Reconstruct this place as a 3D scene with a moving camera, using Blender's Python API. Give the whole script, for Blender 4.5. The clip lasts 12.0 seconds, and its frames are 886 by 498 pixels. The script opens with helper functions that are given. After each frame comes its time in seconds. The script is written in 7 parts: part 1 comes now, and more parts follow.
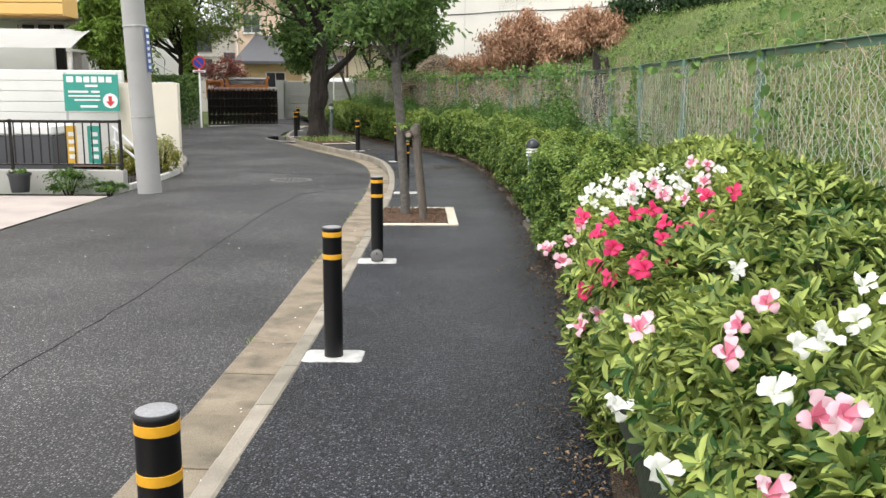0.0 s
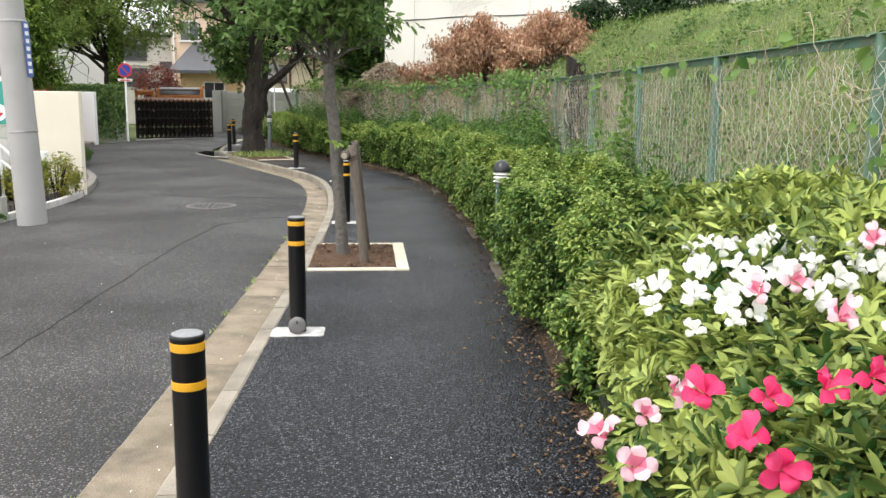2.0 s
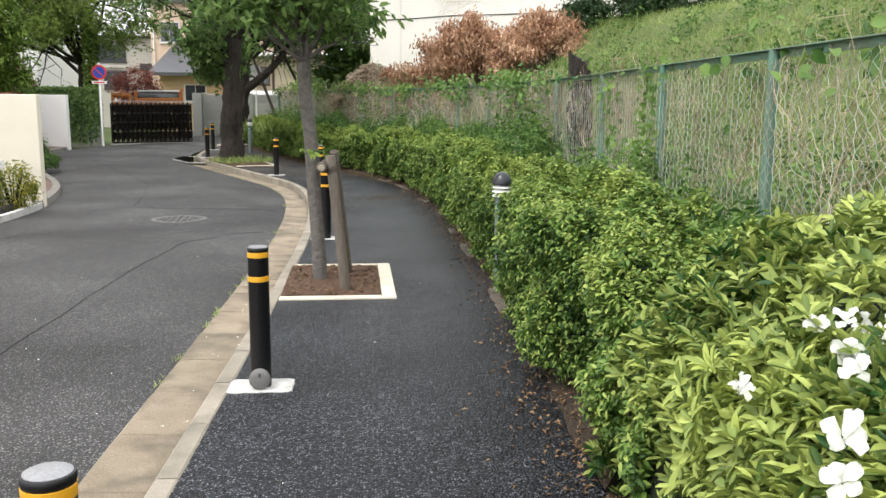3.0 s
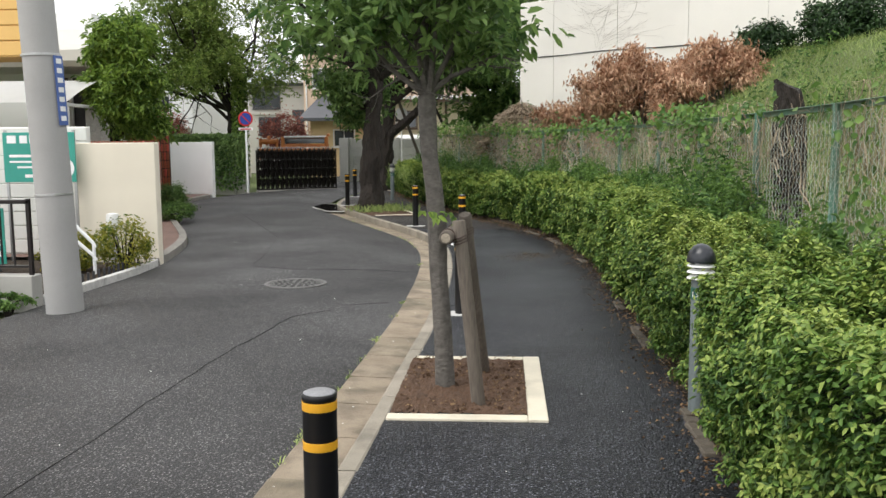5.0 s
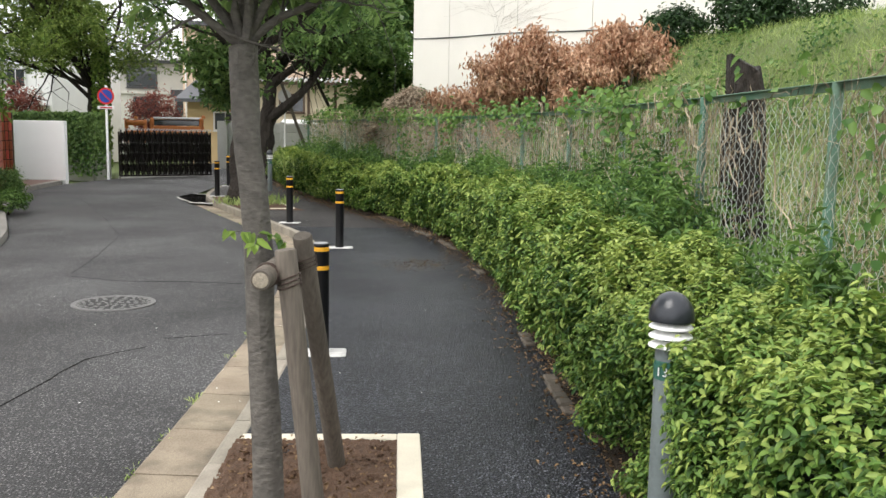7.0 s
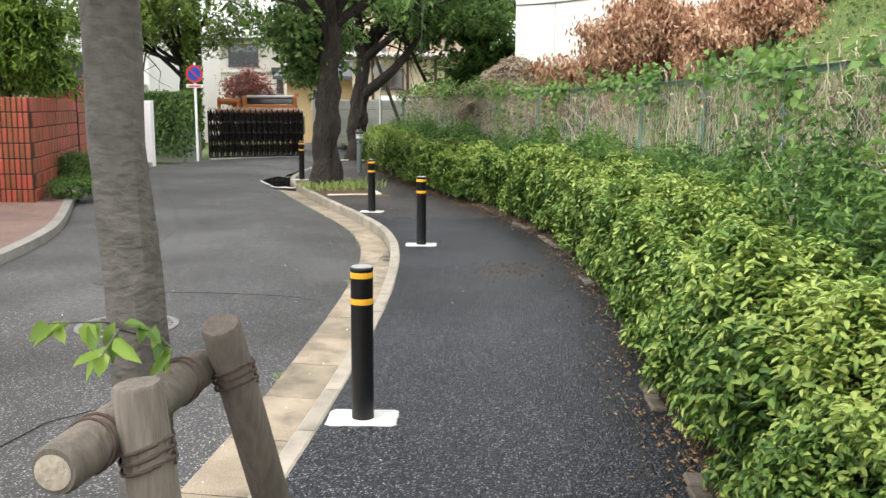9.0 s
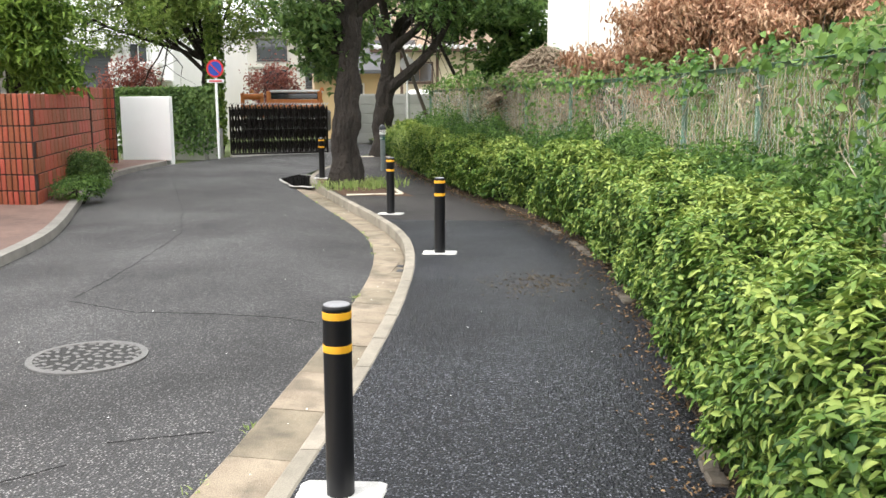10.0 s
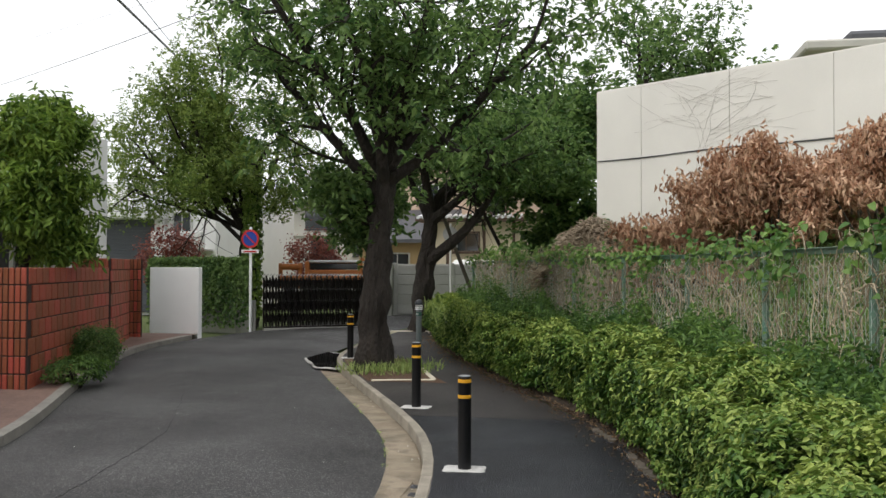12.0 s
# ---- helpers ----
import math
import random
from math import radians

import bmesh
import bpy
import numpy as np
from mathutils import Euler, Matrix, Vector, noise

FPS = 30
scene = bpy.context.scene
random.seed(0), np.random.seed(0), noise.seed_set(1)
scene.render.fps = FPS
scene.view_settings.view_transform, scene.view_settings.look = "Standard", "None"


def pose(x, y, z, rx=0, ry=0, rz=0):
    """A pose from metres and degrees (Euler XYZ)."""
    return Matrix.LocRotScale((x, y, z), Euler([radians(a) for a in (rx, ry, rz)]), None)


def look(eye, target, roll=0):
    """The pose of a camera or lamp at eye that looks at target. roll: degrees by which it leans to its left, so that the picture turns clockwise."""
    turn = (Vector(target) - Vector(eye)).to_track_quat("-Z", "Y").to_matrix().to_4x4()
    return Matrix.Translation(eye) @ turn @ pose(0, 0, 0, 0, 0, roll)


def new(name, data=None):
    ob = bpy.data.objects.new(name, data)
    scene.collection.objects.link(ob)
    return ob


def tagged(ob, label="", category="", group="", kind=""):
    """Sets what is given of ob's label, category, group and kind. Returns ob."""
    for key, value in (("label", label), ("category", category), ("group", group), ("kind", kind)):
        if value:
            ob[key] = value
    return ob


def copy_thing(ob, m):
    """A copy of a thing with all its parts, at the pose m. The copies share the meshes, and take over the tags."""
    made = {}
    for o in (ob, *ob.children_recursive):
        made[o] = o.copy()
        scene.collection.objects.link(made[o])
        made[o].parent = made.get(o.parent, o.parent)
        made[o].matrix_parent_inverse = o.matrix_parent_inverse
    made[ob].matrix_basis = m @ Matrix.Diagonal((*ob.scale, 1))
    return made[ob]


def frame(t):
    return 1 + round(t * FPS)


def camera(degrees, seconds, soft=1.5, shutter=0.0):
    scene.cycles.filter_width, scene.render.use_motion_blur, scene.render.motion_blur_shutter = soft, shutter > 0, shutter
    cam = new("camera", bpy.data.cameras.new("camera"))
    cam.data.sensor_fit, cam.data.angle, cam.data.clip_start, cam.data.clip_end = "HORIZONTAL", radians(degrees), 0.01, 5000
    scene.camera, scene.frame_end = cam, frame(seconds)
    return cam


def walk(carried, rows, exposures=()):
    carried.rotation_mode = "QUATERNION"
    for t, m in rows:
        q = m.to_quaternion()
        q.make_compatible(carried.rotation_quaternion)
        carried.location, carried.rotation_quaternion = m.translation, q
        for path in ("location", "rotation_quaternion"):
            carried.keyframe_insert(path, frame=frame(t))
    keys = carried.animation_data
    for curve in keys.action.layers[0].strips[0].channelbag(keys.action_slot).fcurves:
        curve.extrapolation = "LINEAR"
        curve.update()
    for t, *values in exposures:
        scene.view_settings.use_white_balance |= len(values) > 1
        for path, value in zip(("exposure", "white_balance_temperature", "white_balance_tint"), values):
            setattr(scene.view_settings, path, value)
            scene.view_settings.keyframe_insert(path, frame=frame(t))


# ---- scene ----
cam = camera(53.6, 12.0)
METRES, EYE, TILT, LEAN, TURN = 11.1, 1.5, 0.0, 0.0, -1.7
ROWS = [
    (0.0, 0.0, 0.0, 0.0, 0.08, -10.44, -0.44),
    (0.5, 0.0014, 0.0456, 0.0008, -0.38, -10.65, -0.25),
    (1.0, 0.0006, 0.0891, 0.0005, -1.85, -10.05, -0.24),
    (1.5, 0.0015, 0.1392, -0.002, -3.48, -9.37, -0.5),
    (2.0, 0.0033, 0.1851, -0.0026, -3.15, -9.66, -0.56),
    (2.5, 0.0037, 0.2306, -0.0024, -4.09, -9.83, -0.46),
    (4.5, 0.0088, 0.4042, -0.0012, 1.48, -7.21, 0.12),
    (5.0, 0.0063, 0.4469, -0.0007, 5.72, -6.81, 0.38),
    (5.5, 0.0099, 0.4894, -0.0003, 4.76, -6.26, -1.11),
    (6.0, 0.0093, 0.5325, -0.0016, 0.89, -5.87, -1.25),
    (6.5, 0.0098, 0.5756, -0.0025, -1.44, -6.56, -0.88),
    (7.0, 0.0129, 0.618, -0.0027, -1.01, -7.52, -1.05),
    (9.0, 0.0221, 0.7765, -0.0023, 5.92, -9.15, -0.35),
    (9.5, 0.0257, 0.8174, -0.002, 7.38, -9.48, -0.0),
    (10.0, 0.0258, 0.8598, -0.0026, 8.14, -9.54, 0.09),
    (10.5, 0.0271, 0.8996, 0.0014, 8.35, -7.86, 0.1),
    (11.0, 0.0309, 0.9363, 0.0056, 10.3, -4.44, -0.54),
    (11.5, 0.0276, 0.9681, 0.0077, 11.03, -0.71, -0.7),
    (12.0, 0.0257, 0.9977, 0.009, 11.6, 1.24, -0.14),
]
walk(cam, [(t, pose(0, 0, EYE, TILT, LEAN, TURN) @ pose(METRES * x, METRES * y, METRES * z, 90 + pitch, roll, yaw)) for t, x, y, z, yaw, pitch, roll in ROWS],
     exposures=[(0.0, 0.9), (2.5, 1.02), (4.5, 0.8), (5.5, 0.56), (7.0, 0.95), (9.0, 1.34), (10.3, 1.46), (11.0, 1.06), (12.0, 0.28)])

# ---- world and light: a bright overcast day ----
world = bpy.data.worlds.new("world")
scene.world = world
world.use_nodes = True
wn = world.node_tree.nodes
wl = world.node_tree.links
sky = wn.new("ShaderNodeTexSky")
sky.sky_type = "NISHITA"
sky.sun_disc = False
sky.sun_elevation, sky.sun_rotation = radians(58), radians(-130)
sky.air_density, sky.dust_density, sky.ozone_density = 1.0, 1.0, 1.0
hsv = wn.new("ShaderNodeHueSaturation")
hsv.inputs["Saturation"].default_value = 0.12
wl.new(sky.outputs[0], hsv.inputs["Color"])
veil = wn.new("ShaderNodeMix")
veil.data_type = "RGBA"
veil.inputs[0].default_value = 0.75
veil.inputs[7].default_value = (9.0, 9.1, 9.3, 1)
wl.new(hsv.outputs[0], veil.inputs[6])
wl.new(veil.outputs[2], wn["Background"].inputs["Color"])
wn["Background"].inputs["Strength"].default_value = 0.13
sun = new("sun", bpy.data.lights.new("sun", "SUN"))
sun.data.energy, sun.data.angle, sun.data.color = 1.3, radians(30), (1.0, 0.97, 0.92)
sun.matrix_world = look((-6.7, -5.6, 14), (0, 0, 0))
scene.view_settings.exposure = 0.0


# ---- materials ----
def material(name, base, rough=0.8, metal=0.0, dark=None, scale=8.0, fine=90.0, bump=0.15, spread=0.25, objects=0.0, islands=0.0,
             stain=0.0, stain_scale=0.7, spec=0.5, bump_distance=0.01, stretch=1.0):
    """A surface with grain and blotches at two sizes; objects, islands: how far single pieces differ."""
    m = bpy.data.materials.new(name)
    m.use_nodes = True
    n, l = m.node_tree.nodes, m.node_tree.links
    b = n["Principled BSDF"]
    b.inputs["Roughness"].default_value, b.inputs["Metallic"].default_value = rough, metal
    b.inputs["Specular IOR Level"].default_value = spec
    co = n.new("ShaderNodeTexCoord")
    dark = dark or tuple(c * (1 - spread) for c in base)

    def tex(s, detail=5.0):
        t = n.new("ShaderNodeTexNoise")
        t.inputs["Scale"].default_value, t.inputs["Detail"].default_value = s, detail
        if stretch == 1.0:
            l.new(co.outputs["Object"], t.inputs["Vector"])
        else:
            mp = n.new("ShaderNodeMapping")
            mp.inputs["Scale"].default_value = (1, 1, stretch)
            l.new(co.outputs["Object"], mp.inputs["Vector"])
            l.new(mp.outputs[0], t.inputs["Vector"])
        return t

    def mix(fac, a, c, kind="MIX"):
        x = n.new("ShaderNodeMix")
        x.data_type, x.blend_type = "RGBA", kind
        for sock, v in ((x.inputs[0], fac), (x.inputs[6], a), (x.inputs[7], c)):
            if hasattr(v, "links"):
                l.new(v, sock)
            elif isinstance(v, tuple):
                sock.default_value = (*v[:3], 1)
            else:
                sock.default_value = v
        return x.outputs[2]

    def ramp(v, a, c):
        r = n.new("ShaderNodeMapRange")
        r.inputs[1].default_value, r.inputs[2].default_value = a, c
        l.new(v, r.inputs[0])
        return r.outputs[0]

    big, small = tex(scale), tex(fine, 3.0)
    col = mix(ramp(big.outputs[0], 0.3, 0.7), dark, tuple(base))
    grain = ramp(small.outputs[0], 0.3, 0.7)
    col = mix(spread * 1.2, col, mix(grain, tuple(c * 0.6 for c in base), tuple(min(1, c * 1.25) for c in base)))
    if stain:
        st = tex(stain_scale, 8.0)
        col = mix(ramp(st.outputs[0], 0.48, 0.72), col, mix(stain, col, tuple(c * 0.35 for c in base)))
    if objects or islands:
        if objects:
            r, amount = n.new("ShaderNodeObjectInfo").outputs["Random"], objects
        else:
            r, amount = n.new("ShaderNodeNewGeometry").outputs["Random Per Island"], islands
        h = n.new("ShaderNodeHueSaturation")
        v = n.new("ShaderNodeMapRange")
        v.inputs[3].default_value, v.inputs[4].default_value = 1 - amount, 1 + amount
        l.new(r, v.inputs[0])
        l.new(v.outputs[0], h.inputs["Value"])
        hv = n.new("ShaderNodeMapRange")
        hv.inputs[3].default_value, hv.inputs[4].default_value = 0.5 + 0.04 * amount, 0.5 - 0.04 * amount
        l.new(r, hv.inputs[0])
        l.new(hv.outputs[0], h.inputs["Hue"])
        l.new(col, h.inputs["Color"])
        col = h.outputs[0]
    l.new(col, b.inputs["Base Color"])
    if bump:
        bp = n.new("ShaderNodeBump")
        bp.inputs["Strength"].default_value, bp.inputs["Distance"].default_value = bump, bump_distance
        l.new(small.outputs[0], bp.inputs["Height"])
        l.new(bp.outputs[0], b.inputs["Normal"])
    return m


def leafy(name, base, other, rough=0.45, glow=0.3, wide=0.5):
    """Leaves: two greens mixed leaf by leaf, with light passing through."""
    m = bpy.data.materials.new(name)
    m.use_nodes = True
    n, l = m.node_tree.nodes, m.node_tree.links
    b = n["Principled BSDF"]
    geo = n.new("ShaderNodeNewGeometry")
    co = n.new("ShaderNodeTexCoord")
    tx = n.new("ShaderNodeTexNoise")
    tx.inputs["Scale"].default_value = 1.6
    l.new(co.outputs["Object"], tx.inputs["Vector"])
    add = n.new("ShaderNodeMath")
    add.operation = "MULTIPLY_ADD"
    l.new(tx.outputs[0], add.inputs[0])
    add.inputs[1].default_value = 1.6
    sub = n.new("ShaderNodeMath")
    sub.operation = "MULTIPLY_ADD"
    l.new(geo.outputs["Random Per Island"], sub.inputs[0])
    sub.inputs[1].default_value, sub.inputs[2].default_value = 2 * wide, -0.3 - wide
    l.new(sub.outputs[0], add.inputs[2])
    add.use_clamp = True
    x = n.new("ShaderNodeMix")
    x.data_type = "RGBA"
    l.new(add.outputs[0], x.inputs[0])
    x.inputs[6].default_value, x.inputs[7].default_value = (*base, 1), (*other, 1)
    l.new(x.outputs[2], b.inputs["Base Color"])
    b.inputs["Roughness"].default_value = rough
    b.inputs["Specular IOR Level"].default_value = 0.26
    tr = n.new("ShaderNodeBsdfTranslucent")
    l.new(x.outputs[2], tr.inputs["Color"])
    ms = n.new("ShaderNodeMixShader")
    ms.inputs[0].default_value = glow
    l.new(b.outputs[0], ms.inputs[1])
    l.new(tr.outputs[0], ms.inputs[2])
    l.new(ms.outputs[0], n["Material Output"].inputs["Surface"])
    return m


def asphalt(name, base, stone, rough, coarse, scale, wet=0.0, spec=0.45):
    """Asphalt: a dark binder with pale stones, worn and damp in places."""
    m = bpy.data.materials.new(name)
    m.use_nodes = True
    n, l = m.node_tree.nodes, m.node_tree.links
    b = n["Principled BSDF"]
    b.inputs["Specular IOR Level"].default_value = spec
    co = n.new("ShaderNodeTexCoord")
    vo = n.new("ShaderNodeTexVoronoi")
    vo.inputs["Scale"].default_value = scale
    l.new(co.outputs["Object"], vo.inputs["Vector"])
    hs = n.new("ShaderNodeSeparateColor")
    l.new(vo.outputs["Color"], hs.inputs[0])
    pick = n.new("ShaderNodeMapRange")
    pick.inputs[1].default_value, pick.inputs[2].default_value = 0.46, 1.0
    l.new(hs.outputs[0], pick.inputs[0])
    edge = n.new("ShaderNodeMapRange")
    edge.inputs[1].default_value, edge.inputs[2].default_value = 0.55, 0.1
    l.new(vo.outputs["Distance"], edge.inputs[0])
    mul = n.new("ShaderNodeMath")
    mul.operation = "MULTIPLY"
    l.new(pick.outputs[0], mul.inputs[0])
    l.new(edge.outputs[0], mul.inputs[1])
    x = n.new("ShaderNodeMix")
    x.data_type = "RGBA"
    l.new(mul.outputs[0], x.inputs[0])
    x.inputs[6].default_value, x.inputs[7].default_value = (*base, 1), (*stone, 1)
    big = n.new("ShaderNodeTexNoise")
    big.inputs["Scale"].default_value, big.inputs["Detail"].default_value = 0.55, 8
    l.new(co.outputs["Object"], big.inputs["Vector"])
    br = n.new("ShaderNodeMapRange")
    br.inputs[1].default_value, br.inputs[2].default_value = 0.35, 0.68
    br.inputs[3].default_value, br.inputs[4].default_value = 0.6, 1.35
    l.new(big.outputs[0], br.inputs[0])
    y = n.new("ShaderNodeVectorMath")
    y.operation = "SCALE"
    l.new(x.outputs[2], y.inputs[0])
    l.new(br.outputs[0], y.inputs["Scale"])
    l.new(y.outputs[0], b.inputs["Base Color"])
    rr = n.new("ShaderNodeMapRange")
    rr.inputs[1].default_value, rr.inputs[2].default_value = 0.35, 0.65
    rr.inputs[3].default_value, rr.inputs[4].default_value = rough, max(0.1, rough - wet)
    l.new(big.outputs[0], rr.inputs[0])
    l.new(rr.outputs[0], b.inputs["Roughness"])
    bp = n.new("ShaderNodeBump")
    bp.invert = True
    bp.inputs["Strength"].default_value, bp.inputs["Distance"].default_value = coarse, 0.006
    l.new(vo.outputs["Distance"], bp.inputs["Height"])
    l.new(bp.outputs[0], b.inputs["Normal"])
    return m


ROAD = asphalt("road_asphalt", (0.0255, 0.0248, 0.0252), (0.4, 0.382, 0.376), 0.72, 1.0, 90, 0.12)
PATH = asphalt("path_asphalt", (0.0048, 0.0054, 0.0082), (0.3, 0.31, 0.355), 0.5, 1.0, 92, 0.16, spec=0.3)
OLD_PATH = asphalt("old_path_asphalt", (0.022, 0.019, 0.018), (0.13, 0.105, 0.09), 0.7, 0.7, 110, 0.1)
GUTTER = material("gutter_concrete", (0.29, 0.24, 0.172), 0.85, dark=(0.12, 0.09, 0.06), scale=4.2, fine=140, bump=0.7, spread=0.4, objects=0.15, stain=0.85, stain_scale=5)
KERB = material("kerb_concrete", (0.31, 0.275, 0.22), 0.85, scale=6, fine=140, bump=0.4, spread=0.35, objects=0.12, stain=0.6, stain_scale=3.5)
CONCRETE = material("concrete", (0.42, 0.41, 0.38), 0.85, scale=3, fine=90, bump=0.3, spread=0.15, stain=0.35)
PALE_CONCRETE = material("pale_concrete", (0.62, 0.6, 0.55), 0.8, scale=2, fine=80, bump=0.15, spread=0.1, stain=0.15)
BLACK_PAINT = material("black_paint", (0.005, 0.005, 0.006), 0.45, scale=20, fine=200, bump=0.04, spread=0.2)
YELLOW_BAND = material("yellow_reflective_band", (0.72, 0.36, 0.02), 0.4, scale=30, bump=0.03, spread=0.08)
CAP_METAL = material("worn_cap_metal", (0.3, 0.3, 0.31), 0.45, 0.2, scale=25, fine=150, bump=0.1, spread=0.3)
STEEL = material("galvanized_steel", (0.5, 0.5, 0.5), 0.4, 0.8, scale=30, bump=0.08, spread=0.2)
WHITE_MORTAR = material("white_mortar", (0.58, 0.57, 0.545), 0.85, scale=14, fine=120, bump=0.4, spread=0.2, stain=0.5, stain_scale=9)
CREAM_CURB = material("cream_edging", (0.68, 0.62, 0.49), 0.85, scale=9, fine=120, bump=0.25, spread=0.12, stain=0.3, stain_scale=4)
SOIL = material("soil", (0.14, 0.08, 0.048), 0.95, scale=12, fine=110, bump=0.9, spread=0.5, bump_distance=0.03)
LITTER = material("leaf_litter", (0.055, 0.037, 0.022), 0.95, scale=14, fine=100, bump=0.9, spread=0.5, bump_distance=0.03)
GRASSY = material("grassy_ground", (0.13, 0.18, 0.05), 0.95, dark=(0.1, 0.1, 0.045), scale=2.5, fine=60, bump=0.9, spread=0.5, bump_distance=0.05)
CREAM_WALL = material("cream_render", (0.74, 0.68, 0.56), 0.85, scale=1.5, fine=160, bump=0.25, spread=0.06, stain=0.12, stain_scale=0.9)
WHITE_WALL = material("white_painted_wall", (0.86, 0.86, 0.855), 0.8, scale=1.2, fine=120, bump=0.15, spread=0.05, stain=0.08)
BIG_WALL = material("off_white_panel", (0.78, 0.75, 0.69), 0.85, scale=0.8, fine=60, bump=0.1, spread=0.06, stain=0.12, stain_scale=0.5)
BRICK = material("red_brick_tile", (0.36, 0.085, 0.036), 0.6, dark=(0.16, 0.04, 0.026), scale=5, fine=120, bump=0.25, spread=0.3, objects=0.35)
BRICK_JOINT = material("brick_joint", (0.045, 0.025, 0.02), 0.9, scale=10, bump=0.3)
GREEN_STEEL = material("green_coated_steel", (0.1, 0.23, 0.17), 0.55, dark=(0.16, 0.14, 0.09), scale=6, fine=80, bump=0.2, spread=0.35)
GREEN_WIRE = material("green_coated_wire", (0.6, 0.64, 0.6), 0.5, scale=3, bump=0, spread=0.3, islands=0.35)
BARK = material("dark_bark", (0.034, 0.026, 0.02), 0.95, dark=(0.005, 0.0045, 0.004), scale=9, fine=26, bump=1.0, spread=0.5, bump_distance=0.09, stretch=0.4)
YOUNG_BARK = material("young_bark", (0.125, 0.113, 0.098), 0.85, dark=(0.042, 0.037, 0.033), scale=16, fine=40, bump=0.9, spread=0.45, stain=0.5, stain_scale=9, bump_distance=0.01, stretch=1.7)
STAKE_WOOD = material("weathered_wood", (0.15, 0.125, 0.1), 0.85, dark=(0.07, 0.057, 0.047), scale=14, fine=90, bump=0.6, spread=0.5, stain=0.6, stain_scale=4, stretch=0.12)
POLE = material("pole_concrete", (0.35, 0.345, 0.335), 0.8, scale=2.0, fine=120, bump=0.15, spread=0.1, stain=0.25, stain_scale=1.2)
HEDGE = leafy("hedge_leaves", (0.022, 0.065, 0.012), (0.15, 0.25, 0.05), glow=0.2)
HEDGE_FRESH = leafy("fresh_hedge_shoots", (0.1, 0.19, 0.034), (0.34, 0.41, 0.1), glow=0.22)
# near-black colour stands in for the shade deep inside hedge and azalea
SHADE_CORE = material("inner_shade", (0.01, 0.016, 0.005), 0.95, scale=20, fine=60, bump=0.8, spread=0.5)
TREE_DARK = leafy("dark_tree_leaves", (0.046, 0.105, 0.03), (0.21, 0.32, 0.095), rough=0.38, glow=0.5)
TREE_LIGHT = leafy("light_tree_leaves", (0.085, 0.15, 0.028), (0.27, 0.35, 0.085), glow=0.45)
TREE_MID = leafy("mid_tree_leaves", (0.05, 0.11, 0.018), (0.26, 0.38, 0.07), glow=0.35)
AZALEA = leafy("azalea_leaves", (0.02, 0.07, 0.012), (0.43, 0.5, 0.13), glow=0.2)
WEED = leafy("weed_leaves", (0.04, 0.1, 0.026), (0.19, 0.31, 0.075), glow=0.35)
VINE = leafy("vine_leaves", (0.055, 0.13, 0.028), (0.2, 0.31, 0.075), glow=0.35)
GRASS = leafy("grass_blades", (0.14, 0.22, 0.05), (0.41, 0.48, 0.18), glow=0.35, rough=0.6)
BROWN_LEAF = leafy("withered_leaves", (0.3, 0.145, 0.08), (0.74, 0.5, 0.34), glow=0.25, rough=0.8)
STRAW = leafy("dry_stems", (0.18, 0.13, 0.085), (0.66, 0.54, 0.4), glow=0.1, rough=0.85)
EVERGREEN = leafy("evergreen_leaves", (0.012, 0.035, 0.01), (0.05, 0.1, 0.03), glow=0.2)
LITTER_LEAF = leafy("brown_litter", (0.12, 0.07, 0.035), (0.3, 0.2, 0.11), glow=0.1, rough=0.9)
DEBRIS = leafy("trodden_debris", (0.07, 0.05, 0.032), (0.2, 0.16, 0.1), glow=0.1, rough=0.9)
RED_LEAF = leafy("red_shrub_leaves", (0.16, 0.04, 0.035), (0.42, 0.15, 0.11), glow=0.3)
PINK = leafy("deep_pink_petals", (0.68, 0.02, 0.12), (0.88, 0.1, 0.26), glow=0.35)
MID_PINK = leafy("mid_pink_throat", (0.75, 0.16, 0.28), (0.82, 0.35, 0.45), glow=0.35)
PALE_PINK = leafy("pale_pink_petals", (0.82, 0.5, 0.58), (0.88, 0.74, 0.76), glow=0.35)
WHITE_PETAL = leafy("white_petals", (0.82, 0.84, 0.76), (0.88, 0.88, 0.85), glow=0.35)
GATE_BLACK = material("black_gate_metal", (0.012, 0.009, 0.009), 0.28, 0.3, scale=10, bump=0.05, spread=0.3)
WINDOW_GLASS = material("window_glass", (0.03, 0.035, 0.04), 0.06, 0.0, scale=2, bump=0, spread=0.1, spec=0.8)
FRAME_DARK = material("dark_window_frame", (0.04, 0.04, 0.045), 0.5, scale=10, bump=0, spread=0.1)
FRAME_PALE = material("pale_window_frame", (0.6, 0.6, 0.58), 0.5, scale=10, bump=0, spread=0.05)
ROOF_GREY = material("grey_roof", (0.075, 0.077, 0.085), 0.6, scale=3, fine=40, bump=0.2, spread=0.2)
HOUSE_PEACH = material("peach_render", (0.62, 0.47, 0.35), 0.85, scale=2, fine=80, bump=0.1, spread=0.06)
HOUSE_OCHRE = material("ochre_render", (0.55, 0.4, 0.22), 0.85, scale=2, fine=80, bump=0.1, spread=0.08)
HOUSE_GREY = material("grey_render", (0.5, 0.48, 0.43), 0.85, scale=2, fine=80, bump=0.1, spread=0.1, stain=0.2)
HOUSE_WHITE = material("white_render", (0.75, 0.75, 0.73), 0.85, scale=2, fine=80, bump=0.1, spread=0.05)
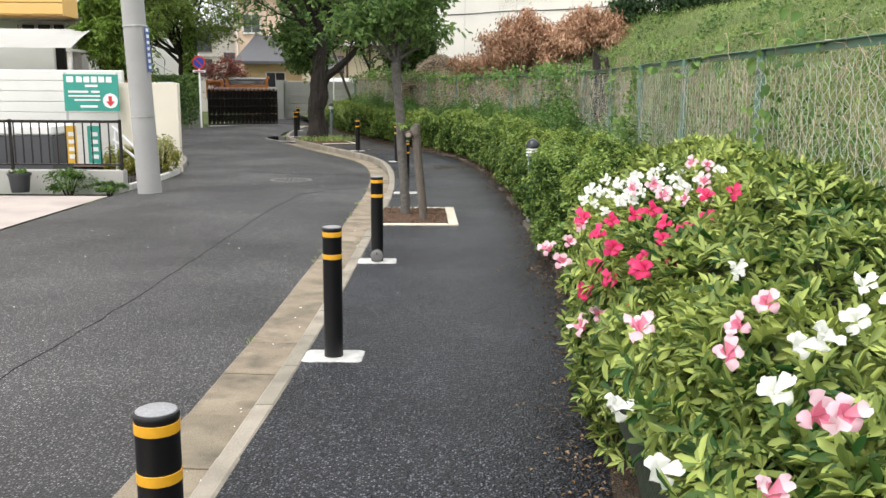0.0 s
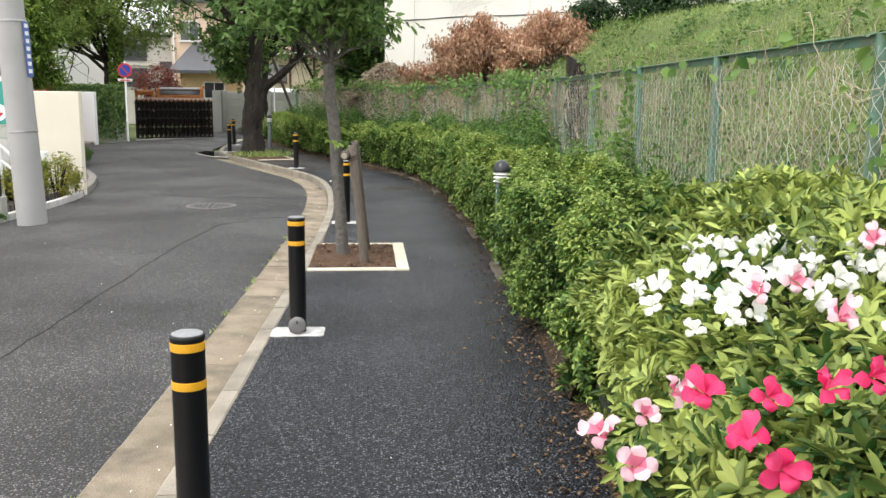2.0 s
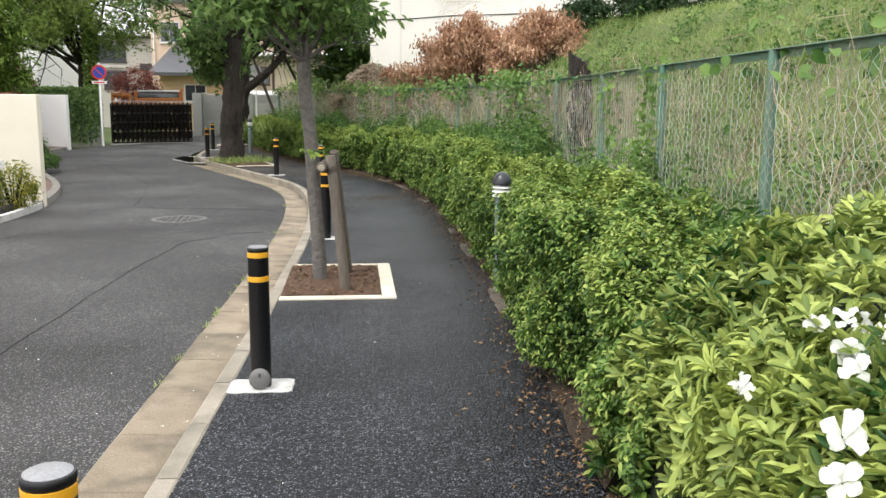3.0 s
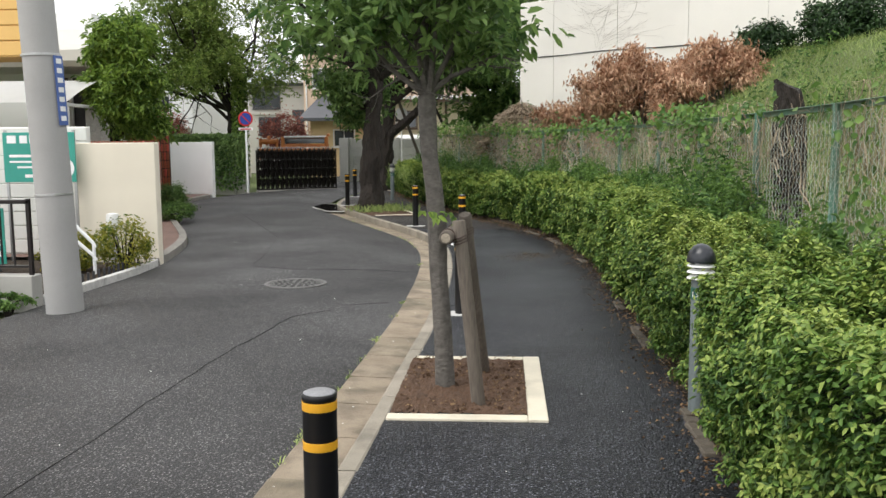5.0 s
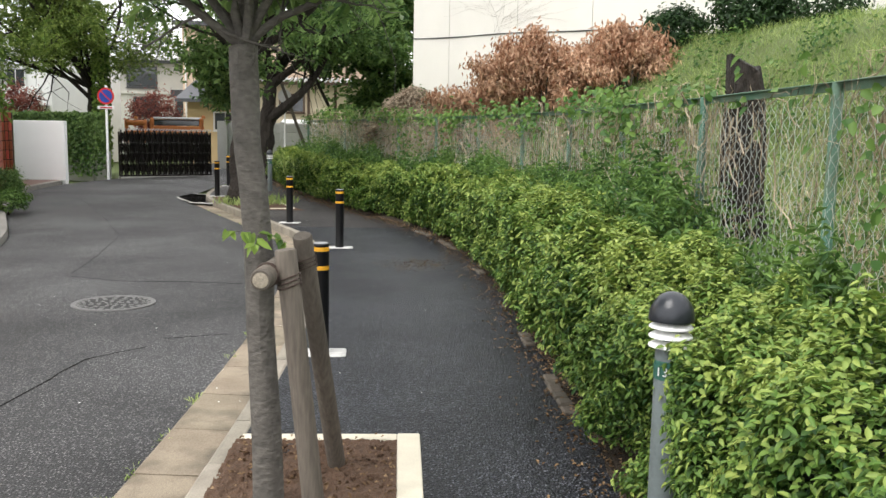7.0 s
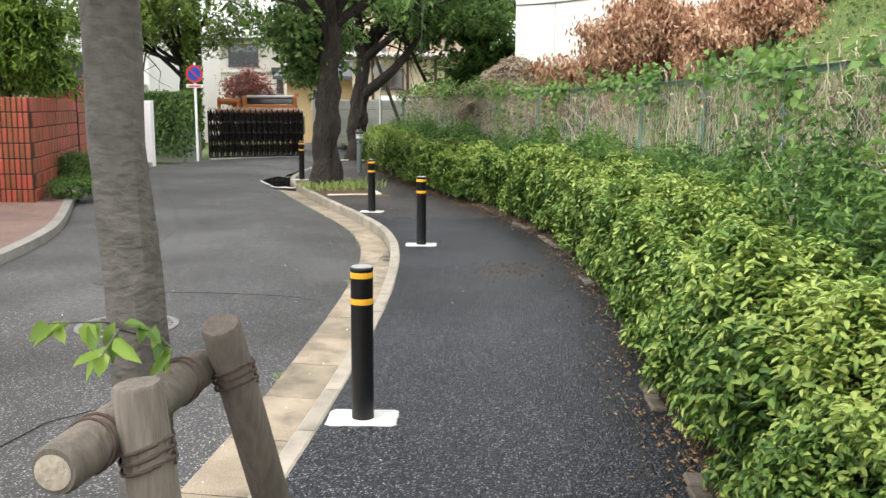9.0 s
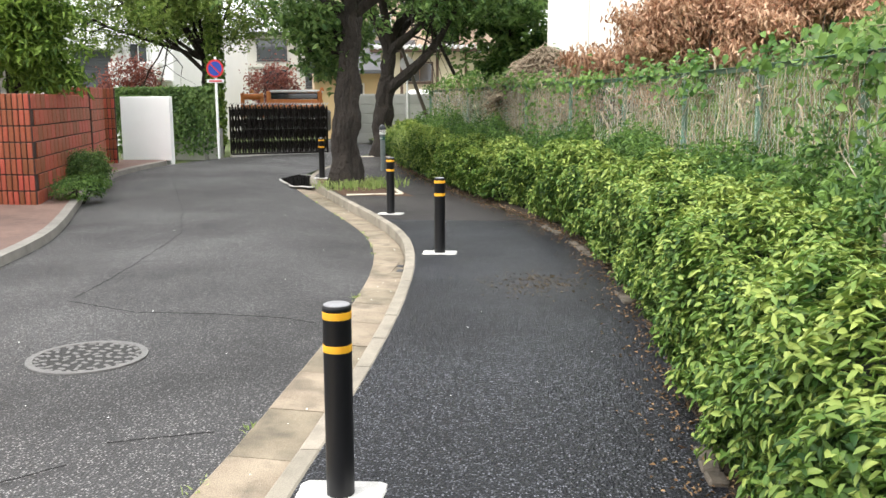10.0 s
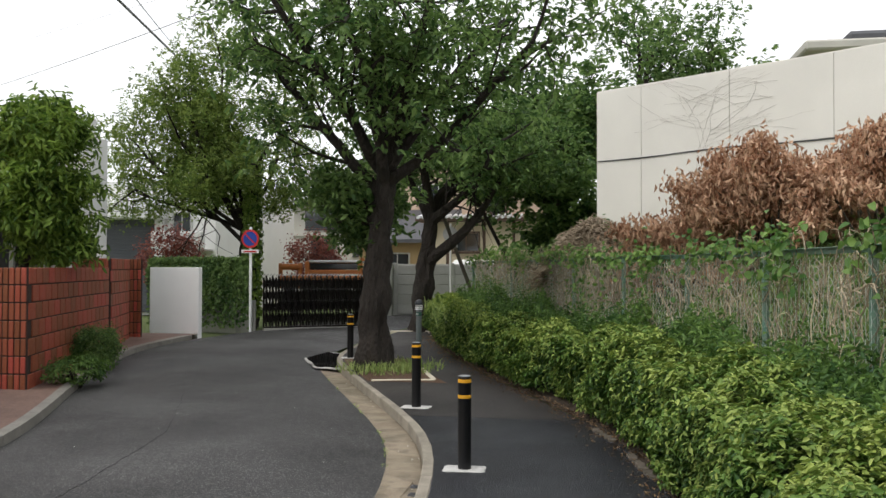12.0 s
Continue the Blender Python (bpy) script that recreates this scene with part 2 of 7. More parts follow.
HOUSE_YELLOW = material("yellow_siding", (0.72, 0.45, 0.15), 0.7, scale=2, fine=60, bump=0.05, spread=0.08)
BLOCK = material("grey_block", (0.36, 0.36, 0.34), 0.9, scale=3, fine=90, bump=0.3, spread=0.15, objects=0.08, stain=0.3)
ORANGE = material("orange_machine_paint", (0.52, 0.17, 0.04), 0.6, scale=8, bump=0.1, spread=0.3)


# ---- building tools ----
def mesh_object(name, verts, faces, mat, parent=None, smooth=False):
    me = bpy.data.meshes.new(name)
    me.from_pydata([tuple(v) for v in np.asarray(verts, float).tolist()], [], [tuple(f) for f in (faces.tolist() if hasattr(faces, "tolist") else faces)])
    me.materials.append(mat)
    if smooth:
        me.polygons.foreach_set("use_smooth", [True] * len(me.polygons))
    ob = new(name, me)
    ob.parent = parent
    return ob


def part(name, bm, mat, parent=None, label="", smooth=False):
    """Links a bmesh as one mesh object, under a thing or a part where one is given."""
    me = bpy.data.meshes.new(name)
    bmesh.ops.recalc_face_normals(bm, faces=bm.faces)
    bm.to_mesh(me)
    bm.free()
    me.materials.append(mat)
    if smooth:
        me.polygons.foreach_set("use_smooth", [True] * len(me.polygons))
        me.set_sharp_from_angle(angle=radians(40))
    ob = new(name, me)
    ob.parent = parent
    return tagged(ob, label)


def thing(name, at, label, category, group="", turn=0.0):
    ob = new(name)
    ob.matrix_world = pose(*at, 0, 0, turn)
    return tagged(ob, label, category, group)


def box(bm, x0, x1, y0, y1, z0, z1, bevel=0.0, turn=None):
    """Adds a box, its edges rounded by bevel, moved by the matrix turn."""
    made = bmesh.ops.create_cube(bm, size=1)["verts"]
    bmesh.ops.transform(bm, matrix=Matrix.LocRotScale(((x0 + x1) / 2, (y0 + y1) / 2, (z0 + z1) / 2), None, (x1 - x0, y1 - y0, z1 - z0)), verts=made)
    if bevel:
        edges = {e for v in made for e in v.link_edges}
        made = list({v for f in bmesh.ops.bevel(bm, geom=list(edges), offset=bevel, segments=1, affect="EDGES")["faces"] for v in f.verts} | {v for v in made if v.is_valid})
    if turn:
        bmesh.ops.transform(bm, matrix=turn, verts=[v for v in made if v.is_valid])
    return bm


def boxed(*sizes, bevel=0.0, turn=None):
    return box(bmesh.new(), *sizes, bevel=bevel, turn=turn)


def tube(bm, pts, radii, sides=10, cap=True, wobble=0.0):
    """Adds a tapered tube along points."""
    pts = [Vector(p) for p in pts]
    rings = []
    for i, p in enumerate(pts):
        d = (pts[min(i + 1, len(pts) - 1)] - pts[max(i - 1, 0)]).normalized()
        side = d.cross(Vector((0.31, 0.95, 0.05)) if abs(d.y) < 0.9 else Vector((1, 0, 0))).normalized()
        up = d.cross(side)
        ring = []
        for k in range(sides):
            a = 2 * math.pi * k / sides
            r = radii[i] * (1 + wobble * noise.noise(Vector((p.x * 3 + math.cos(a) * 1.3, p.y * 3 + math.sin(a) * 1.3, p.z * 2.2))) + 0.4 * wobble * noise.noise(Vector((math.cos(a) * 4, math.sin(a) * 4, p.z * 6 + p.y))))
            ring.append(bm.verts.new(p + (side * math.cos(a) + up * math.sin(a)) * r))
        rings.append(ring)
    for a, b in zip(rings, rings[1:]):
        for k in range(sides):
            bm.faces.new((a[k], a[(k + 1) % sides], b[(k + 1) % sides], b[k]))
    if cap:
        bm.faces.new(rings[0][::-1]), bm.faces.new(rings[-1])
    return bm


def lathe(bm, profile, sides=24, at=(0, 0, 0)):
    """Adds a turned body: profile of (radius, height)."""
    rings = [[bm.verts.new((at[0] + r * math.cos(2 * math.pi * k / sides), at[1] + r * math.sin(2 * math.pi * k / sides), at[2] + z)) for k in range(sides)] for r, z in profile]
    for a, b in zip(rings, rings[1:]):
        for k in range(sides):
            bm.faces.new((a[k], a[(k + 1) % sides], b[(k + 1) % sides], b[k]))
    bm.faces.new(rings[0][::-1]), bm.faces.new(rings[-1])
    return bm


def curve_of(*pts):
    """A smooth line x(y) through points (y, x)."""
    ys, xs = np.array([p[0] for p in pts], float), np.array([p[1] for p in pts], float)

    def at(y):
        y = np.asarray(y, float)
        return sum(np.interp(y + d, ys, xs) * w for d, w in ((-0.9, 0.15), (-0.45, 0.22), (0, 0.26), (0.45, 0.22), (0.9, 0.15)))
    return at


def smooth_step(a, b, v):
    t = np.clip((np.asarray(v, float) - a) / (b - a), 0, 1)
    return t * t * (3 - 2 * t)


def frames_of(normals, rng):
    """Random tangent frames round unit vectors."""
    n = normals / np.maximum(np.linalg.norm(normals, axis=1, keepdims=True), 1e-6)
    r = rng.normal(size=n.shape)
    u = r - (r * n).sum(1, keepdims=True) * n
    u /= np.maximum(np.linalg.norm(u, axis=1, keepdims=True), 1e-6)
    return n, u, np.cross(n, u)


def leaf_mesh(name, at, facing, length, width, mat, rng, parent=None, droop=0.25, along=None, oval=False):
    """Many leaves in one mesh: each a folded blade from its stalk at a point; facing: which way its upper side looks; oval: rounder, with four faces."""
    n, u, v = frames_of(facing, rng)
    if along is not None:
        u = along - (along * n).sum(1, keepdims=True) * n
        u /= np.maximum(np.linalg.norm(u, axis=1, keepdims=True), 1e-6)
        v = np.cross(n, u)
    k = len(at)
    ln = (length * rng.uniform(0.65, 1.25, k))[:, None]
    wd = (width * rng.uniform(0.7, 1.2, k))[:, None]
    tip = at + u * ln - n * ln * droop
    if oval:
        low, high = at + u * ln * 0.3 + n * ln * 0.05, at + u * ln * 0.68 - n * ln * droop * 0.3
        verts = np.stack([at, low + v * wd * 0.44 + n * wd * 0.14, high + v * wd * 0.4 + n * wd * 0.1, tip, high - v * wd * 0.4 + n * wd * 0.1, low - v * wd * 0.44 + n * wd * 0.14], 1)
        corners = [[0, 1, 2], [0, 2, 3], [0, 3, 4], [0, 4, 5]]
    else:
        mid = at + u * ln * 0.5 + n * ln * 0.06
        verts = np.stack([at, mid + v * wd * 0.5 + n * wd * 0.18, tip, mid - v * wd * 0.5 + n * wd * 0.18], 1)
        corners = [[0, 1, 2], [0, 2, 3]]
    i = np.arange(k)[:, None] * verts.shape[1]
    faces = np.concatenate([i + np.array([c]) for c in corners], 1).reshape(-1, 3)
    return quick_mesh(name, verts.reshape(-1, 3), faces, mat, parent)


def quick_mesh(name, verts, faces, mat, parent=None):
    """A mesh from arrays of corners and of triangles or quads."""
    me = bpy.data.meshes.new(name)
    side = faces.shape[1]
    me.vertices.add(len(verts))
    me.vertices.foreach_set("co", np.ascontiguousarray(verts, dtype=np.float32).ravel())
    me.loops.add(faces.size)
    me.loops.foreach_set("vertex_index", np.ascontiguousarray(faces, dtype=np.int32).ravel())
    me.polygons.add(len(faces))
    me.polygons.foreach_set("loop_start", np.arange(0, faces.size, side, dtype=np.int32))
    me.update(calc_edges=True)
    me.materials.append(mat)
    ob = new(name, me)
    ob.parent = parent
    return ob


def wire_mesh(name, lines, radius, mat, parent=None):
    """Thin three-sided wires; lines: array (count, points, 3)."""
    c, k, _ = lines.shape
    d = np.gradient(lines, axis=1)
    d /= np.maximum(np.linalg.norm(d, axis=2, keepdims=True), 1e-6)
    ref = np.where(np.abs(d[..., 2:3]) > 0.9, np.array([1.0, 0, 0]), np.array([0, 0, 1.0]))
    s = np.cross(d, ref)
    s /= np.maximum(np.linalg.norm(s, axis=2, keepdims=True), 1e-6)
    t = np.cross(d, s)
    r = np.broadcast_to(np.asarray(radius, float).reshape(-1, 1, 1), (c, k, 1))
    ring = np.stack([lines + r * (math.cos(a) * s + math.sin(a) * t) for a in (0.3, 2.394, 4.489)], 2)
    idx = np.arange(c * k * 3).reshape(c, k, 3)
    quads = [np.stack([idx[:, :-1, j], idx[:, :-1, (j + 1) % 3], idx[:, 1:, (j + 1) % 3], idx[:, 1:, j]], -1).reshape(-1, 4) for j in range(3)]
    return quick_mesh(name, ring.reshape(-1, 3), np.concatenate(quads), mat, parent)


# ---- the plan ----
def lift(y):
    """The ground climbs a little towards the far end."""
    return 0.12 * smooth_step(20, 30, y)


kerb_x = curve_of((-12, -1.7), (-6, -1.35), (0, -0.95), (3, -0.75), (5, -0.61), (7.4, -0.51), (9.5, -0.43), (11, -0.385), (12.5, -0.345), (13.7, -0.35), (15, -0.38), (16.3, -0.46),
                  (17.4, -0.56), (18.3, -0.7), (19.3, -0.93), (20.4, -1.36), (21.5, -1.87), (22.5, -2.35), (24.0, -3.05), (25.2, -3.62), (26.5, -3.85), (28, -3.9), (31, -3.9), (40, -3.9))
hedge_x = curve_of((-12, 0.1), (0, 0.52), (3, 0.68), (4.7, 0.92), (5.7, 1.04), (7.4, 1.1), (9.2, 1.22), (12.3, 1.28), (15.5, 1.25), (17.4, 1.12), (18.8, 0.92), (20.2, 0.54), (22.6, -0.45), (24.2, -1.2), (27, -2.2), (30, -3.0), (33, -3.7), (40, -5.5))
fence_x = curve_of((-12, 1.2), (0, 1.8), (7.2, 2.17), (10.9, 2.39), (13, 2.4), (16.7, 2.19), (19, 1.82), (21, 1.3), (23, 0.6), (26, -0.45), (30, -1.75), (33, -2.8), (40, -5))
left_x = curve_of((-12, -5.0), (9.5, -4.5), (12.4, -4.35), (15.7, -4.2), (17, -4.45), (18.4, -4.75), (19.6, -5.25), (22, -6.35), (25.7, -7.75), (28, -7.95), (29.4, -7.8), (31, -7.5), (33, -7.4), (60, -7.4))


def strip(name, edges, ys, heights, mat, thick=0.0):
    """A sheet whose rows run across the walk; edges: the x of its columns, heights: their z."""
    cols = [np.broadcast_to(e(ys) if callable(e) else e, ys.shape) for e in edges]
    zs = [np.broadcast_to(h(ys) if callable(h) else h, ys.shape) for h in heights]
    v = np.stack([np.stack([x, ys, z], -1) for x, z in zip(cols, zs)], 1)
    r, c = v.shape[:2]
    i = np.arange(r * c).reshape(r, c)
    f = np.stack([i[:-1, :-1], i[:-1, 1:], i[1:, 1:], i[1:, :-1]], -1).reshape(-1, 4)
    return quick_mesh(name, v.reshape(-1, 3), f, mat)


def setting(ob, label, category):
    return tagged(ob, label, category, kind="structure")
# ---- ground, road, path ----
def gutter_drop(y):
    return 0.05 + 0.055 * smooth_step(14, 19, y)


ys = np.concatenate([np.array([-400, -150, -60, -30, -12.0]), np.arange(-10, 46, 0.5), np.array([50, 60, 90, 160, 300, 600.0])])
xs = [-600, -200, -90, -50, -30, -20, -15, -10, -6, -3, 0, 3, 6, 10, 20, 40, 90, 200, 600]
setting(strip("ground", xs, ys, [lambda y: lift(y) - 0.16] * len(xs), GRASSY), "rough earth and grass under the place", "ground")

ys = np.arange(-12, 60.1, 0.25)
setting(strip("road", [lambda y: left_x(y) + 0.02, lambda y: left_x(y) * 0.7 + kerb_x(y) * 0.3, lambda y: left_x(y) * 0.35 + kerb_x(y) * 0.65, lambda y: kerb_x(y) - 0.78, lambda y: kerb_x(y) - 0.41],
              ys, [lambda y: lift(y) - 0.05, lambda y: lift(y) + 0.0, lambda y: lift(y) + 0.005, lambda y: lift(y) - gutter_drop(y) * 0.6, lambda y: lift(y) - gutter_drop(y) + 0.004], ROAD),
        "worn grey asphalt road with fine cracks", "road")
ys = np.arange(-12, 33.1, 0.25)
old = setting(strip("old_pavement", [lambda y: kerb_x(y) - 0.01, lambda y: kerb_x(y) * 0.5 + hedge_x(y) * 0.5, lambda y: hedge_x(y) + 0.02], np.arange(20.4, 33.1, 0.25), [lambda y: lift(y) + 0.001] * 3, OLD_PATH),
              "older brownish asphalt footpath", "pavement")
ys = np.arange(-12, 20.6, 0.25)
path = setting(strip("pavement", [lambda y: kerb_x(y) - 0.01, lambda y: kerb_x(y) * 0.5 + hedge_x(y) * 0.5, lambda y: hedge_x(y) + 0.1], ys, [lambda y: lift(y)] * 3, PATH),
               "freshly laid black asphalt footpath", "pavement")


def blocks(name, x0, x1, z, mat, step, y0, y1, parent, gap=0.008, height=0.16, face=None):
    """Kerb or gutter blocks laid one after another along the kerb line."""
    y = y0
    while y < y1:
        ya, yb = y + gap / 2, y + step - gap / 2
        vs = []
        for yy in (ya, yb):
            k, zz = float(kerb_x(yy)), float(lift(yy))
            top = zz + float(z(yy)) + random.uniform(-0.003, 0.003)
            tl = top + (float(face(yy)) if face else 0)
            vs += [(k + x0, yy, top - height), (k + x0, yy, tl - 0.008), (k + x0 + 0.012, yy, tl), (k + x1 - 0.012, yy, top), (k + x1, yy, top - 0.008), (k + x1, yy, top - height)]
        fs = [[j, j + 1, j + 7, j + 6] for j in range(5)] + [[0, 6, 11, 5], [0, 5, 4, 3, 2, 1], [6, 7, 8, 9, 10, 11]]
        mesh_object(name, vs, fs, mat, parent)
        y += step * (1 if y < 16 else 0.93)


gutter = setting(new("gutter"), "weathered concrete gutter slabs beside the road", "gutter")
kerb = setting(new("kerb"), "pale concrete kerb along the footpath", "kerb")
blocks("gutter_slab", -0.42, -0.1, lambda y: -gutter_drop(y), GUTTER, 0.6, -8, 25.4, gutter, face=lambda y: 0.012)
blocks("kerb_stone", -0.098, 0.0, lambda y: 0.006, KERB, 0.6, -8, 28.0, kerb, height=0.2)


# ---- bollards ----
def bollard():
    b = thing("bollard", (0, 0, 0), "black steel bollard with two yellow reflective bands on a white base", "bollard", "bollards along the footpath")
    part("post", lathe(bmesh.new(), [(0.053, -0.05), (0.053, 0.722), (0.0545, 0.724), (0.0545, 0.735), (0.0525, 0.739), (0.047, 0.74)], 28), BLACK_PAINT, b, smooth=True)
    part("cap", lathe(bmesh.new(), [(0.0485, 0.7385), (0.0485, 0.7415), (0.042, 0.7445), (0.02, 0.7455), (0.002, 0.746)], 28), CAP_METAL, b, "worn grey metal cap", smooth=True)
    for z in (0.689, 0.565):
        part("band", lathe(bmesh.new(), [(0.0528, z), (0.0542, z + 0.001), (0.0542, z + 0.027), (0.0528, z + 0.028)], 28), YELLOW_BAND, b, "yellow reflective band", smooth=True)
    bm = bmesh.new()
    rim = []
    for k in range(44):
        a = 2 * math.pi * (k + 0.5) / 44
        reach = min(0.172 / max(1e-6, abs(math.cos(a))), 0.112 / max(1e-6, abs(math.sin(a))))
        reach += 0.012 * noise.noise(Vector((math.cos(a) * 5, math.sin(a) * 5, 3))) - 0.004
        rim.append((reach * math.cos(a), reach * math.sin(a)))
    rows = [[bm.verts.new((x * f, y * f, z)) for x, y in rim] for f, z in ((1.0, -0.02), (1.0, 0.003), (0.97, 0.006), (0.5, 0.0075))]
    for p, q in zip(rows, rows[1:]):
        for k in range(44):
            bm.faces.new((p[k], p[(k + 1) % 44], q[(k + 1) % 44], q[k]))
    bm.faces.new(rows[-1])
    part("base_plate", bm, WHITE_MORTAR, b, "uneven white mortar base")
    return b


first = bollard()
first.matrix_world = pose(-0.62, 2.0, 0)
for x, y in ((-0.47, 4.78), (-0.35, 7.54), (-0.17, 12.6), (-0.42, 18.0), (-1.42, 20.95), (-3.5, 25.5), (-3.8, 28.3)):
    copy_thing(first, pose(x, y, float(lift(y)), 0, 0, random.uniform(-5, 5)))


# ---- fence ----
def fence_at(y, z, out=0.0):
    y = np.asarray(y, float)
    return np.stack([fence_x(y) + out, y, np.broadcast_to(z, y.shape)], -1)


FENCE_TOP, FENCE_FOOT = 1.72, 0.35
fence = thing("chain_link_fence", (0, 0, 0), "green coated chain-link fence tangled with dry vines", "fence")
for y in np.arange(-7.59, 32, 1.85):
    x, z = float(fence_x(y)), float(lift(y))
    part("post", tube(bmesh.new(), [(x, y, 0.1), (x, y, FENCE_TOP + 0.02)], [0.028, 0.028], 10), GREEN_STEEL, fence, smooth=True)
def rail_bar(p, q):
    """A flat angle bar between two posts."""
    p, q = Vector(p), Vector(q)
    d = q - p
    m = Matrix.Translation(p) @ d.to_track_quat("X", "Z").to_matrix().to_4x4()
    return box(boxed(0, d.length, -0.02, -0.014, -0.022, 0.022, bevel=0.002, turn=m), 0, d.length, -0.014, 0.022, 0.016, 0.022, bevel=0.002, turn=m)


for a in np.arange(-7.59, 30.5, 1.85):
    p, q = fence_at([a], FENCE_TOP)[0], fence_at([a + 1.85], FENCE_TOP)[0]
    part("top_rail", rail_bar(p, q), GREEN_STEEL, fence, smooth=True)
pitch = 0.041
cols = np.arange(-7.4, 31, pitch)
zz = np.arange(FENCE_FOOT, FENCE_TOP, pitch * 1.05)
side = ((np.arange(len(zz))[None, :] + np.arange(len(cols))[:, None]) % 2) * pitch
rows_y = cols[:, None] + side + 0.03 * np.sin(zz * 2.1 + cols[:, None] * 0.7)
lines = np.stack([fence_x(rows_y) - 0.028 + 0.006 * ((np.arange(len(zz)) % 2)[None, :] * 2 - 1), rows_y, np.broadcast_to(zz, rows_y.shape)], -1)
tagged(wire_mesh("wire_netting", lines, 0.0017, GREEN_WIRE, fence), "green coated wire netting", kind="stuff")


# ---- bank behind the fence ----
WALL_A, WALL_B = Vector((0.65, 29.65)), Vector((14.0, 20.0))


def bank_z(x, y):
    d = np.asarray(x) - fence_x(y)
    z = 0.25 + 0.4 * smooth_step(-0.6, 0.9, d) + 1.3 * smooth_step(0.4, 4.5, d) + 1.5 * smooth_step(3.0, 6.4, d)
    return z + lift(y) - 0.12 * (1 - smooth_step(-1.0, -0.2, d))


ds = np.concatenate([np.array([-0.75, -0.5, -0.25]), np.arange(0, 10, 0.4), np.array([11, 14, 20, 30, 60.0])])
by = np.arange(-14, 50, 0.5)
gx = fence_x(by)[:, None] + ds[None, :]
gy = np.broadcast_to(by[:, None], gx.shape)
gz = bank_z(gx, gy) + np.array([[0.08 * noise.noise(Vector((a * 0.9, b * 0.9, 0))) for a, b in zip(r, s)] for r, s in zip(gx, gy)])
i = np.arange(gx.size).reshape(gx.shape)
bank = quick_mesh("bank", np.stack([gx, gy, gz], -1).reshape(-1, 3), np.stack([i[:-1, :-1], i[:-1, 1:], i[1:, 1:], i[1:, :-1]], -1).reshape(-1, 4), GRASSY)
setting(bank, "grassy earth bank behind the fence", "bank")
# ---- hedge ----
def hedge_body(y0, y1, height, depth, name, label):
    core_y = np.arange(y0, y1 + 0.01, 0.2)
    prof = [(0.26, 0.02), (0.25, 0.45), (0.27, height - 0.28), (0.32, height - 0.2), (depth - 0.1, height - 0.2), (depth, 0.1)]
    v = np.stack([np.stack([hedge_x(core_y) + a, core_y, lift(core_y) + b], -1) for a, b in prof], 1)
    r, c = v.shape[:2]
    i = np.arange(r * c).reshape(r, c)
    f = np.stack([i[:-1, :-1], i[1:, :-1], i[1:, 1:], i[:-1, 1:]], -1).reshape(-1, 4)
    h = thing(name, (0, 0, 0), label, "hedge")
    # plain dark sheet behind the leaves, painted as the hedge's inner shade
    quick_mesh("inner_twigs", v.reshape(-1, 3), f, SHADE_CORE, h)
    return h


rng = np.random.default_rng(4)
hedge = hedge_body(5.6, 31.0, 0.8, 0.75, "hedge", "clipped bright green hedge along the footpath")


def hedge_height(y):
    return 0.86 - 0.1 * smooth_step(17, 24, y) + 0.1 * smooth_step(6.2, 7.4, y) * smooth_step(9.5, 9.1, y)


def hedge_points(n, y0, y1, depth, rng):
    """Points and outward ways over the clumpy front and top of the hedge."""
    y = rng.uniform(y0, y1, n)
    s = rng.uniform(0, 1, n)
    front = s < 0.5
    u = np.where(front, s * 2, (s - 0.5) * 2)
    height = hedge_height(y)
    z = np.where(front, 0.1 + u * (height - 0.16), height + 0.03 * np.sin(u * 3.1) - 0.06 * (1 - u) ** 3)
    x = np.where(front, 0.03 + 0.05 * (1 - u) - 0.03 * np.sin(u * 3.1), 0.03 + u * (depth - 0.03))
    nx = np.where(front, -1.0, -0.15 - 0.5 * (1 - u) ** 3)
    nz = np.where(front, 0.1 + 0.8 * u ** 3, 1.0)
    way = np.stack([nx, np.zeros(n), nz], -1)
    way /= np.linalg.norm(way, axis=1, keepdims=True)
    clump = np.array([noise.voronoi(Vector((a * 3.0, b * 2.3, c * 2.6)))[0][0] for a, b, c in zip(x, y, z)])
    wave = np.array([noise.noise(Vector((a * 0.8, b * 0.9, c * 1.6))) for a, b, c in zip(x, y, z)])
    lump = np.clip(0.42 * (0.4 - clump) + 0.1 * wave, -0.2, 0.11)
    by_lamp = smooth_step(8.7, 9.1, y) * smooth_step(9.9, 9.8, y)
    lump = np.where(front, np.minimum(lump, 0.11 - 0.1 * by_lamp), lump)
    lump = lump + np.where(front, 0.08 * smooth_step(6.9, 7.6, y) * smooth_step(8.9, 8.5, y), 0)
    lump = lump - 0.055 * np.exp(-((y - 9.7) / 0.15) ** 2) * np.where(front, 1.0, 1 - smooth_step(0.05, 0.3, u))
    p = np.stack([hedge_x(y) + x, y, lift(y) + z], -1) + way * (lump - rng.exponential(0.035, n))[:, None]
    return p, way


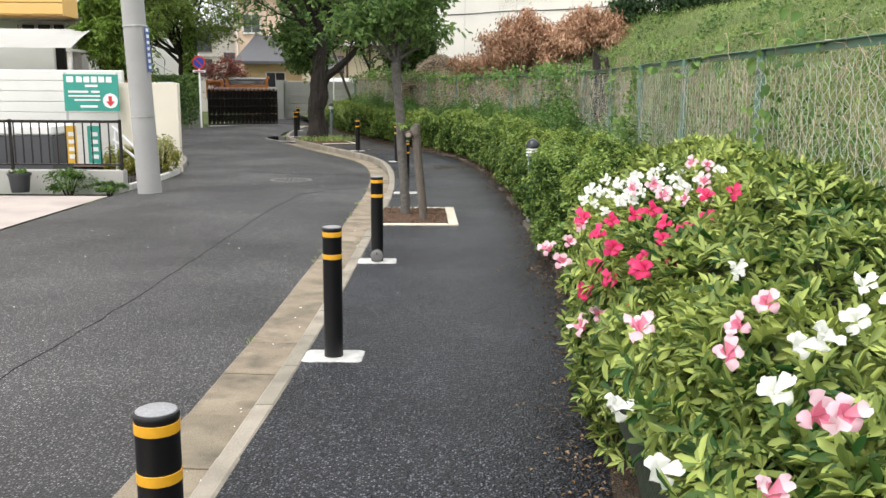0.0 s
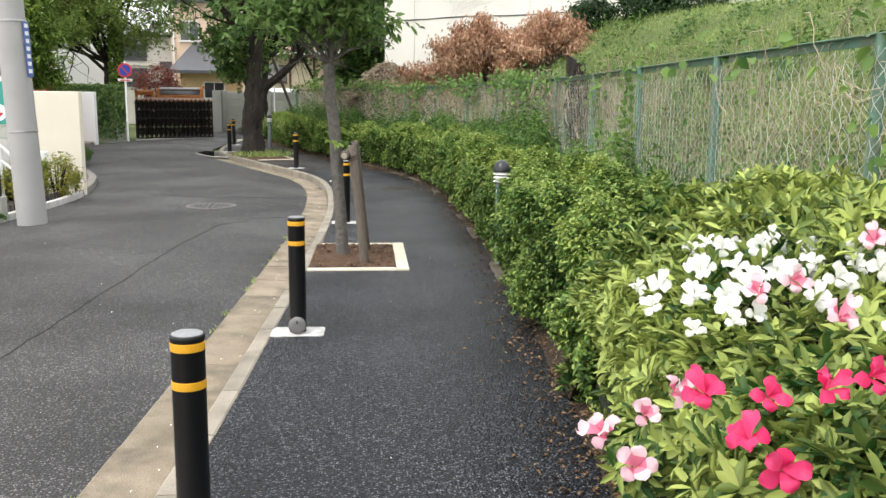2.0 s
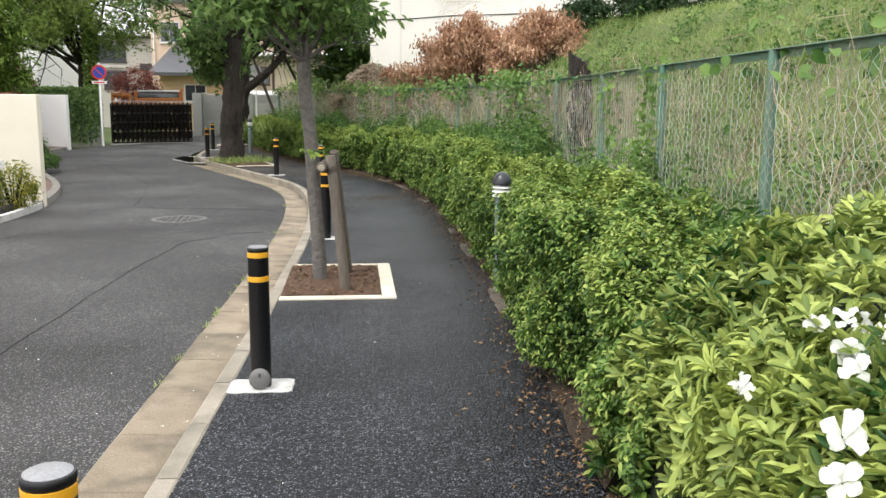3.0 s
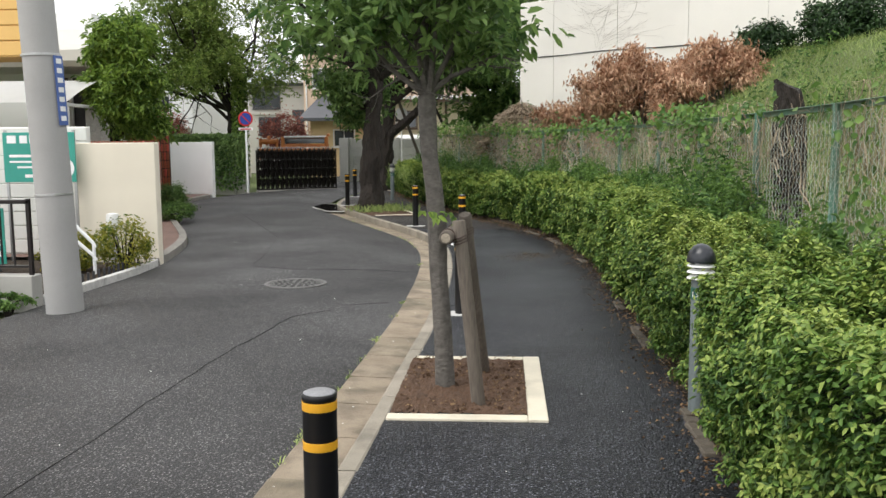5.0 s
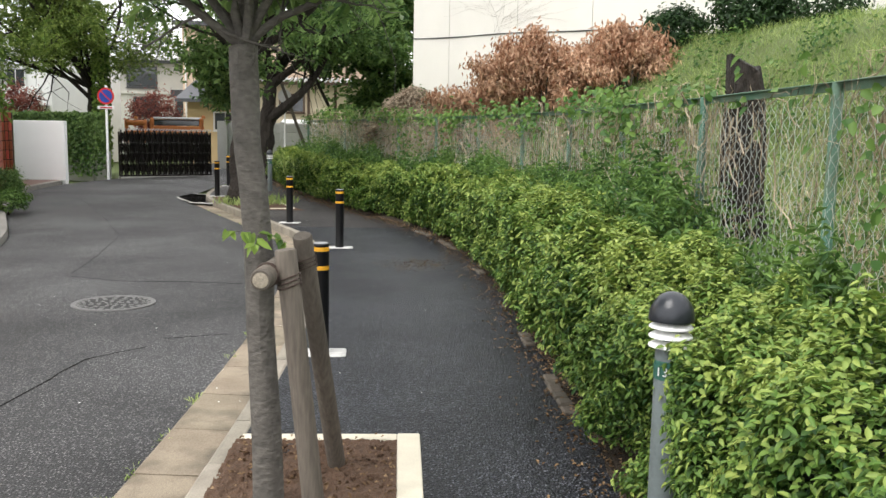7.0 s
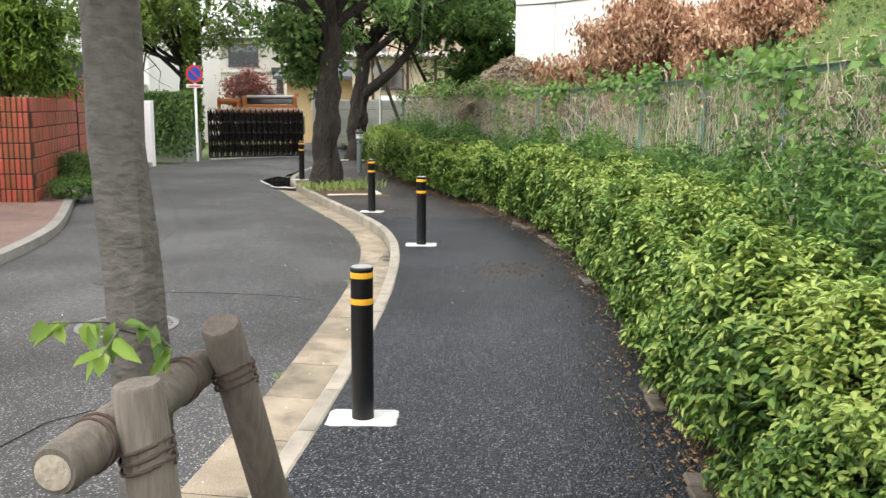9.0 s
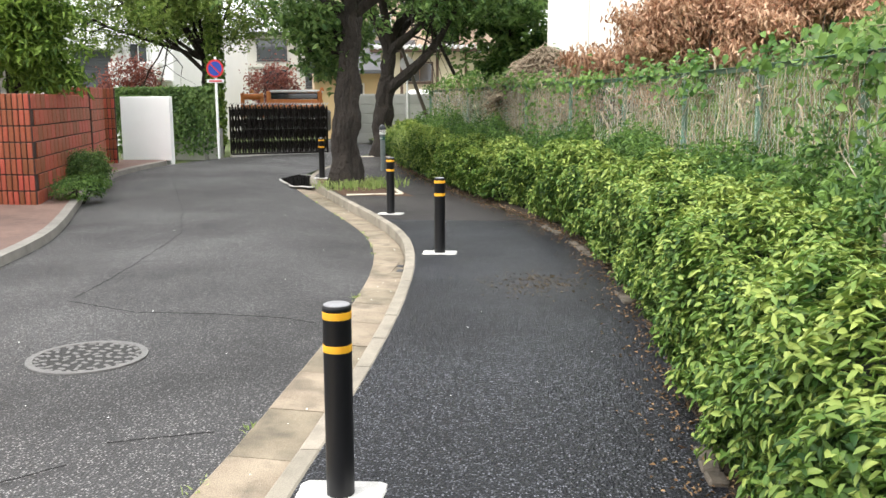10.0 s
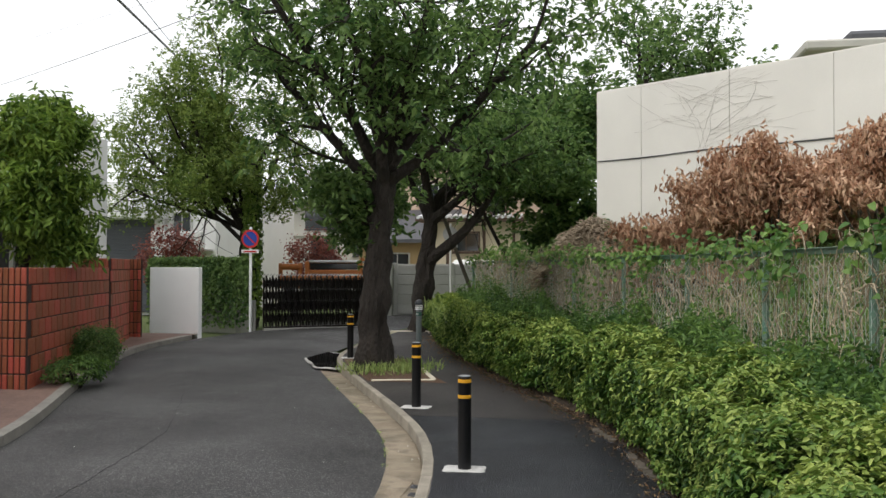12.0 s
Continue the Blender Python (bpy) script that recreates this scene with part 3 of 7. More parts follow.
def hedge_sprays(p, way, rng, per, reach, leaf, width, parent, oval):
    """Shoots at points: older dark leaves along them, fresh pale ones towards the tips, most of all on shoots that grow upwards."""
    k = len(p)
    d = way + rng.normal(size=p.shape) * 0.45 + np.array([0, 0, 0.4])
    d /= np.linalg.norm(d, axis=1, keepdims=True)
    dd = np.repeat(d, per, 0)
    reached = np.tile(np.linspace(-0.25, 1.0, per), k) + rng.normal(0, 0.08, k * per)
    pts = np.repeat(p, per, 0) + dd * (reached * reach)[:, None]
    along = dd * (0.35 + 0.5 * np.clip(reached, 0, 1))[:, None] + rng.normal(size=dd.shape) * 0.6
    facing = dd + rng.normal(size=dd.shape) * 0.4 + np.array([0, 0, 0.5])
    vigour = np.repeat(rng.normal(0, 0.3, k), per)
    fresh = reached + vigour > np.where(np.repeat(way[:, 2], per) > 0.62, 0.22, 0.86)
    for mat, pick, tell in ((HEDGE, ~fresh, "small dark green leaves"), (HEDGE_FRESH, fresh, "fresh yellow-green shoot leaves")):
        tagged(leaf_mesh("leaves", pts[pick], facing[pick], leaf, width, mat, rng, parent, along=along[pick], oval=oval), tell, kind="stuff")


p, w = hedge_points(19500, 5.5, 11.2, 0.8, rng)
hedge_sprays(p, w, rng, 6, 0.05, 0.031, 0.0165, hedge, True)
p, w = hedge_points(11500, 11.1, 17.2, 0.8, rng)
hedge_sprays(p, w, rng, 6, 0.062, 0.045, 0.0215, hedge, True)
p, w = hedge_points(14000, 17.1, 31.0, 0.8, rng)
hedge_sprays(p, w, rng, 6, 0.075, 0.062, 0.029, hedge, False)
tagged(hedge, kind="stuff")


# ---- trees ----
def limb(bm, p, d, length, r0, r1, rng, steps=6, bend=0.25, lift_up=0.1, sides=8, wobble=0.15):
    pts, radii = [Vector(p)], [r0]
    d = Vector(d).normalized()
    for s in range(steps):
        d = (d + Vector(rng.normal(size=3)) * bend / steps ** 0.5 + Vector((0, 0, lift_up / steps))).normalized()
        pts.append(pts[-1] + d * length / steps)
        radii.append(r0 + (r1 - r0) * (s + 1) / steps)
    tube(bm, pts, radii, sides, wobble=wobble)
    return pts, d


def crown(tree, tips, per, spread, leaf, width, mat, rng, squash=0.7, hang=0.3, oval=True):
    """Leaves in small hanging bunches scattered round the twig tips."""
    tips = np.array(tips)
    bunch = 5
    m = max(1, round(per / bunch))
    c = np.repeat(tips, m, 0) + rng.normal(size=(len(tips) * m, 3)) * np.array([spread, spread, spread * squash])
    way = rng.normal(size=c.shape) * np.array([1, 1, 0.35]) + np.array([0, 0, -hang * 2])
    at = np.repeat(c, bunch, 0) + rng.normal(size=(len(c) * bunch, 3)) * leaf * 0.3
    facing = rng.normal(size=at.shape) * 0.55 + np.array([0, 0, 0.9])
    along = np.repeat(way, bunch, 0) + rng.normal(size=at.shape) * 0.6
    got = leaf_mesh("crown", at, facing, leaf, width, mat, rng, tree, along=along, droop=0.2, oval=oval)
    return tagged(got, "many small leaves", kind="stuff")


def tree(name, at, label, trunk, r, boughs, rng, mat, bark, leaf, width, per, spread, twigs=7, sub=4, squash=0.7, hang=0.3, bare=0.0, flare=0.5, taper=0.45, oval=True, stout=0.72):
    """A tree: trunk points, boughs as (start point along the trunk 0..1, way, length)."""
    t = thing(name, at, label, "tree")
    bm = bmesh.new()
    pts = [Vector(p) for p in trunk]
    per_part = 14 if r > 0.2 else 6
    fine = [pts[0].lerp(pts[1], 0.0)]
    for a, b in zip(pts, pts[1:]):
        fine += [a.lerp(b, k / per_part) for k in range(1, per_part + 1)]
    n = len(fine) - 1
    radii = [r * (1 - taper * k / n) * (1 + flare * math.exp(-k * 3.6 / per_part)) for k in range(n + 1)]
    tube(bm, fine, radii, 40 if r > 0.2 else 16, wobble=0.42 if r > 0.2 else 0.3)
    part("trunk", bm, bark, t, smooth=True)
    tips = []
    for s, way, length in boughs:
        limbs = bmesh.new()
        k = s * n
        p = fine[int(k)].lerp(fine[min(int(k) + 1, n)], k - int(k))
        line, d = limb(limbs, p, way, length, r * (stout if r > 0.2 else 0.55) * (1 - 0.35 * s), r * 0.16, rng, 8, 0.3, 0.25, 10)
        for j in range(twigs):
            q = line[2 + int(j * (len(line) - 3) / max(1, twigs - 1))]
            dd = (d + Vector(rng.normal(size=3)) * 0.8)
            l2, d2 = limb(limbs, q, dd, length * rng.uniform(0.35, 0.6), r * 0.13, r * 0.04, rng, 5, 0.4, 0.2, 6)
            keep = 5.0 if length < 1.15 and bare > 2.3 else 0.0
            tips += [(*q, keep) for q in (l2[-1], l2[-2], l2[3])]
            for m in range(sub):
                l3, d3 = limb(limbs, l2[2 + m % 3], d2 + Vector(rng.normal(size=3)) * 0.9, length * rng.uniform(0.2, 0.4), r * 0.045, r * 0.015, rng, 3, 0.4, 0.0, 4)
                tips += [(*q, keep) for q in (l3[-1], l3[-2])]
        part("bough", limbs, bark, t, smooth=True)
    tips = [q[:3] for q in tips if q[2] + q[3] > bare]
    crown(t, tips, per, spread, leaf, width, mat, rng, squash, hang, oval)
    return t


rng = np.random.default_rng(11)
tree("cherry_tree", (-2.75, 24.1, 0.05), "large dark cherry tree with leaning limbs beside the kerb", [(0, 0, -0.1), (0.05, 0, 1.2), (0.1, 0.1, 2.2), (0.18, 0.1, 3.0)], 0.24,
     [(0.84, (-1.0, -0.25, 0.95), 2.9), (0.93, (1.0, -0.3, 0.55), 3.2), (1.0, (-0.15, 0.0, 1), 3.4), (1.0, (0.35, -0.2, 1), 3.4), (0.98, (-0.55, -0.4, 1), 3.3), (0.92, (0.2, -0.9, 0.85), 2.8),
      (0.92, (-0.4, 0.6, 0.9), 2.9), (1.0, (0.75, 0.2, 0.9), 3.3), (0.78, (-1, 0.1, 0.1), 0.8), (0.72, (-0.9, 0.5, 0.0), 1.0), (0.8, (-0.5, 0.9, 0.2), 1.1)],
     rng, TREE_DARK, BARK, 0.13, 0.06, 25, 0.2, bare=3.1, hang=0.6, stout=0.6, flare=0.28)
tree("cherry_tree", (-3.4, 31.4, 0.1), "dark cherry tree forking towards the houses", [(0, 0, -0.1), (0.0, 0, 1.2), (0.1, 0.1, 2.0), (0.15, 0.1, 2.8)], 0.26,
     [(0.5, (1, -0.2, 0.75), 3.2), (0.9, (-0.4, -0.3, 0.9), 2.2), (0.9, (0.3, 0.7, 0.9), 2.6), (1.0, (0, -0.4, 1), 2.8), (1.0, (0.6, 0.2, 1), 2.8), (0.9, (0.9, -0.5, 0.5), 2.6)],
     rng, TREE_DARK, BARK, 0.14, 0.065, 35, 0.22, bare=3.4, hang=0.6)
tree("young_tree", (-0.1, 10.04, 0.0), "young street tree tied to wooden stakes in a planting bed", [(-0.03, 0, -0.1), (-0.085, 0.13, 0.9), (-0.13, 0.18, 1.4), (-0.145, 0.21, 1.78)], 0.053,
     [(0.97, (-0.5, 0.0, 1), 1.05), (0.98, (0.45, 0.0, 1), 1.05), (1.0, (0.05, 0.1, 1), 1.3), (0.95, (-0.2, 0.4, 1), 1.1), (0.96, (0.2, -0.3, 1), 1.0), (0.99, (-0.3, -0.3, 1), 1.0), (0.99, (0.3, 0.35, 1), 1.0),
      (1.0, (1, -0.2, 0.7), 0.5), (1.0, (-1, -0.2, 0.7), 0.5)],
     rng, TREE_DARK, YOUNG_BARK, 0.085, 0.038, 15, 0.09, twigs=6, sub=3, bare=2.02, flare=0.12, taper=0.02, hang=0.6)
tree("zelkova_tree", (-8.6, 33.4, 0.1), "light green zelkova with fanning limbs behind the wall", [(0, 0, -0.1), (-0.05, 0, 1.4), (-0.15, 0.1, 2.6)], 0.21,
     [(0.8, (-0.9, -0.3, 0.75), 3.6), (0.95, (0.2, -0.3, 1), 2.8), (0.9, (-0.4, -0.7, 0.9), 3.4), (1, (0.2, 0.5, 1), 3.4), (1, (-0.2, 0, 1), 3.7), (0.95, (-1.15, 0.1, 0.7), 3.5), (1.0, (-0.6, -0.2, 1), 3.7),
      (0.95, (-0.8, -0.6, 0.8), 3.3), (0.95, (-0.15, -0.6, 1), 3.2)],
     rng, TREE_LIGHT, BARK, 0.11, 0.046, 80, 0.25, bare=3.0, oval=False, stout=0.42)
tree("evergreen_tree", (-8.1, 23.3, 0.0), "dense glossy green tree behind the brick wall", [(0, 0, -0.1), (0.0, 0, 1.4), (-0.05, 0.05, 2.6), (-0.05, 0, 3.5)], 0.1,
     [(0.42, (0.9, -0.4, 0.1), 0.9), (0.48, (0.8, -0.7, 0.3), 0.95), (0.55, (1.0, 0.3, 0.3), 1.0), (0.62, (0.6, -0.7, 0.5), 0.9), (0.7, (1.0, -0.1, 0.4), 1.0), (0.78, (0.8, 0.4, 0.5), 0.9), (0.85, (0.9, -0.3, 0.5), 0.85),
      (0.92, (0.6, 0, 0.8), 0.75), (0.97, (0.3, -0.3, 1), 0.5), (0.6, (-0.8, -0.3, 0.4), 0.5), (0.85, (-0.5, 0.1, 0.9), 0.5), (0.45, (1.0, 0.0, -0.15), 0.9)],
     rng, TREE_MID, BARK, 0.15, 0.05, 20, 0.12, hang=1.0, bare=1.75)
tree("broadleaf_tree", (-0.6, 35.0, 0.4), "dense dark tree beside the tall white wall", [(0, 0, 0), (0, 0, 1.5), (0, 0, 3)], 0.25,
     [(0.9, (-0.8, -0.6, 0.9), 2.0), (0.4, (0.8, -0.7, 0.3), 1.8), (0.6, (0.2, -1, 0.6), 2.0), (0.95, (-0.9, 0, 0.9), 2.2), (0.9, (0.8, 0, 0.9), 2.4), (1, (0, -0.3, 1), 2.8), (1, (0.4, 0.3, 1), 2.8), (0.5, (0.3, -0.9, 0.2), 1.8)],
     rng, TREE_DARK, BARK, 0.2, 0.1, 40, 0.34)
tree("broadleaf_tree", (1.8, 38.5, 1.5), "tall airy tree rising behind the white wall", [(0, 0, 0), (0, 0, 2.5), (0.2, 0, 4.5)], 0.25,
     [(0.6, (-0.9, -0.2, 0.7), 3.0), (0.7, (0.9, -0.2, 0.7), 3.0), (0.9, (0, -0.7, 0.8), 2.8), (1, (-0.4, 0, 1), 3), (1, (0.5, 0, 1), 3), (0.9, (0.9, 0.3, 0.9), 3)],
     rng, TREE_DARK, BARK, 0.16, 0.08, 26, 0.34)
tree("broadleaf_tree", (6.5, 41.0, 2.0), "rounded tree top behind the white wall", [(0, 0, 0), (0, 0, 2), (0.1, 0, 3.6)], 0.2,
     [(0.8, (-1, 0, 0.5), 2.2), (0.8, (1, 0, 0.5), 2.2), (1, (-0.4, -0.3, 1), 1.8), (1, (0.5, -0.2, 1), 1.8), (0.9, (0, -0.8, 0.7), 1.8)],
     rng, TREE_DARK, BARK, 0.18, 0.09, 30, 0.34)


def shrub(name, at, size, label, mat, rng, count, leaf, width, hang=0.0, category="shrub", stems=9, stem_mat=None):
    """A shrub: stems fanning from the ground and leaves in clumps through a squashed ball."""
    s = thing(name, at, label, category)
    bm = bmesh.new()
    for k in range(stems):
        a = rng.uniform(0, 6.28)
        q = rng.uniform(0.3, 1)
        top = Vector((math.cos(a) * size[0] * q * 0.8, math.sin(a) * size[1] * q * 0.8, size[2] * rng.uniform(0.55, 0.95)))
        tube(bm, [(top.x * 0.15, top.y * 0.15, -0.08), top * 0.55, top], [0.014, 0.01, 0.004], 5)
    part("stem", bm, stem_mat or BARK, s)
    n = max(12, count // 30)
    c = rng.normal(size=(n, 3))
    c /= np.linalg.norm(c, axis=1, keepdims=True)
    c *= rng.uniform(0.45, 1, (n, 1)) ** 0.5
    c = c * np.array([size[0], size[1], size[2] * 0.5]) + np.array([0, 0, size[2] * 0.5])
    at_ = np.repeat(c, 30, 0) + rng.normal(size=(n * 30, 3)) * np.array([size[0], size[1], size[2] * 0.6]) * 0.14
    at_[:, 2] = np.maximum(at_[:, 2], 0.02)
    out = at_ - np.array([0, 0, size[2] * 0.4])
    tagged(leaf_mesh("leaves", at_, out + rng.normal(size=at_.shape) * 0.4 * size[2] + np.array([0, 0, 0.3]), leaf, width, mat, rng, s, along=rng.normal(size=at_.shape) + np.array([0, 0, -hang])), kind="stuff")
    return s


# ---- planting bed of the young tree ----
bed = thing("tree_bed", (0, 0, 0), "square tree bed with cream edging and bare brown soil", "planter")
n = 110
gx, gy = np.meshgrid(np.linspace(-0.42, 0.344, n), np.linspace(9.65, 10.9, n))
gz = np.array([[0.014 + 0.018 * noise.noise(Vector((a * 9, b * 9, 1))) + 0.016 * noise.noise(Vector((a * 26, b * 26, 4))) + 0.01 * noise.noise(Vector((a * 60, b * 60, 7))) + 0.05 * math.exp(-((a + 0.13) ** 2 + (b - 10.05) ** 2) * 20) for a, b in zip(r, q)] for r, q in zip(gx, gy)])
i = np.arange(n * n).reshape(n, n)
quick_mesh("soil", np.stack([gx, gy, gz], -1).reshape(-1, 3), np.stack([i[:-1, :-1], i[:-1, 1:], i[1:, 1:], i[1:, :-1]], -1).reshape(-1, 4), SOIL, bed)
part("edging", boxed(-0.43, 0.343, 9.56, 9.65, -0.05, 0.014, bevel=0.004), CREAM_CURB, bed)
part("edging", boxed(0.345, 0.455, 9.56, 10.98, -0.05, 0.016, bevel=0.004), CREAM_CURB, bed)
part("edging", boxed(-0.4, 0.343, 10.9, 10.98, -0.05, 0.014, bevel=0.004), CREAM_CURB, bed)
clods = bmesh.new()
for q in range(150):
    a, b = random.uniform(-0.38, 0.32), random.uniform(9.68, 10.86)
    s = random.uniform(0.006, 0.02)
    bmesh.ops.create_icosphere(clods, subdivisions=1, radius=1.0, matrix=Matrix.LocRotScale((a, b, 0.016 + s * 0.3), Euler((random.uniform(0, 3), random.uniform(0, 3), 0)), (s, s * random.uniform(0.6, 1), s * random.uniform(0.5, 0.9))))
tagged(part("soil_rubble", clods, SOIL, bed), kind="stuff")
k = 420
at_ = np.stack([rng.uniform(-0.4, 0.34, k), rng.uniform(9.7, 10.95, k), rng.uniform(0.015, 0.035, k)], -1)
tagged(leaf_mesh("litter", at_, rng.normal(size=at_.shape) * 0.4 + np.array([0, 0, 1]), 0.025, 0.014, LITTER_LEAF, rng, bed), kind="stuff")


RUST_WIRE = material("rusty_wire", (0.07, 0.045, 0.035), 0.8, scale=30, bump=0.2, spread=0.4)
END_GRAIN = material("sawn_end", (0.36, 0.31, 0.24), 0.9, scale=40, fine=160, bump=0.3, spread=0.35)


def stake(foot, top, label):
    s = thing("tree_stake", (0, 0, 0), label, "stake", "stakes of the young tree")
    f, t = Vector(foot), Vector(top)
    part("pole", tube(bmesh.new(), [f + (f - t) * 0.08, f.lerp(t, 0.3), f.lerp(t, 0.7), t - (t - f) * 0.006, t], [0.04, 0.039, 0.038, 0.037, 0.033], 18, wobble=0.05), STAKE_WOOD, s, smooth=True)
    for z in (0.885, 0.9, 0.915):
        p = f.lerp(t, z)
        part("wire_tie", tube(bmesh.new(), [p + Vector((0.0405 * math.cos(a), 0.0405 * math.sin(a), 0.012 * math.sin(a * 1.3))) for a in np.linspace(0, 6.28, 17)], [0.003] * 17, 6), RUST_WIRE, s)
    return s


stake((0.07, 9.83, 0), (-0.04, 9.82, 1.07), "weathered round wooden stake leaning towards a young tree")
stake((0.08, 10.59, 0), (-0.02, 10.14, 1.08), "weathered round wooden stake leaning towards a young tree")
log = thing("tie_log", (0, 0, 0), "short weathered log tied between the stakes and the trunk", "stake")
part("pole", tube(bmesh.new(), [(-0.104, 9.69, 0.985), (-0.103, 9.7, 0.985), (-0.095, 9.86, 0.985), (-0.075, 10.17, 0.985), (-0.073, 10.19, 0.985)], [0.033, 0.037, 0.038, 0.037, 0.033], 18, wobble=0.05), STAKE_WOOD, log, smooth=True)
for y in (9.78, 9.8, 10.08, 10.1):
    part("wire_tie", tube(bmesh.new(), [(-0.096 + (y - 9.84) * 0.06 + 0.0395 * math.cos(a), y + 0.01 * math.sin(a), 0.985 + 0.0395 * math.sin(a)) for a in np.linspace(0, 6.28, 17)], [0.003] * 17, 6), RUST_WIRE, log)
end = part("end_grain", lathe(bmesh.new(), [(0.024, 0.0), (0.026, 0.003), (0.01, 0.005)], 20), END_GRAIN, log, "pale sawn end grain")
end.matrix_basis = pose(-0.104, 9.6895, 0.985, 90)
shoot = thing("leafy_shoot", (0, 0, 0), "small fresh leafy shoot on the young trunk", "shoot")
twigs = [[(-0.17, 10.13, 1.06), (-0.2, 10.06, 1.1), (-0.27, 10.0, 1.11)], [(-0.17, 10.13, 1.06), (-0.17, 10.05, 1.09), (-0.17, 9.98, 1.06)], [(-0.16, 10.13, 1.06), (-0.12, 10.06, 1.09), (-0.06, 10.01, 1.07)]]
spots = []
for line in twigs:
    part("stem", tube(bmesh.new(), line, [0.003, 0.0022, 0.0012], 5), YOUNG_BARK, shoot)
    spots += [Vector(line[1]).lerp(Vector(line[2]), f) for f in (-0.2, 0.1, 0.35, 0.6, 0.85, 1.0)]
at_ = np.array([tuple(q) for q in spots])
k = len(at_)
tagged(leaf_mesh("leaves", at_, np.stack([rng.normal(0, 0.35, k), rng.normal(-0.55, 0.3, k), rng.normal(0.75, 0.2, k)], -1), 0.06, 0.03, TREE_MID, rng, shoot, droop=0.3, along=np.stack([rng.normal(0, 0.5, k), rng.normal(-0.3, 0.2, k), rng.normal(-0.7, 0.25, k)], -1), oval=True), "fresh green oval leaves", kind="stuff")


# ---- bollard lamps in the hedge ----
LAMP_DOME = material("dark_grey_dome", (0.022, 0.025, 0.032), 0.3, scale=8, fine=120, bump=0.08, spread=0.25)
LAMP_WHITE = material("white_louvre", (0.8, 0.8, 0.78), 0.5, scale=8, bump=0.02, spread=0.04)
LAMP_POST = material("grey_green_post", (0.16, 0.19, 0.19), 0.5, scale=4, fine=80, bump=0.1, spread=0.2)


def bollard_lamp():
    lamp = thing("bollard_lamp", (0, 0, 0), "grey garden bollard lamp with a dark dome and white louvres", "lamp", "bollard lamps in the hedge")
    part("post", lathe(bmesh.new(), [(0.05, -0.05), (0.05, 0.74), (0.046, 0.76)], 20), LAMP_POST, lamp, smooth=True)
    part("band", lathe(bmesh.new(), [(0.0495, 0.645), (0.052, 0.647), (0.052, 0.71), (0.0495, 0.712)], 20), material("green_number_band", (0.03, 0.12, 0.09), 0.5, scale=10, bump=0, spread=0.1), lamp, "dark green number band")
    part("core", lathe(bmesh.new(), [(0.04, 0.755), (0.04, 0.86)], 16), LAMP_DOME, lamp)
    for z in (0.762, 0.795, 0.828):
        part("louvre", lathe(bmesh.new(), [(0.045, z + 0.02), (0.072, z + 0.004), (0.075, z), (0.075, z - 0.003), (0.07, z - 0.001), (0.045, z + 0.014)], 24), LAMP_WHITE, lamp, "white ring louvre", smooth=True)
    part("dome", lathe(bmesh.new(), [(0.077, 0.85)] + [(0.078 * math.cos(a), 0.855 + 0.095 * math.sin(a)) for a in np.linspace(0, 1.5, 8)], 24), LAMP_DOME, lamp, "dark domed cap", smooth=True)
    return lamp


lamp = bollard_lamp()
lamp.matrix_world = pose(1.28, 9.76, 0)
text = bpy.data.curves.new("number", "FONT")
text.body, text.size, text.extrude = "134", 0.045, 0.0006
text.align_x = "CENTER"
tmp = new("number", text)
me = bpy.data.meshes.new_from_object(tmp.evaluated_get(bpy.context.evaluated_depsgraph_get()))
bpy.data.objects.remove(tmp)
me.materials.append(LAMP_WHITE)
num = new("number", me)
num.parent = lamp
num.matrix_basis = pose(-0.028, -0.0465, 0.662, 90, 0, -32)
copy_thing(lamp, pose(-2.62, 27.0, 0.07))

# ---- manhole cover, puddle, drain ----
cover = thing("manhole_cover", (-2.04, 14.2, 0.006), "round patterned iron manhole cover set in the road", "manhole")
IRON = material("worn_iron", (0.18, 0.175, 0.168), 0.55, 0.3, scale=20, fine=120, bump=0.3, spread=0.3)
IRON_DARK = material("dirty_iron", (0.03, 0.029, 0.028), 0.7, 0.3, scale=20, bump=0.3, spread=0.3)
part("lid", lathe(bmesh.new(), [(0.3, -0.03), (0.3, 0.0), (0.295, 0.002)], 40), IRON_DARK, cover)
part("rim", lathe(bmesh.new(), [(0.297, -0.02), (0.297, 0.008), (0.335, 0.008), (0.335, -0.02)], 40), IRON, cover)
bm = bmesh.new()
for r, count in ((0.06, 6), (0.12, 10), (0.18, 14), (0.24, 18), (0.28, 26)):
    for k in range(count):
        a = 2 * math.pi * (k + 0.3 * random.random()) / count
        box(bm, -0.022, 0.022, -0.011, 0.011, 0.0, 0.007, bevel=0.003, turn=pose(r * math.cos(a), r * math.sin(a), 0, 0, 0, math.degrees(a) + random.choice((0, 90, 45, 130))))
tagged(part("pattern", bm, IRON, cover), kind="stuff")

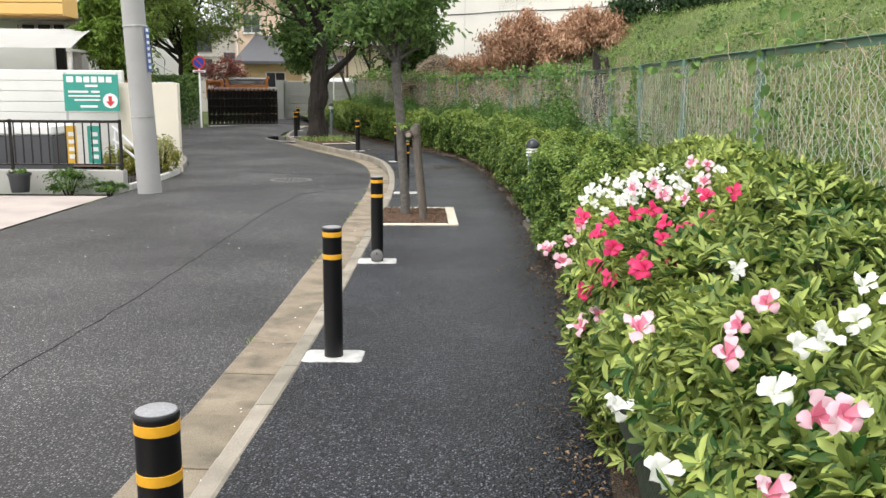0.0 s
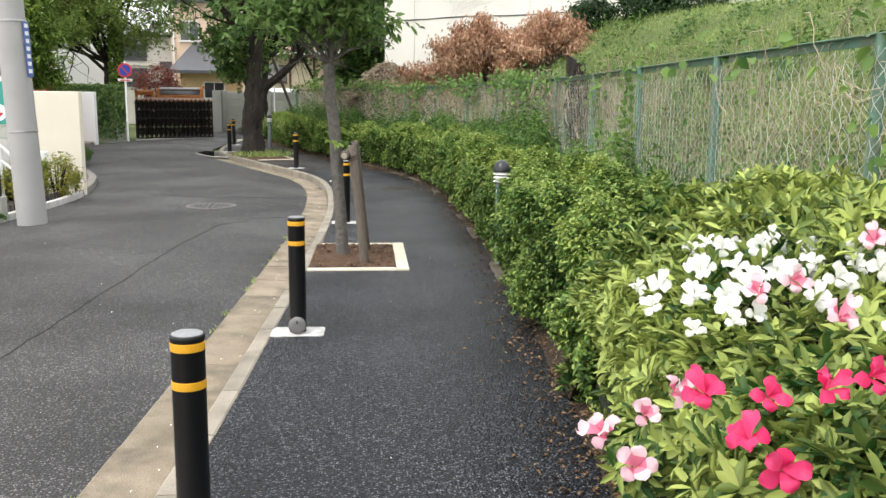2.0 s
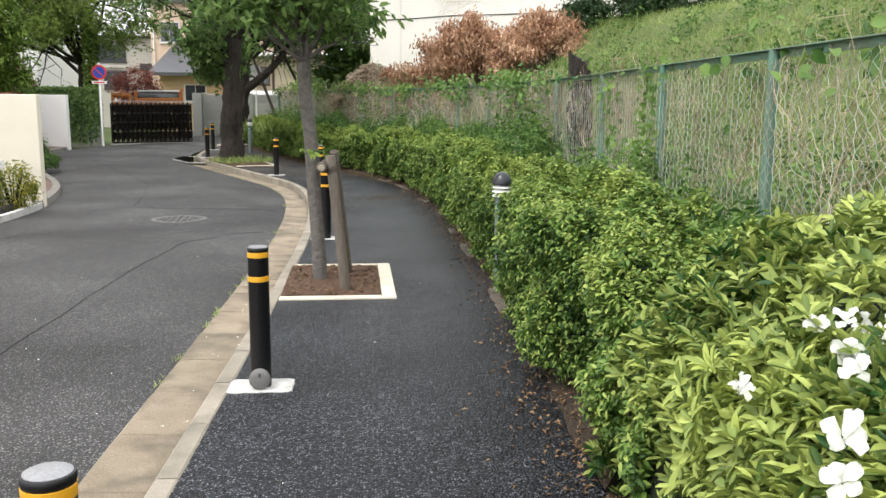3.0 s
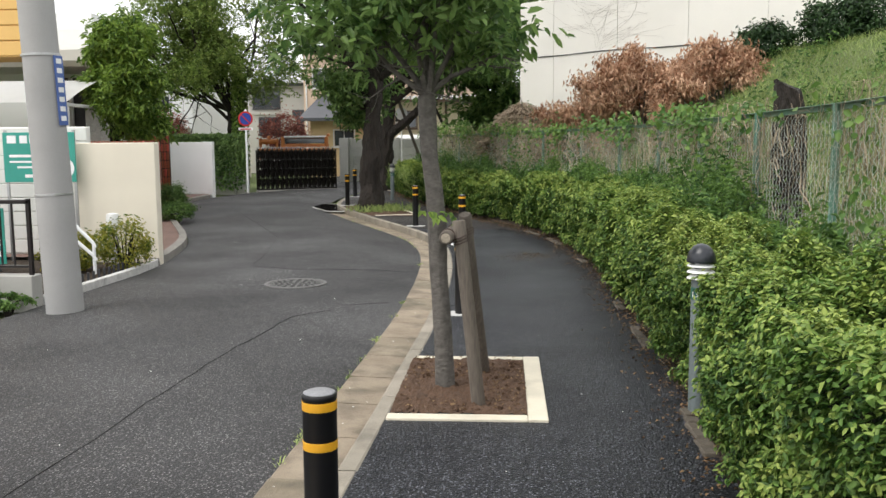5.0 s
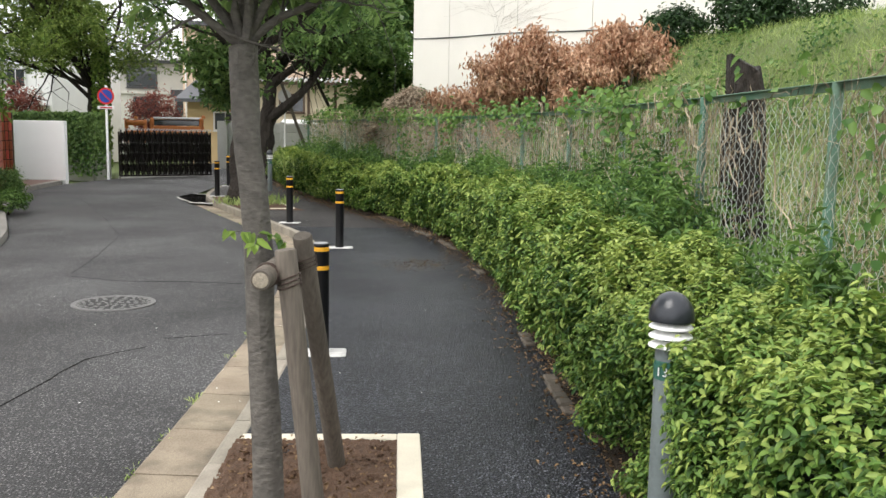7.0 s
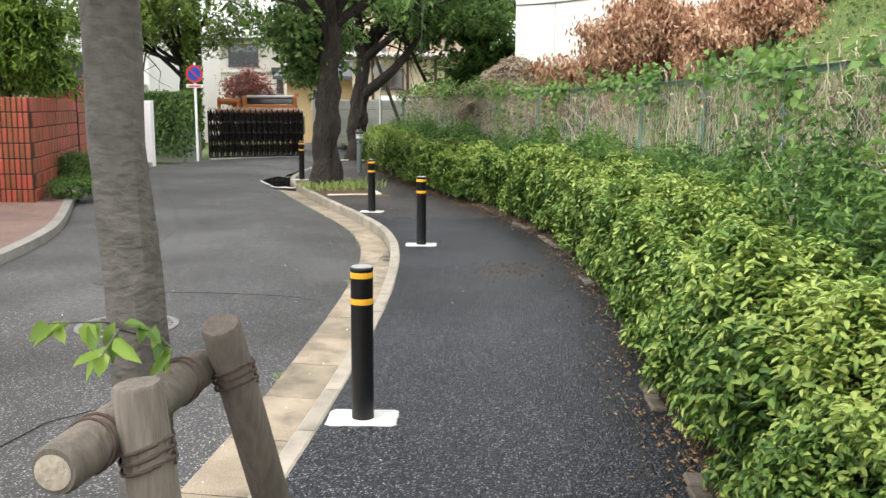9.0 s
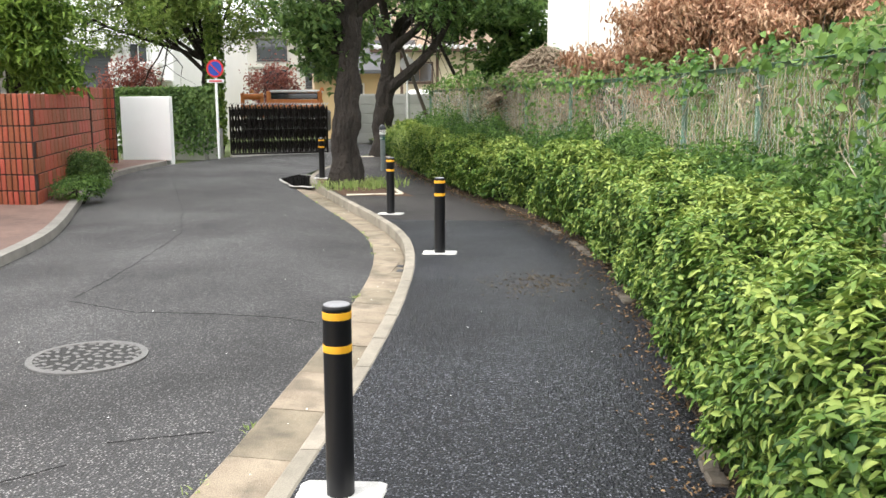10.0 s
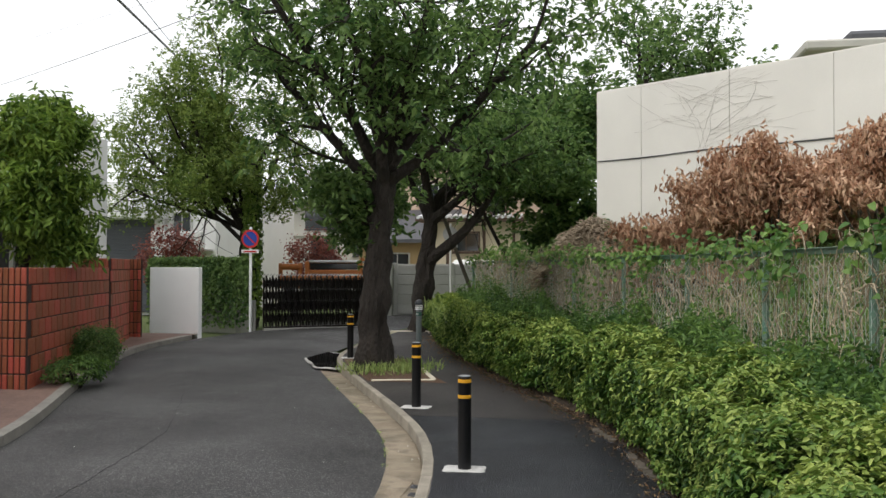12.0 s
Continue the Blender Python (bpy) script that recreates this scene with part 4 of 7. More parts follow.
WATER = material("still_water", (0.012, 0.012, 0.012), 0.03, scale=3, bump=0.0, spread=0.1, spec=0.6)
bm = bmesh.new()
ring = []
for k in range(40):
    a = 2 * math.pi * k / 40
    r = 1 + 0.28 * noise.noise(Vector((math.cos(a) * 1.8, math.sin(a) * 1.8, 2)))
    ring.append(bm.verts.new(Matrix.Rotation(radians(20), 3, "Z") @ Vector((0.34 * r * math.cos(a), 1.35 * r * math.sin(a), 0))))
bm.faces.new(ring)
pud = setting(part("puddle", bm, WATER), "shallow dark puddle in the gutter reflecting the trees", "puddle")
# pale ring added as the sky's sheen on the wet gutter edges
rim = bmesh.new()
rows = [[rim.verts.new((v.co.x * (s + 2.5 * (s - 0.98) * noise.noise(v.co * 5)), v.co.y * (0.5 + 0.5 * s + (s - 0.98) * noise.noise(v.co * 4)), h)) for v in pud.data.vertices] for s, h in ((0.98, -0.003), (1.08, 0.003), (1.14, -0.012))]
for q, t in zip(rows, rows[1:]):
    for j in range(40):
        rim.faces.new((q[j], q[(j + 1) % 40], t[(j + 1) % 40], t[j]))
part("silt_rim", rim, CONCRETE, pud, "pale rim for the sky's reflection round the water")
pud.matrix_world = pose(-4.02, 25.9, float(lift(25.9)) - 0.07)
part_drain = thing("drain_inlet", (0, 0, 0), "small dark drain openings in the gutter by the kerb", "drain")
for y in (17.5, 17.75):
    k = float(kerb_x(y))
    part("opening", boxed(k - 0.18, k - 0.12, y - 0.05, y + 0.05, -0.11, float(-gutter_drop(y)) + 0.008, bevel=0.004), FRAME_DARK, part_drain)
part("lid", boxed(float(kerb_x(17.6)) - 0.36, float(kerb_x(17.6)) - 0.2, 17.35, 17.85, -0.1, float(-gutter_drop(17.6)) + 0.012, bevel=0.006), GUTTER, part_drain)

# lock cover on one bollard
lock = thing("lock_cover", (-0.35, 7.475, 0), "round grey steel lock cover at the foot of a bollard", "cover")
part("disc", lathe(bmesh.new(), [(0.052, 0.0), (0.055, 0.004), (0.055, 0.012), (0.05, 0.016), (0.02, 0.018)], 24), IRON, lock, smooth=True)
part("keyhole", boxed(-0.006, 0.006, 0.01, 0.03, 0.015, 0.02), FRAME_DARK, lock)
lock.matrix_world = pose(-0.35, 7.478, 0.06, 82, 0, 0)


# ---- walls, left side ----
def wall_run(name, a, b, z0, z1, thick, mat, label, category="wall"):
    a, b = Vector(a), Vector(b)
    d = b - a
    turn = Matrix.Translation((a.x, a.y, 0)) @ Matrix.Rotation(math.atan2(d.y, d.x), 4, "Z")
    ob = part(name, boxed(0, d.length, 0, thick, z0, z1, bevel=0.008), mat)
    ob.matrix_world = turn
    return setting(ob, label, category)


wall_run("wall_cream", (-5.36, 16.08), (-4.29, 16.04), -0.1, 1.54, 0.14, CREAM_WALL, "smooth cream rendered garden wall")
wall_run("wall_white", (-9.4, 29.6), (-7.9, 28.95), -0.05, 1.6, 0.1, WHITE_WALL, "plain white garden wall beside the brick wall")

BRICK_MESHES = {}


def brick_face(name, a, b, z0, z1, thick, label, stack):
    """A wall faced with tiles: stack 'soldier' stands narrow tiles upright, 'square' lays wide ones."""
    core = wall_run(name, a, b, z0, z1 - 0.012, thick, BRICK_JOINT, label)
    a, b = Vector(a), Vector(b)
    length = (b - a).length
    w, h = (0.086, 0.235) if stack == "soldier" else (0.29, 0.235)
    cols, rows = max(1, round(length / w)), max(1, round((z1 - max(0, z0)) / h))
    w, h = length / cols, (z1 - max(0, z0)) / rows
    key = (round(w, 4), round(h, 4))
    if key not in BRICK_MESHES:
        bm = boxed(0.009, w - 0.009, -0.02, 0.004, 0.009, h - 0.009, bevel=0.007)
        me = bpy.data.meshes.new("brick")
        bm.to_mesh(me)
        bm.free()
        me.materials.append(BRICK)
        BRICK_MESHES[key] = me
    for r in range(rows):
        for c in range(cols):
            ob = new("brick", BRICK_MESHES[key])
            ob.parent = core
            shift = w * 0.5 * (r % 2) if stack == "square" and c < cols - 1 else 0
            ob.matrix_basis = pose(c * w + shift, random.uniform(-0.002, 0.002), max(0, z0) + r * h)
    return core


brick_face("wall_brick_pier", (-7.75, 21.2), (-6.55, 21.2), -0.1, 1.6, 0.05, "red brick-tiled pier of the garden wall", "soldier")
brick_face("wall_brick_run", (-6.553, 21.215), (-8.05, 25.6), -0.1, 1.6, 0.06, "red brick-tiled garden wall", "square")
brick_face("wall_brick_return", (-8.95, 25.9), (-8.06, 25.64), -0.1, 1.77, 0.06, "red brick-tiled garden wall", "soldier")
brick_face("wall_brick_back", (-8.06, 25.66), (-8.95, 27.9), -0.1, 1.77, 0.06, "taller red brick-tiled garden wall", "square")
brick_face("wall_brick_end", (-9.55, 28.1), (-8.78, 28.1), -0.05, 1.78, 0.05, "red brick-tiled gate pier", "soldier")
intercom = thing("intercom", (-8.48, 26.6, 1.35), "small dark intercom box on the brick wall", "intercom", turn=-68)
part("case", boxed(-0.06, 0.06, -0.04, 0.02, -0.09, 0.09, bevel=0.008), FRAME_DARK, intercom)
part("button", boxed(-0.015, 0.015, -0.048, -0.038, -0.05, -0.02, bevel=0.004), STEEL, intercom)

# low bricks paving and kerb on the far side of the road
PAVER = material("reddish_paver", (0.19, 0.115, 0.09), 0.9, dark=(0.1, 0.065, 0.055), scale=9, fine=40, bump=0.6, spread=0.45, stain=0.5, stain_scale=1.5)
ys = np.arange(16.2, 29.1, 0.3)
setting(strip("side_pavement", [lambda y: left_x(y) - 3.5, lambda y: left_x(y) - 0.12], ys, [lambda y: lift(y) + 0.03] * 2, PAVER), "worn reddish paving in front of the brick wall", "pavement")
SIDE_KERB = material("weathered_kerb", (0.24, 0.225, 0.2), 0.9, scale=6, fine=100, bump=0.4, spread=0.3, stain=0.4, stain_scale=2)
side_kerb = setting(new("side_kerb"), "grey concrete kerb across the road", "kerb")
y = 16.0
while y < 28.6:
    vs = []
    for yy in (y + 0.004, y + 0.596):
        k, z = float(left_x(yy)), float(lift(yy))
        vs += [(k - 0.13, yy, z - 0.2), (k - 0.13, yy, z + 0.045), (k, yy, z + 0.04), (k + 0.02, yy, z - 0.2)]
    mesh_object("kerb_stone", vs, [[0, 1, 5, 4], [1, 2, 6, 5], [2, 3, 7, 6], [0, 3, 2, 1], [4, 5, 6, 7]], SIDE_KERB, side_kerb)
    y += 0.6
FORECOURT = material("forecourt_concrete", (0.43, 0.37, 0.335), 0.85, scale=2, fine=110, bump=0.2, spread=0.15, stain=0.3, stain_scale=1.5)
setting(strip("forecourt", [-14.0, lambda y: left_x(y) - 0.0], np.arange(-4, 12.71, 0.4), [-0.035, -0.04], FORECOURT), "pale concrete forecourt beside the road", "forecourt")
setting(strip("bed_soil", [-14.0, lambda y: left_x(y) - 0.05], np.arange(13.1, 16.3, 0.4), [-0.02, -0.02], LITTER), "dark planting bed soil in front of the walls", "ground")
edge = setting(new("bed_edging"), "white painted edging of the planting bed", "edging")
for y in np.arange(13.2, 15.9, 0.6):
    a, b = (float(left_x(y)), y), (float(left_x(y + 0.59)), y + 0.59)
    d = Vector((b[0] - a[0], b[1] - a[1]))
    part("edge_stone", boxed(0, d.length, 0, 0.08, -0.15, 0.03, bevel=0.006, turn=Matrix.Translation((*a, 0)) @ Matrix.Rotation(math.atan2(d.y, d.x), 4, "Z")), WHITE_MORTAR, edge)

# utility pole
pole = thing("utility_pole", (-3.89, 12.74, 0), "tall grey concrete utility pole beside the road", "pole")
part("shaft", tube(bmesh.new(), [(0, 0, -0.3), (0, 0, 3), (0, 0, 9.5)], [0.168, 0.155, 0.12], 28), POLE, pole, smooth=True)
for z in (1.05, 2.3):
    part("band", lathe(bmesh.new(), [(0.166, z), (0.169, z + 0.002), (0.169, z + 0.02), (0.166, z + 0.022)], 24), STEEL, pole, "thin steel band")
PLATE_BLUE = material("blue_plate", (0.06, 0.12, 0.35), 0.5, scale=6, bump=0.02, spread=0.15)
plate = part("number_plate", boxed(-0.06, 0.06, -0.004, 0.004, 1.68, 2.3, bevel=0.002), PLATE_BLUE, pole, "narrow blue plate with white marks")
plate.matrix_basis = pose(0.166, -0.02, 0, 0, 0, 80)
for z in np.arange(1.72, 2.26, 0.085):
    m = part("mark", boxed(-0.035, 0.035, -0.006, -0.0035, z, z + 0.045), HOUSE_WHITE, plate)

pole.matrix_world = pose(-3.87, 12.74, 0, 0, -2.2, 0)

# railing on a low wall, sign, pots
low = wall_run("wall_low", (-10, 13.12), (-4.32, 13.0), -0.1, 0.26, 0.18, CONCRETE, "low grey concrete wall under the railing")
rail = thing("railing", (0, 0, 0), "black metal railing on a low concrete wall", "railing")
part("top_rail", boxed(-10, -4.34, 13.06, 13.1, 0.95, 0.99, bevel=0.006), GATE_BLACK, rail)
part("bottom_rail", boxed(-10, -4.34, 13.065, 13.095, 0.33, 0.355, bevel=0.004), GATE_BLACK, rail)
for x in np.arange(-9.9, -4.4, 0.125):
    part("bar", boxed(x - 0.008, x + 0.008, 13.072, 13.088, 0.35, 0.955), GATE_BLACK, rail)
for x in (-9.0, -7.5, -5.95, -4.36):
    part("post", boxed(x - 0.02, x + 0.02, 13.06, 13.1, 0.25, 1.0, bevel=0.004), GATE_BLACK, rail)
SIGN_GREEN = material("green_sign_paint", (0.03, 0.3, 0.235), 0.45, scale=4, bump=0.02, spread=0.12)
SIGN_WHITE = material("white_sign_paint", (0.8, 0.8, 0.8), 0.5, scale=4, bump=0.02, spread=0.05)
SIGN_RED = material("red_sign_paint", (0.6, 0.03, 0.03), 0.45, scale=4, bump=0.02, spread=0.08)
SIGN_BLUE = material("blue_sign_paint", (0.02, 0.06, 0.35), 0.4, scale=4, bump=0.02, spread=0.08)
board = thing("sign_board", (-5.78, 15.95, 1.36), "green hanging banner with white lettering and a red arrow", "sign")
part("panel", boxed(-0.48, 0.48, -0.008, 0.008, -0.32, 0.32, bevel=0.003), SIGN_GREEN, board)
for x0, x1, z0, z1 in ((-0.42, -0.3, 0.18, 0.28), (-0.25, -0.15, 0.18, 0.28), (-0.12, -0.02, 0.18, 0.28), (0.01, 0.11, 0.18, 0.28), (0.14, 0.24, 0.18, 0.28), (0.27, 0.37, 0.18, 0.28), (-0.1, 0.12, 0.1, 0.14),
                       (-0.4, -0.05, 0.0, 0.035), (0.0, 0.15, 0.0, 0.035), (-0.4, 0.15, -0.07, -0.045), (-0.3, 0.15, -0.14, -0.115), (-0.2, 0.1, -0.26, -0.22)):
    part("lettering", boxed(x0, x1, -0.011, -0.007, z0, z1), SIGN_WHITE, board)
bm = bmesh.new()
bmesh.ops.create_circle(bm, cap_ends=True, radius=0.13, segments=28, matrix=pose(0.33, -0.0105, -0.14, 90))
part("disc", bm, SIGN_WHITE, board)
bm = boxed(0.3, 0.36, -0.014, -0.012, -0.16, -0.06)
vs = [bm.verts.new(p) for p in ((0.25, -0.013, -0.15), (0.41, -0.013, -0.15), (0.33, -0.013, -0.24))]
bm.faces.new(vs)
part("arrow", bm, SIGN_RED, board)
part("strut", boxed(-0.47, -0.44, 0.01, 0.04, -1.36, 0.35), STEEL, board)
part("strut", boxed(0.44, 0.47, 0.01, 0.04, -1.36, 0.35), STEEL, board)
for x, mat, w in ((-5.32, material("yellow_banner", (0.7, 0.42, 0.05), 0.6, scale=5, bump=0.02, spread=0.15), 0.16), (-4.98, SIGN_GREEN, 0.2)):
    nb = thing("banner", (x + 0.2, 13.2, 0.62), "narrow coloured banner tied behind the railing", "banner")
    part("panel", boxed(-w / 2, w / 2, -0.006, 0.006, -0.27, 0.28, bevel=0.002), mat, nb)
    for z in (0.16, 0.05, -0.06, -0.17):
        part("lettering", boxed(-w * 0.25, w * 0.25, -0.009, -0.005, z - 0.03, z + 0.03), SIGN_WHITE, nb)
pot = thing("plant_pot", (-5.72, 12.75, -0.03), "black plastic plant pot with a small succulent", "plant pot")
part("pot", lathe(bmesh.new(), [(0.12, 0), (0.15, 0.24), (0.165, 0.24), (0.165, 0.28), (0.15, 0.28), (0.14, 0.24)], 20), FRAME_DARK, pot, smooth=True)
k = 40
at_ = np.stack([rng.normal(0, 0.05, k), rng.normal(0, 0.05, k), np.full(k, 0.26)], -1)
tagged(leaf_mesh("leaves", at_, rng.normal(size=at_.shape), 0.1, 0.025, WEED, rng, pot, along=rng.normal(size=at_.shape) * 0.5 + np.array([0, 0, 1.0])), kind="stuff")
shrub("flowering_shrub", (-5.05, 12.8, -0.03), (0.38, 0.16, 0.32), "low green plant with reddish flowers at the wall's foot", WEED, rng, 900, 0.06, 0.015)
shrub("low_plant", (-4.5, 12.85, -0.03), (0.25, 0.14, 0.14), "low dark green plant at the wall's foot", WEED, rng, 350, 0.07, 0.02)
NANDINA = leafy("yellow_green_leaves", (0.1, 0.16, 0.02), (0.4, 0.36, 0.05), glow=0.3)
shrub("nandina_shrub", (-4.45, 15.35, 0), (0.32, 0.3, 0.62), "yellow-green nandina shrub in the planting bed", NANDINA, rng, 2000, 0.055, 0.018)
shrub("nandina_shrub", (-5.05, 15.2, 0), (0.34, 0.3, 0.5), "yellow-green nandina shrub beside the railing", NANDINA, rng, 1800, 0.06, 0.02)
shrub("garden_shrub", (-7.05, 23.6, 0.03), (0.3, 0.5, 0.62), "rounded dark green shrub against the brick wall", TREE_DARK, rng, 5200, 0.05, 0.025)
shrub("garden_shrub", (-6.3, 21.9, 0.03), (0.35, 0.5, 0.35), "low light green weeds at the brick wall's foot", WEED, rng, 1500, 0.07, 0.02)
gl = thing("garden_light", (-4.78, 15.8, 0), "short white garden light in the planting bed", "lamp")
part("post", lathe(bmesh.new(), [(0.05, -0.05), (0.05, 0.5), (0.055, 0.5)], 16), WHITE_MORTAR, gl)
part("cap", lathe(bmesh.new(), [(0.075, 0.5), (0.08, 0.6), (0.07, 0.64), (0.02, 0.65)], 16), HOUSE_WHITE, gl, smooth=True)
hand = thing("handrail", (0, 0, 0), "white sloping metal handrail in the planting bed", "handrail")
for q in (0.0, 0.22):
    part("rail", tube(bmesh.new(), [(-5.13, 15.0, 0.82 - q), (-4.67, 15.0, 0.36 - q * 0.7), (-4.64, 15.0, 0.3 - q * 0.7)], [0.022, 0.022, 0.022], 10), SIGN_WHITE, hand, smooth=True)
for x, z in ((-5.08, 0.78), (-4.66, 0.34)):
    part("post", tube(bmesh.new(), [(x, 15.0, -0.06), (x, 15.0, z)], [0.02, 0.02], 10), SIGN_WHITE, hand, smooth=True)
fe = thing("picket_edging", (0, 0, 0), "low black picket edging along the planting bed", "edging")
for y in np.arange(13.5, 15.7, 0.12):
    x = float(left_x(y)) - 0.16
    part("picket", boxed(x - 0.012, x + 0.012, y - 0.012, y + 0.012, -0.05, 0.1, bevel=0.004), FRAME_DARK, fe)


# ---- road sign ----
sign = thing("road_sign", (-7.45, 30.75, 0.12), "round red and blue no-parking sign on a white post", "road sign")
part("post", lathe(bmesh.new(), [(0.032, -0.1), (0.032, 2.42), (0.02, 2.44)], 14), SIGN_WHITE, sign, smooth=True)
def disc(r, y, mat, name):
    bm = bmesh.new()
    lathe(bm, [(r, 0), (r, 0.006)], 36)
    bmesh.ops.transform(bm, matrix=pose(0, y, 2.16, 90), verts=bm.verts)
    return part(name, bm, mat, sign)
disc(0.22, -0.035, SIGN_RED, "red_ring")
disc(0.17, -0.0385, SIGN_BLUE, "blue_face")
part("slash", boxed(-0.17, 0.17, -0.0485, -0.0455, -0.015, 0.015, turn=pose(0, 0, 2.16, 0, 45, 0)), SIGN_RED, sign)
part("sub_plate", boxed(-0.22, 0.22, -0.042, -0.036, 1.82, 1.9, bevel=0.003), SIGN_WHITE, sign)
part("lettering", boxed(-0.16, 0.16, -0.045, -0.041, 1.84, 1.875), SIGN_RED, sign)
# ---- folding gate ----
A, B = Vector((-7.3, 31.2, 0)), Vector((-5.15, 32.6, 0))
gate_len = (B - A).length
gate = thing("folding_gate", (A.x, A.y, 0.12), "closed black accordion gate of crossed metal bars", "gate", turn=math.degrees(math.atan2(B.y - A.y, B.x - A.x)))
count = 34
for k in range(count + 1):
    x = gate_len * k / count
    part("upright", boxed(x - 0.021, x + 0.021, -0.04 + 0.06 * (k % 2), 0.0 + 0.06 * (k % 2), 0.05, 1.24 + 0.05 * (k % 2), bevel=0.004), GATE_BLACK, gate)
    part("tip", tube(bmesh.new(), [(x, -0.02, 1.27), (x + 0.02, -0.02, 1.31), (x + 0.055, -0.02, 1.325)], [0.014, 0.012, 0.008], 6), STEEL, gate, "shiny curved tip")
for k in range(count):
    x, w = gate_len * k / count, gate_len / count
    for z in (0.12, 0.4, 0.68, 0.96):
        for za, zb in ((z, z + 0.26), (z + 0.26, z)):
            part("cross_bar", tube(bmesh.new(), [(x, -0.05 + 0.08 * ((k + (za > zb)) % 2), za), (x + w, 0.03 - 0.08 * ((k + (za > zb)) % 2), zb)], [0.02, 0.02], 4), GATE_BLACK, gate)
part("bottom_rail", boxed(0, gate_len, -0.07, 0.02, 0.02, 0.06, bevel=0.005), GATE_BLACK, gate)
setting(part("gate_sill", boxed(0, gate_len, -0.12, 0.1, -0.15, 0.016, turn=gate.matrix_world), CONCRETE), "concrete threshold under the folding gate", "sill")

# ---- parked machine behind the gate ----
truck = thing("construction_vehicle", (-6.75, 34.5, 0.12), "orange construction vehicle parked behind the gate", "vehicle", turn=8)
part("body", boxed(-1.25, 1.0, 0.15, 2.4, 0.45, 1.1, bevel=0.06), FRAME_DARK, truck)
part("bumper", boxed(-1.3, 1.05, -0.12, 0.1, 0.4, 0.66, bevel=0.03), GATE_BLACK, truck)
part("frame_beam", boxed(-1.35, 1.05, -0.06, 0.1, 1.12, 1.26, bevel=0.02), ORANGE, truck, "orange cross beam")
part("frame_beam", boxed(-0.62, 1.0, -0.02, 0.12, 1.3, 1.42, bevel=0.02), ORANGE, truck, "orange cross beam")
part("windscreen", boxed(-0.5, 0.86, 0.06, 0.11, 1.43, 1.6, bevel=0.02), WINDOW_GLASS, truck)
part("cab_roof", boxed(-0.52, 0.88, 0.0, 1.3, 1.6, 1.69, bevel=0.03), STEEL, truck, "dull grey cab roof")
for x in (-0.55, 0.92):
    part("cab_post", boxed(x - 0.06, x + 0.06, -0.04, 0.12, 1.2, 1.66, bevel=0.03), ORANGE, truck)
for x in (-1.3, -0.75):
    part("upright", boxed(x - 0.05, x + 0.05, -0.02, 0.1, 0.9, 1.6, bevel=0.02), ORANGE, truck)
part("hose_reel", tube(bmesh.new(), [(-1.3, 0.05, 1.5), (-0.7, 0.05, 1.5)], [0.085, 0.085], 14), ORANGE, truck, "orange roller", smooth=True)
for x in (-1.02, 0.98):
    w = part("wheel", lathe(bmesh.new(), [(0.3, -0.1), (0.38, -0.08), (0.38, 0.08), (0.3, 0.1)], 20), FRAME_DARK, truck, smooth=True)
    w.matrix_basis = pose(x * 0.9, 0.4, 0.38, 0, 90, 0)
    part("headlight", boxed(x * 0.75 - 0.12, x * 0.75 + 0.12, -0.16, -0.1, 0.78, 0.9, bevel=0.02), HOUSE_WHITE, truck)
    part("beacon", lathe(bmesh.new(), [(0.06, 0), (0.06, 0.05), (0.045, 0.09), (0.01, 0.105)], 14, at=(x, 0.03, 1.6 if x < 0 else 1.66)), ORANGE, truck, "amber beacon", smooth=True)

# ---- ivy wall beside the gate ----
wall_run("wall_ivy", (-10.6, 31.9), (-8.0, 31.2), 0.0, 1.62, 0.15, CONCRETE, "concrete garden wall grown over with ivy")
wall_run("wall_gate_pier", (-7.95, 31.3), (-7.6, 31.35), 0.0, 0.8, 0.2, CONCRETE, "short grey concrete gate pier")
ivy = thing("ivy", (0, 0, 0), "dark green ivy hanging over the garden wall", "ivy")
k = 11000
u = rng.uniform(0, 1, k)
z = 1.85 - rng.exponential(0.45, k)
z = np.where(z < 0.15, rng.uniform(0.2, 1.8, k), z)
at_ = np.stack([-10.6 + 3.0 * u, 31.82 - 0.72 * u - rng.uniform(0.0, 0.14, k) + np.where(z > 1.66, rng.uniform(0, 0.3, k), 0), z], -1)
tagged(leaf_mesh("leaves", at_, rng.normal(size=at_.shape) * 0.5 + np.array([0, -0.9, 0.5]), 0.09, 0.08, TREE_DARK, rng, ivy, along=rng.normal(size=at_.shape) * 0.6 + np.array([0, 0, -1.0])), kind="stuff")
trunk_ivy = thing("trunk_ivy", (0, 0, 0), "ivy climbing a tree trunk beside the sign", "ivy")
k = 2600
part("stem", tube(bmesh.new(), [(-8.28, 32.9, 0.0), (-8.28, 32.9, 2.0), (-8.25, 32.95, 4.3)], [0.13, 0.11, 0.08], 12, wobble=0.2), BARK, trunk_ivy, smooth=True)
a, z = rng.uniform(0, 6.28, k), rng.uniform(0.3, 4.3, k)
wide = 0.16 + 0.1 * rng.uniform(size=k)
at_ = np.stack([-8.28 + wide * np.cos(a), 32.9 + wide * np.sin(a), z], -1)
tagged(leaf_mesh("leaves", at_, np.stack([np.cos(a), np.sin(a), np.full(k, 0.4)], -1) + rng.normal(size=at_.shape) * 0.4, 0.1, 0.09, TREE_MID, rng, trunk_ivy), kind="stuff")
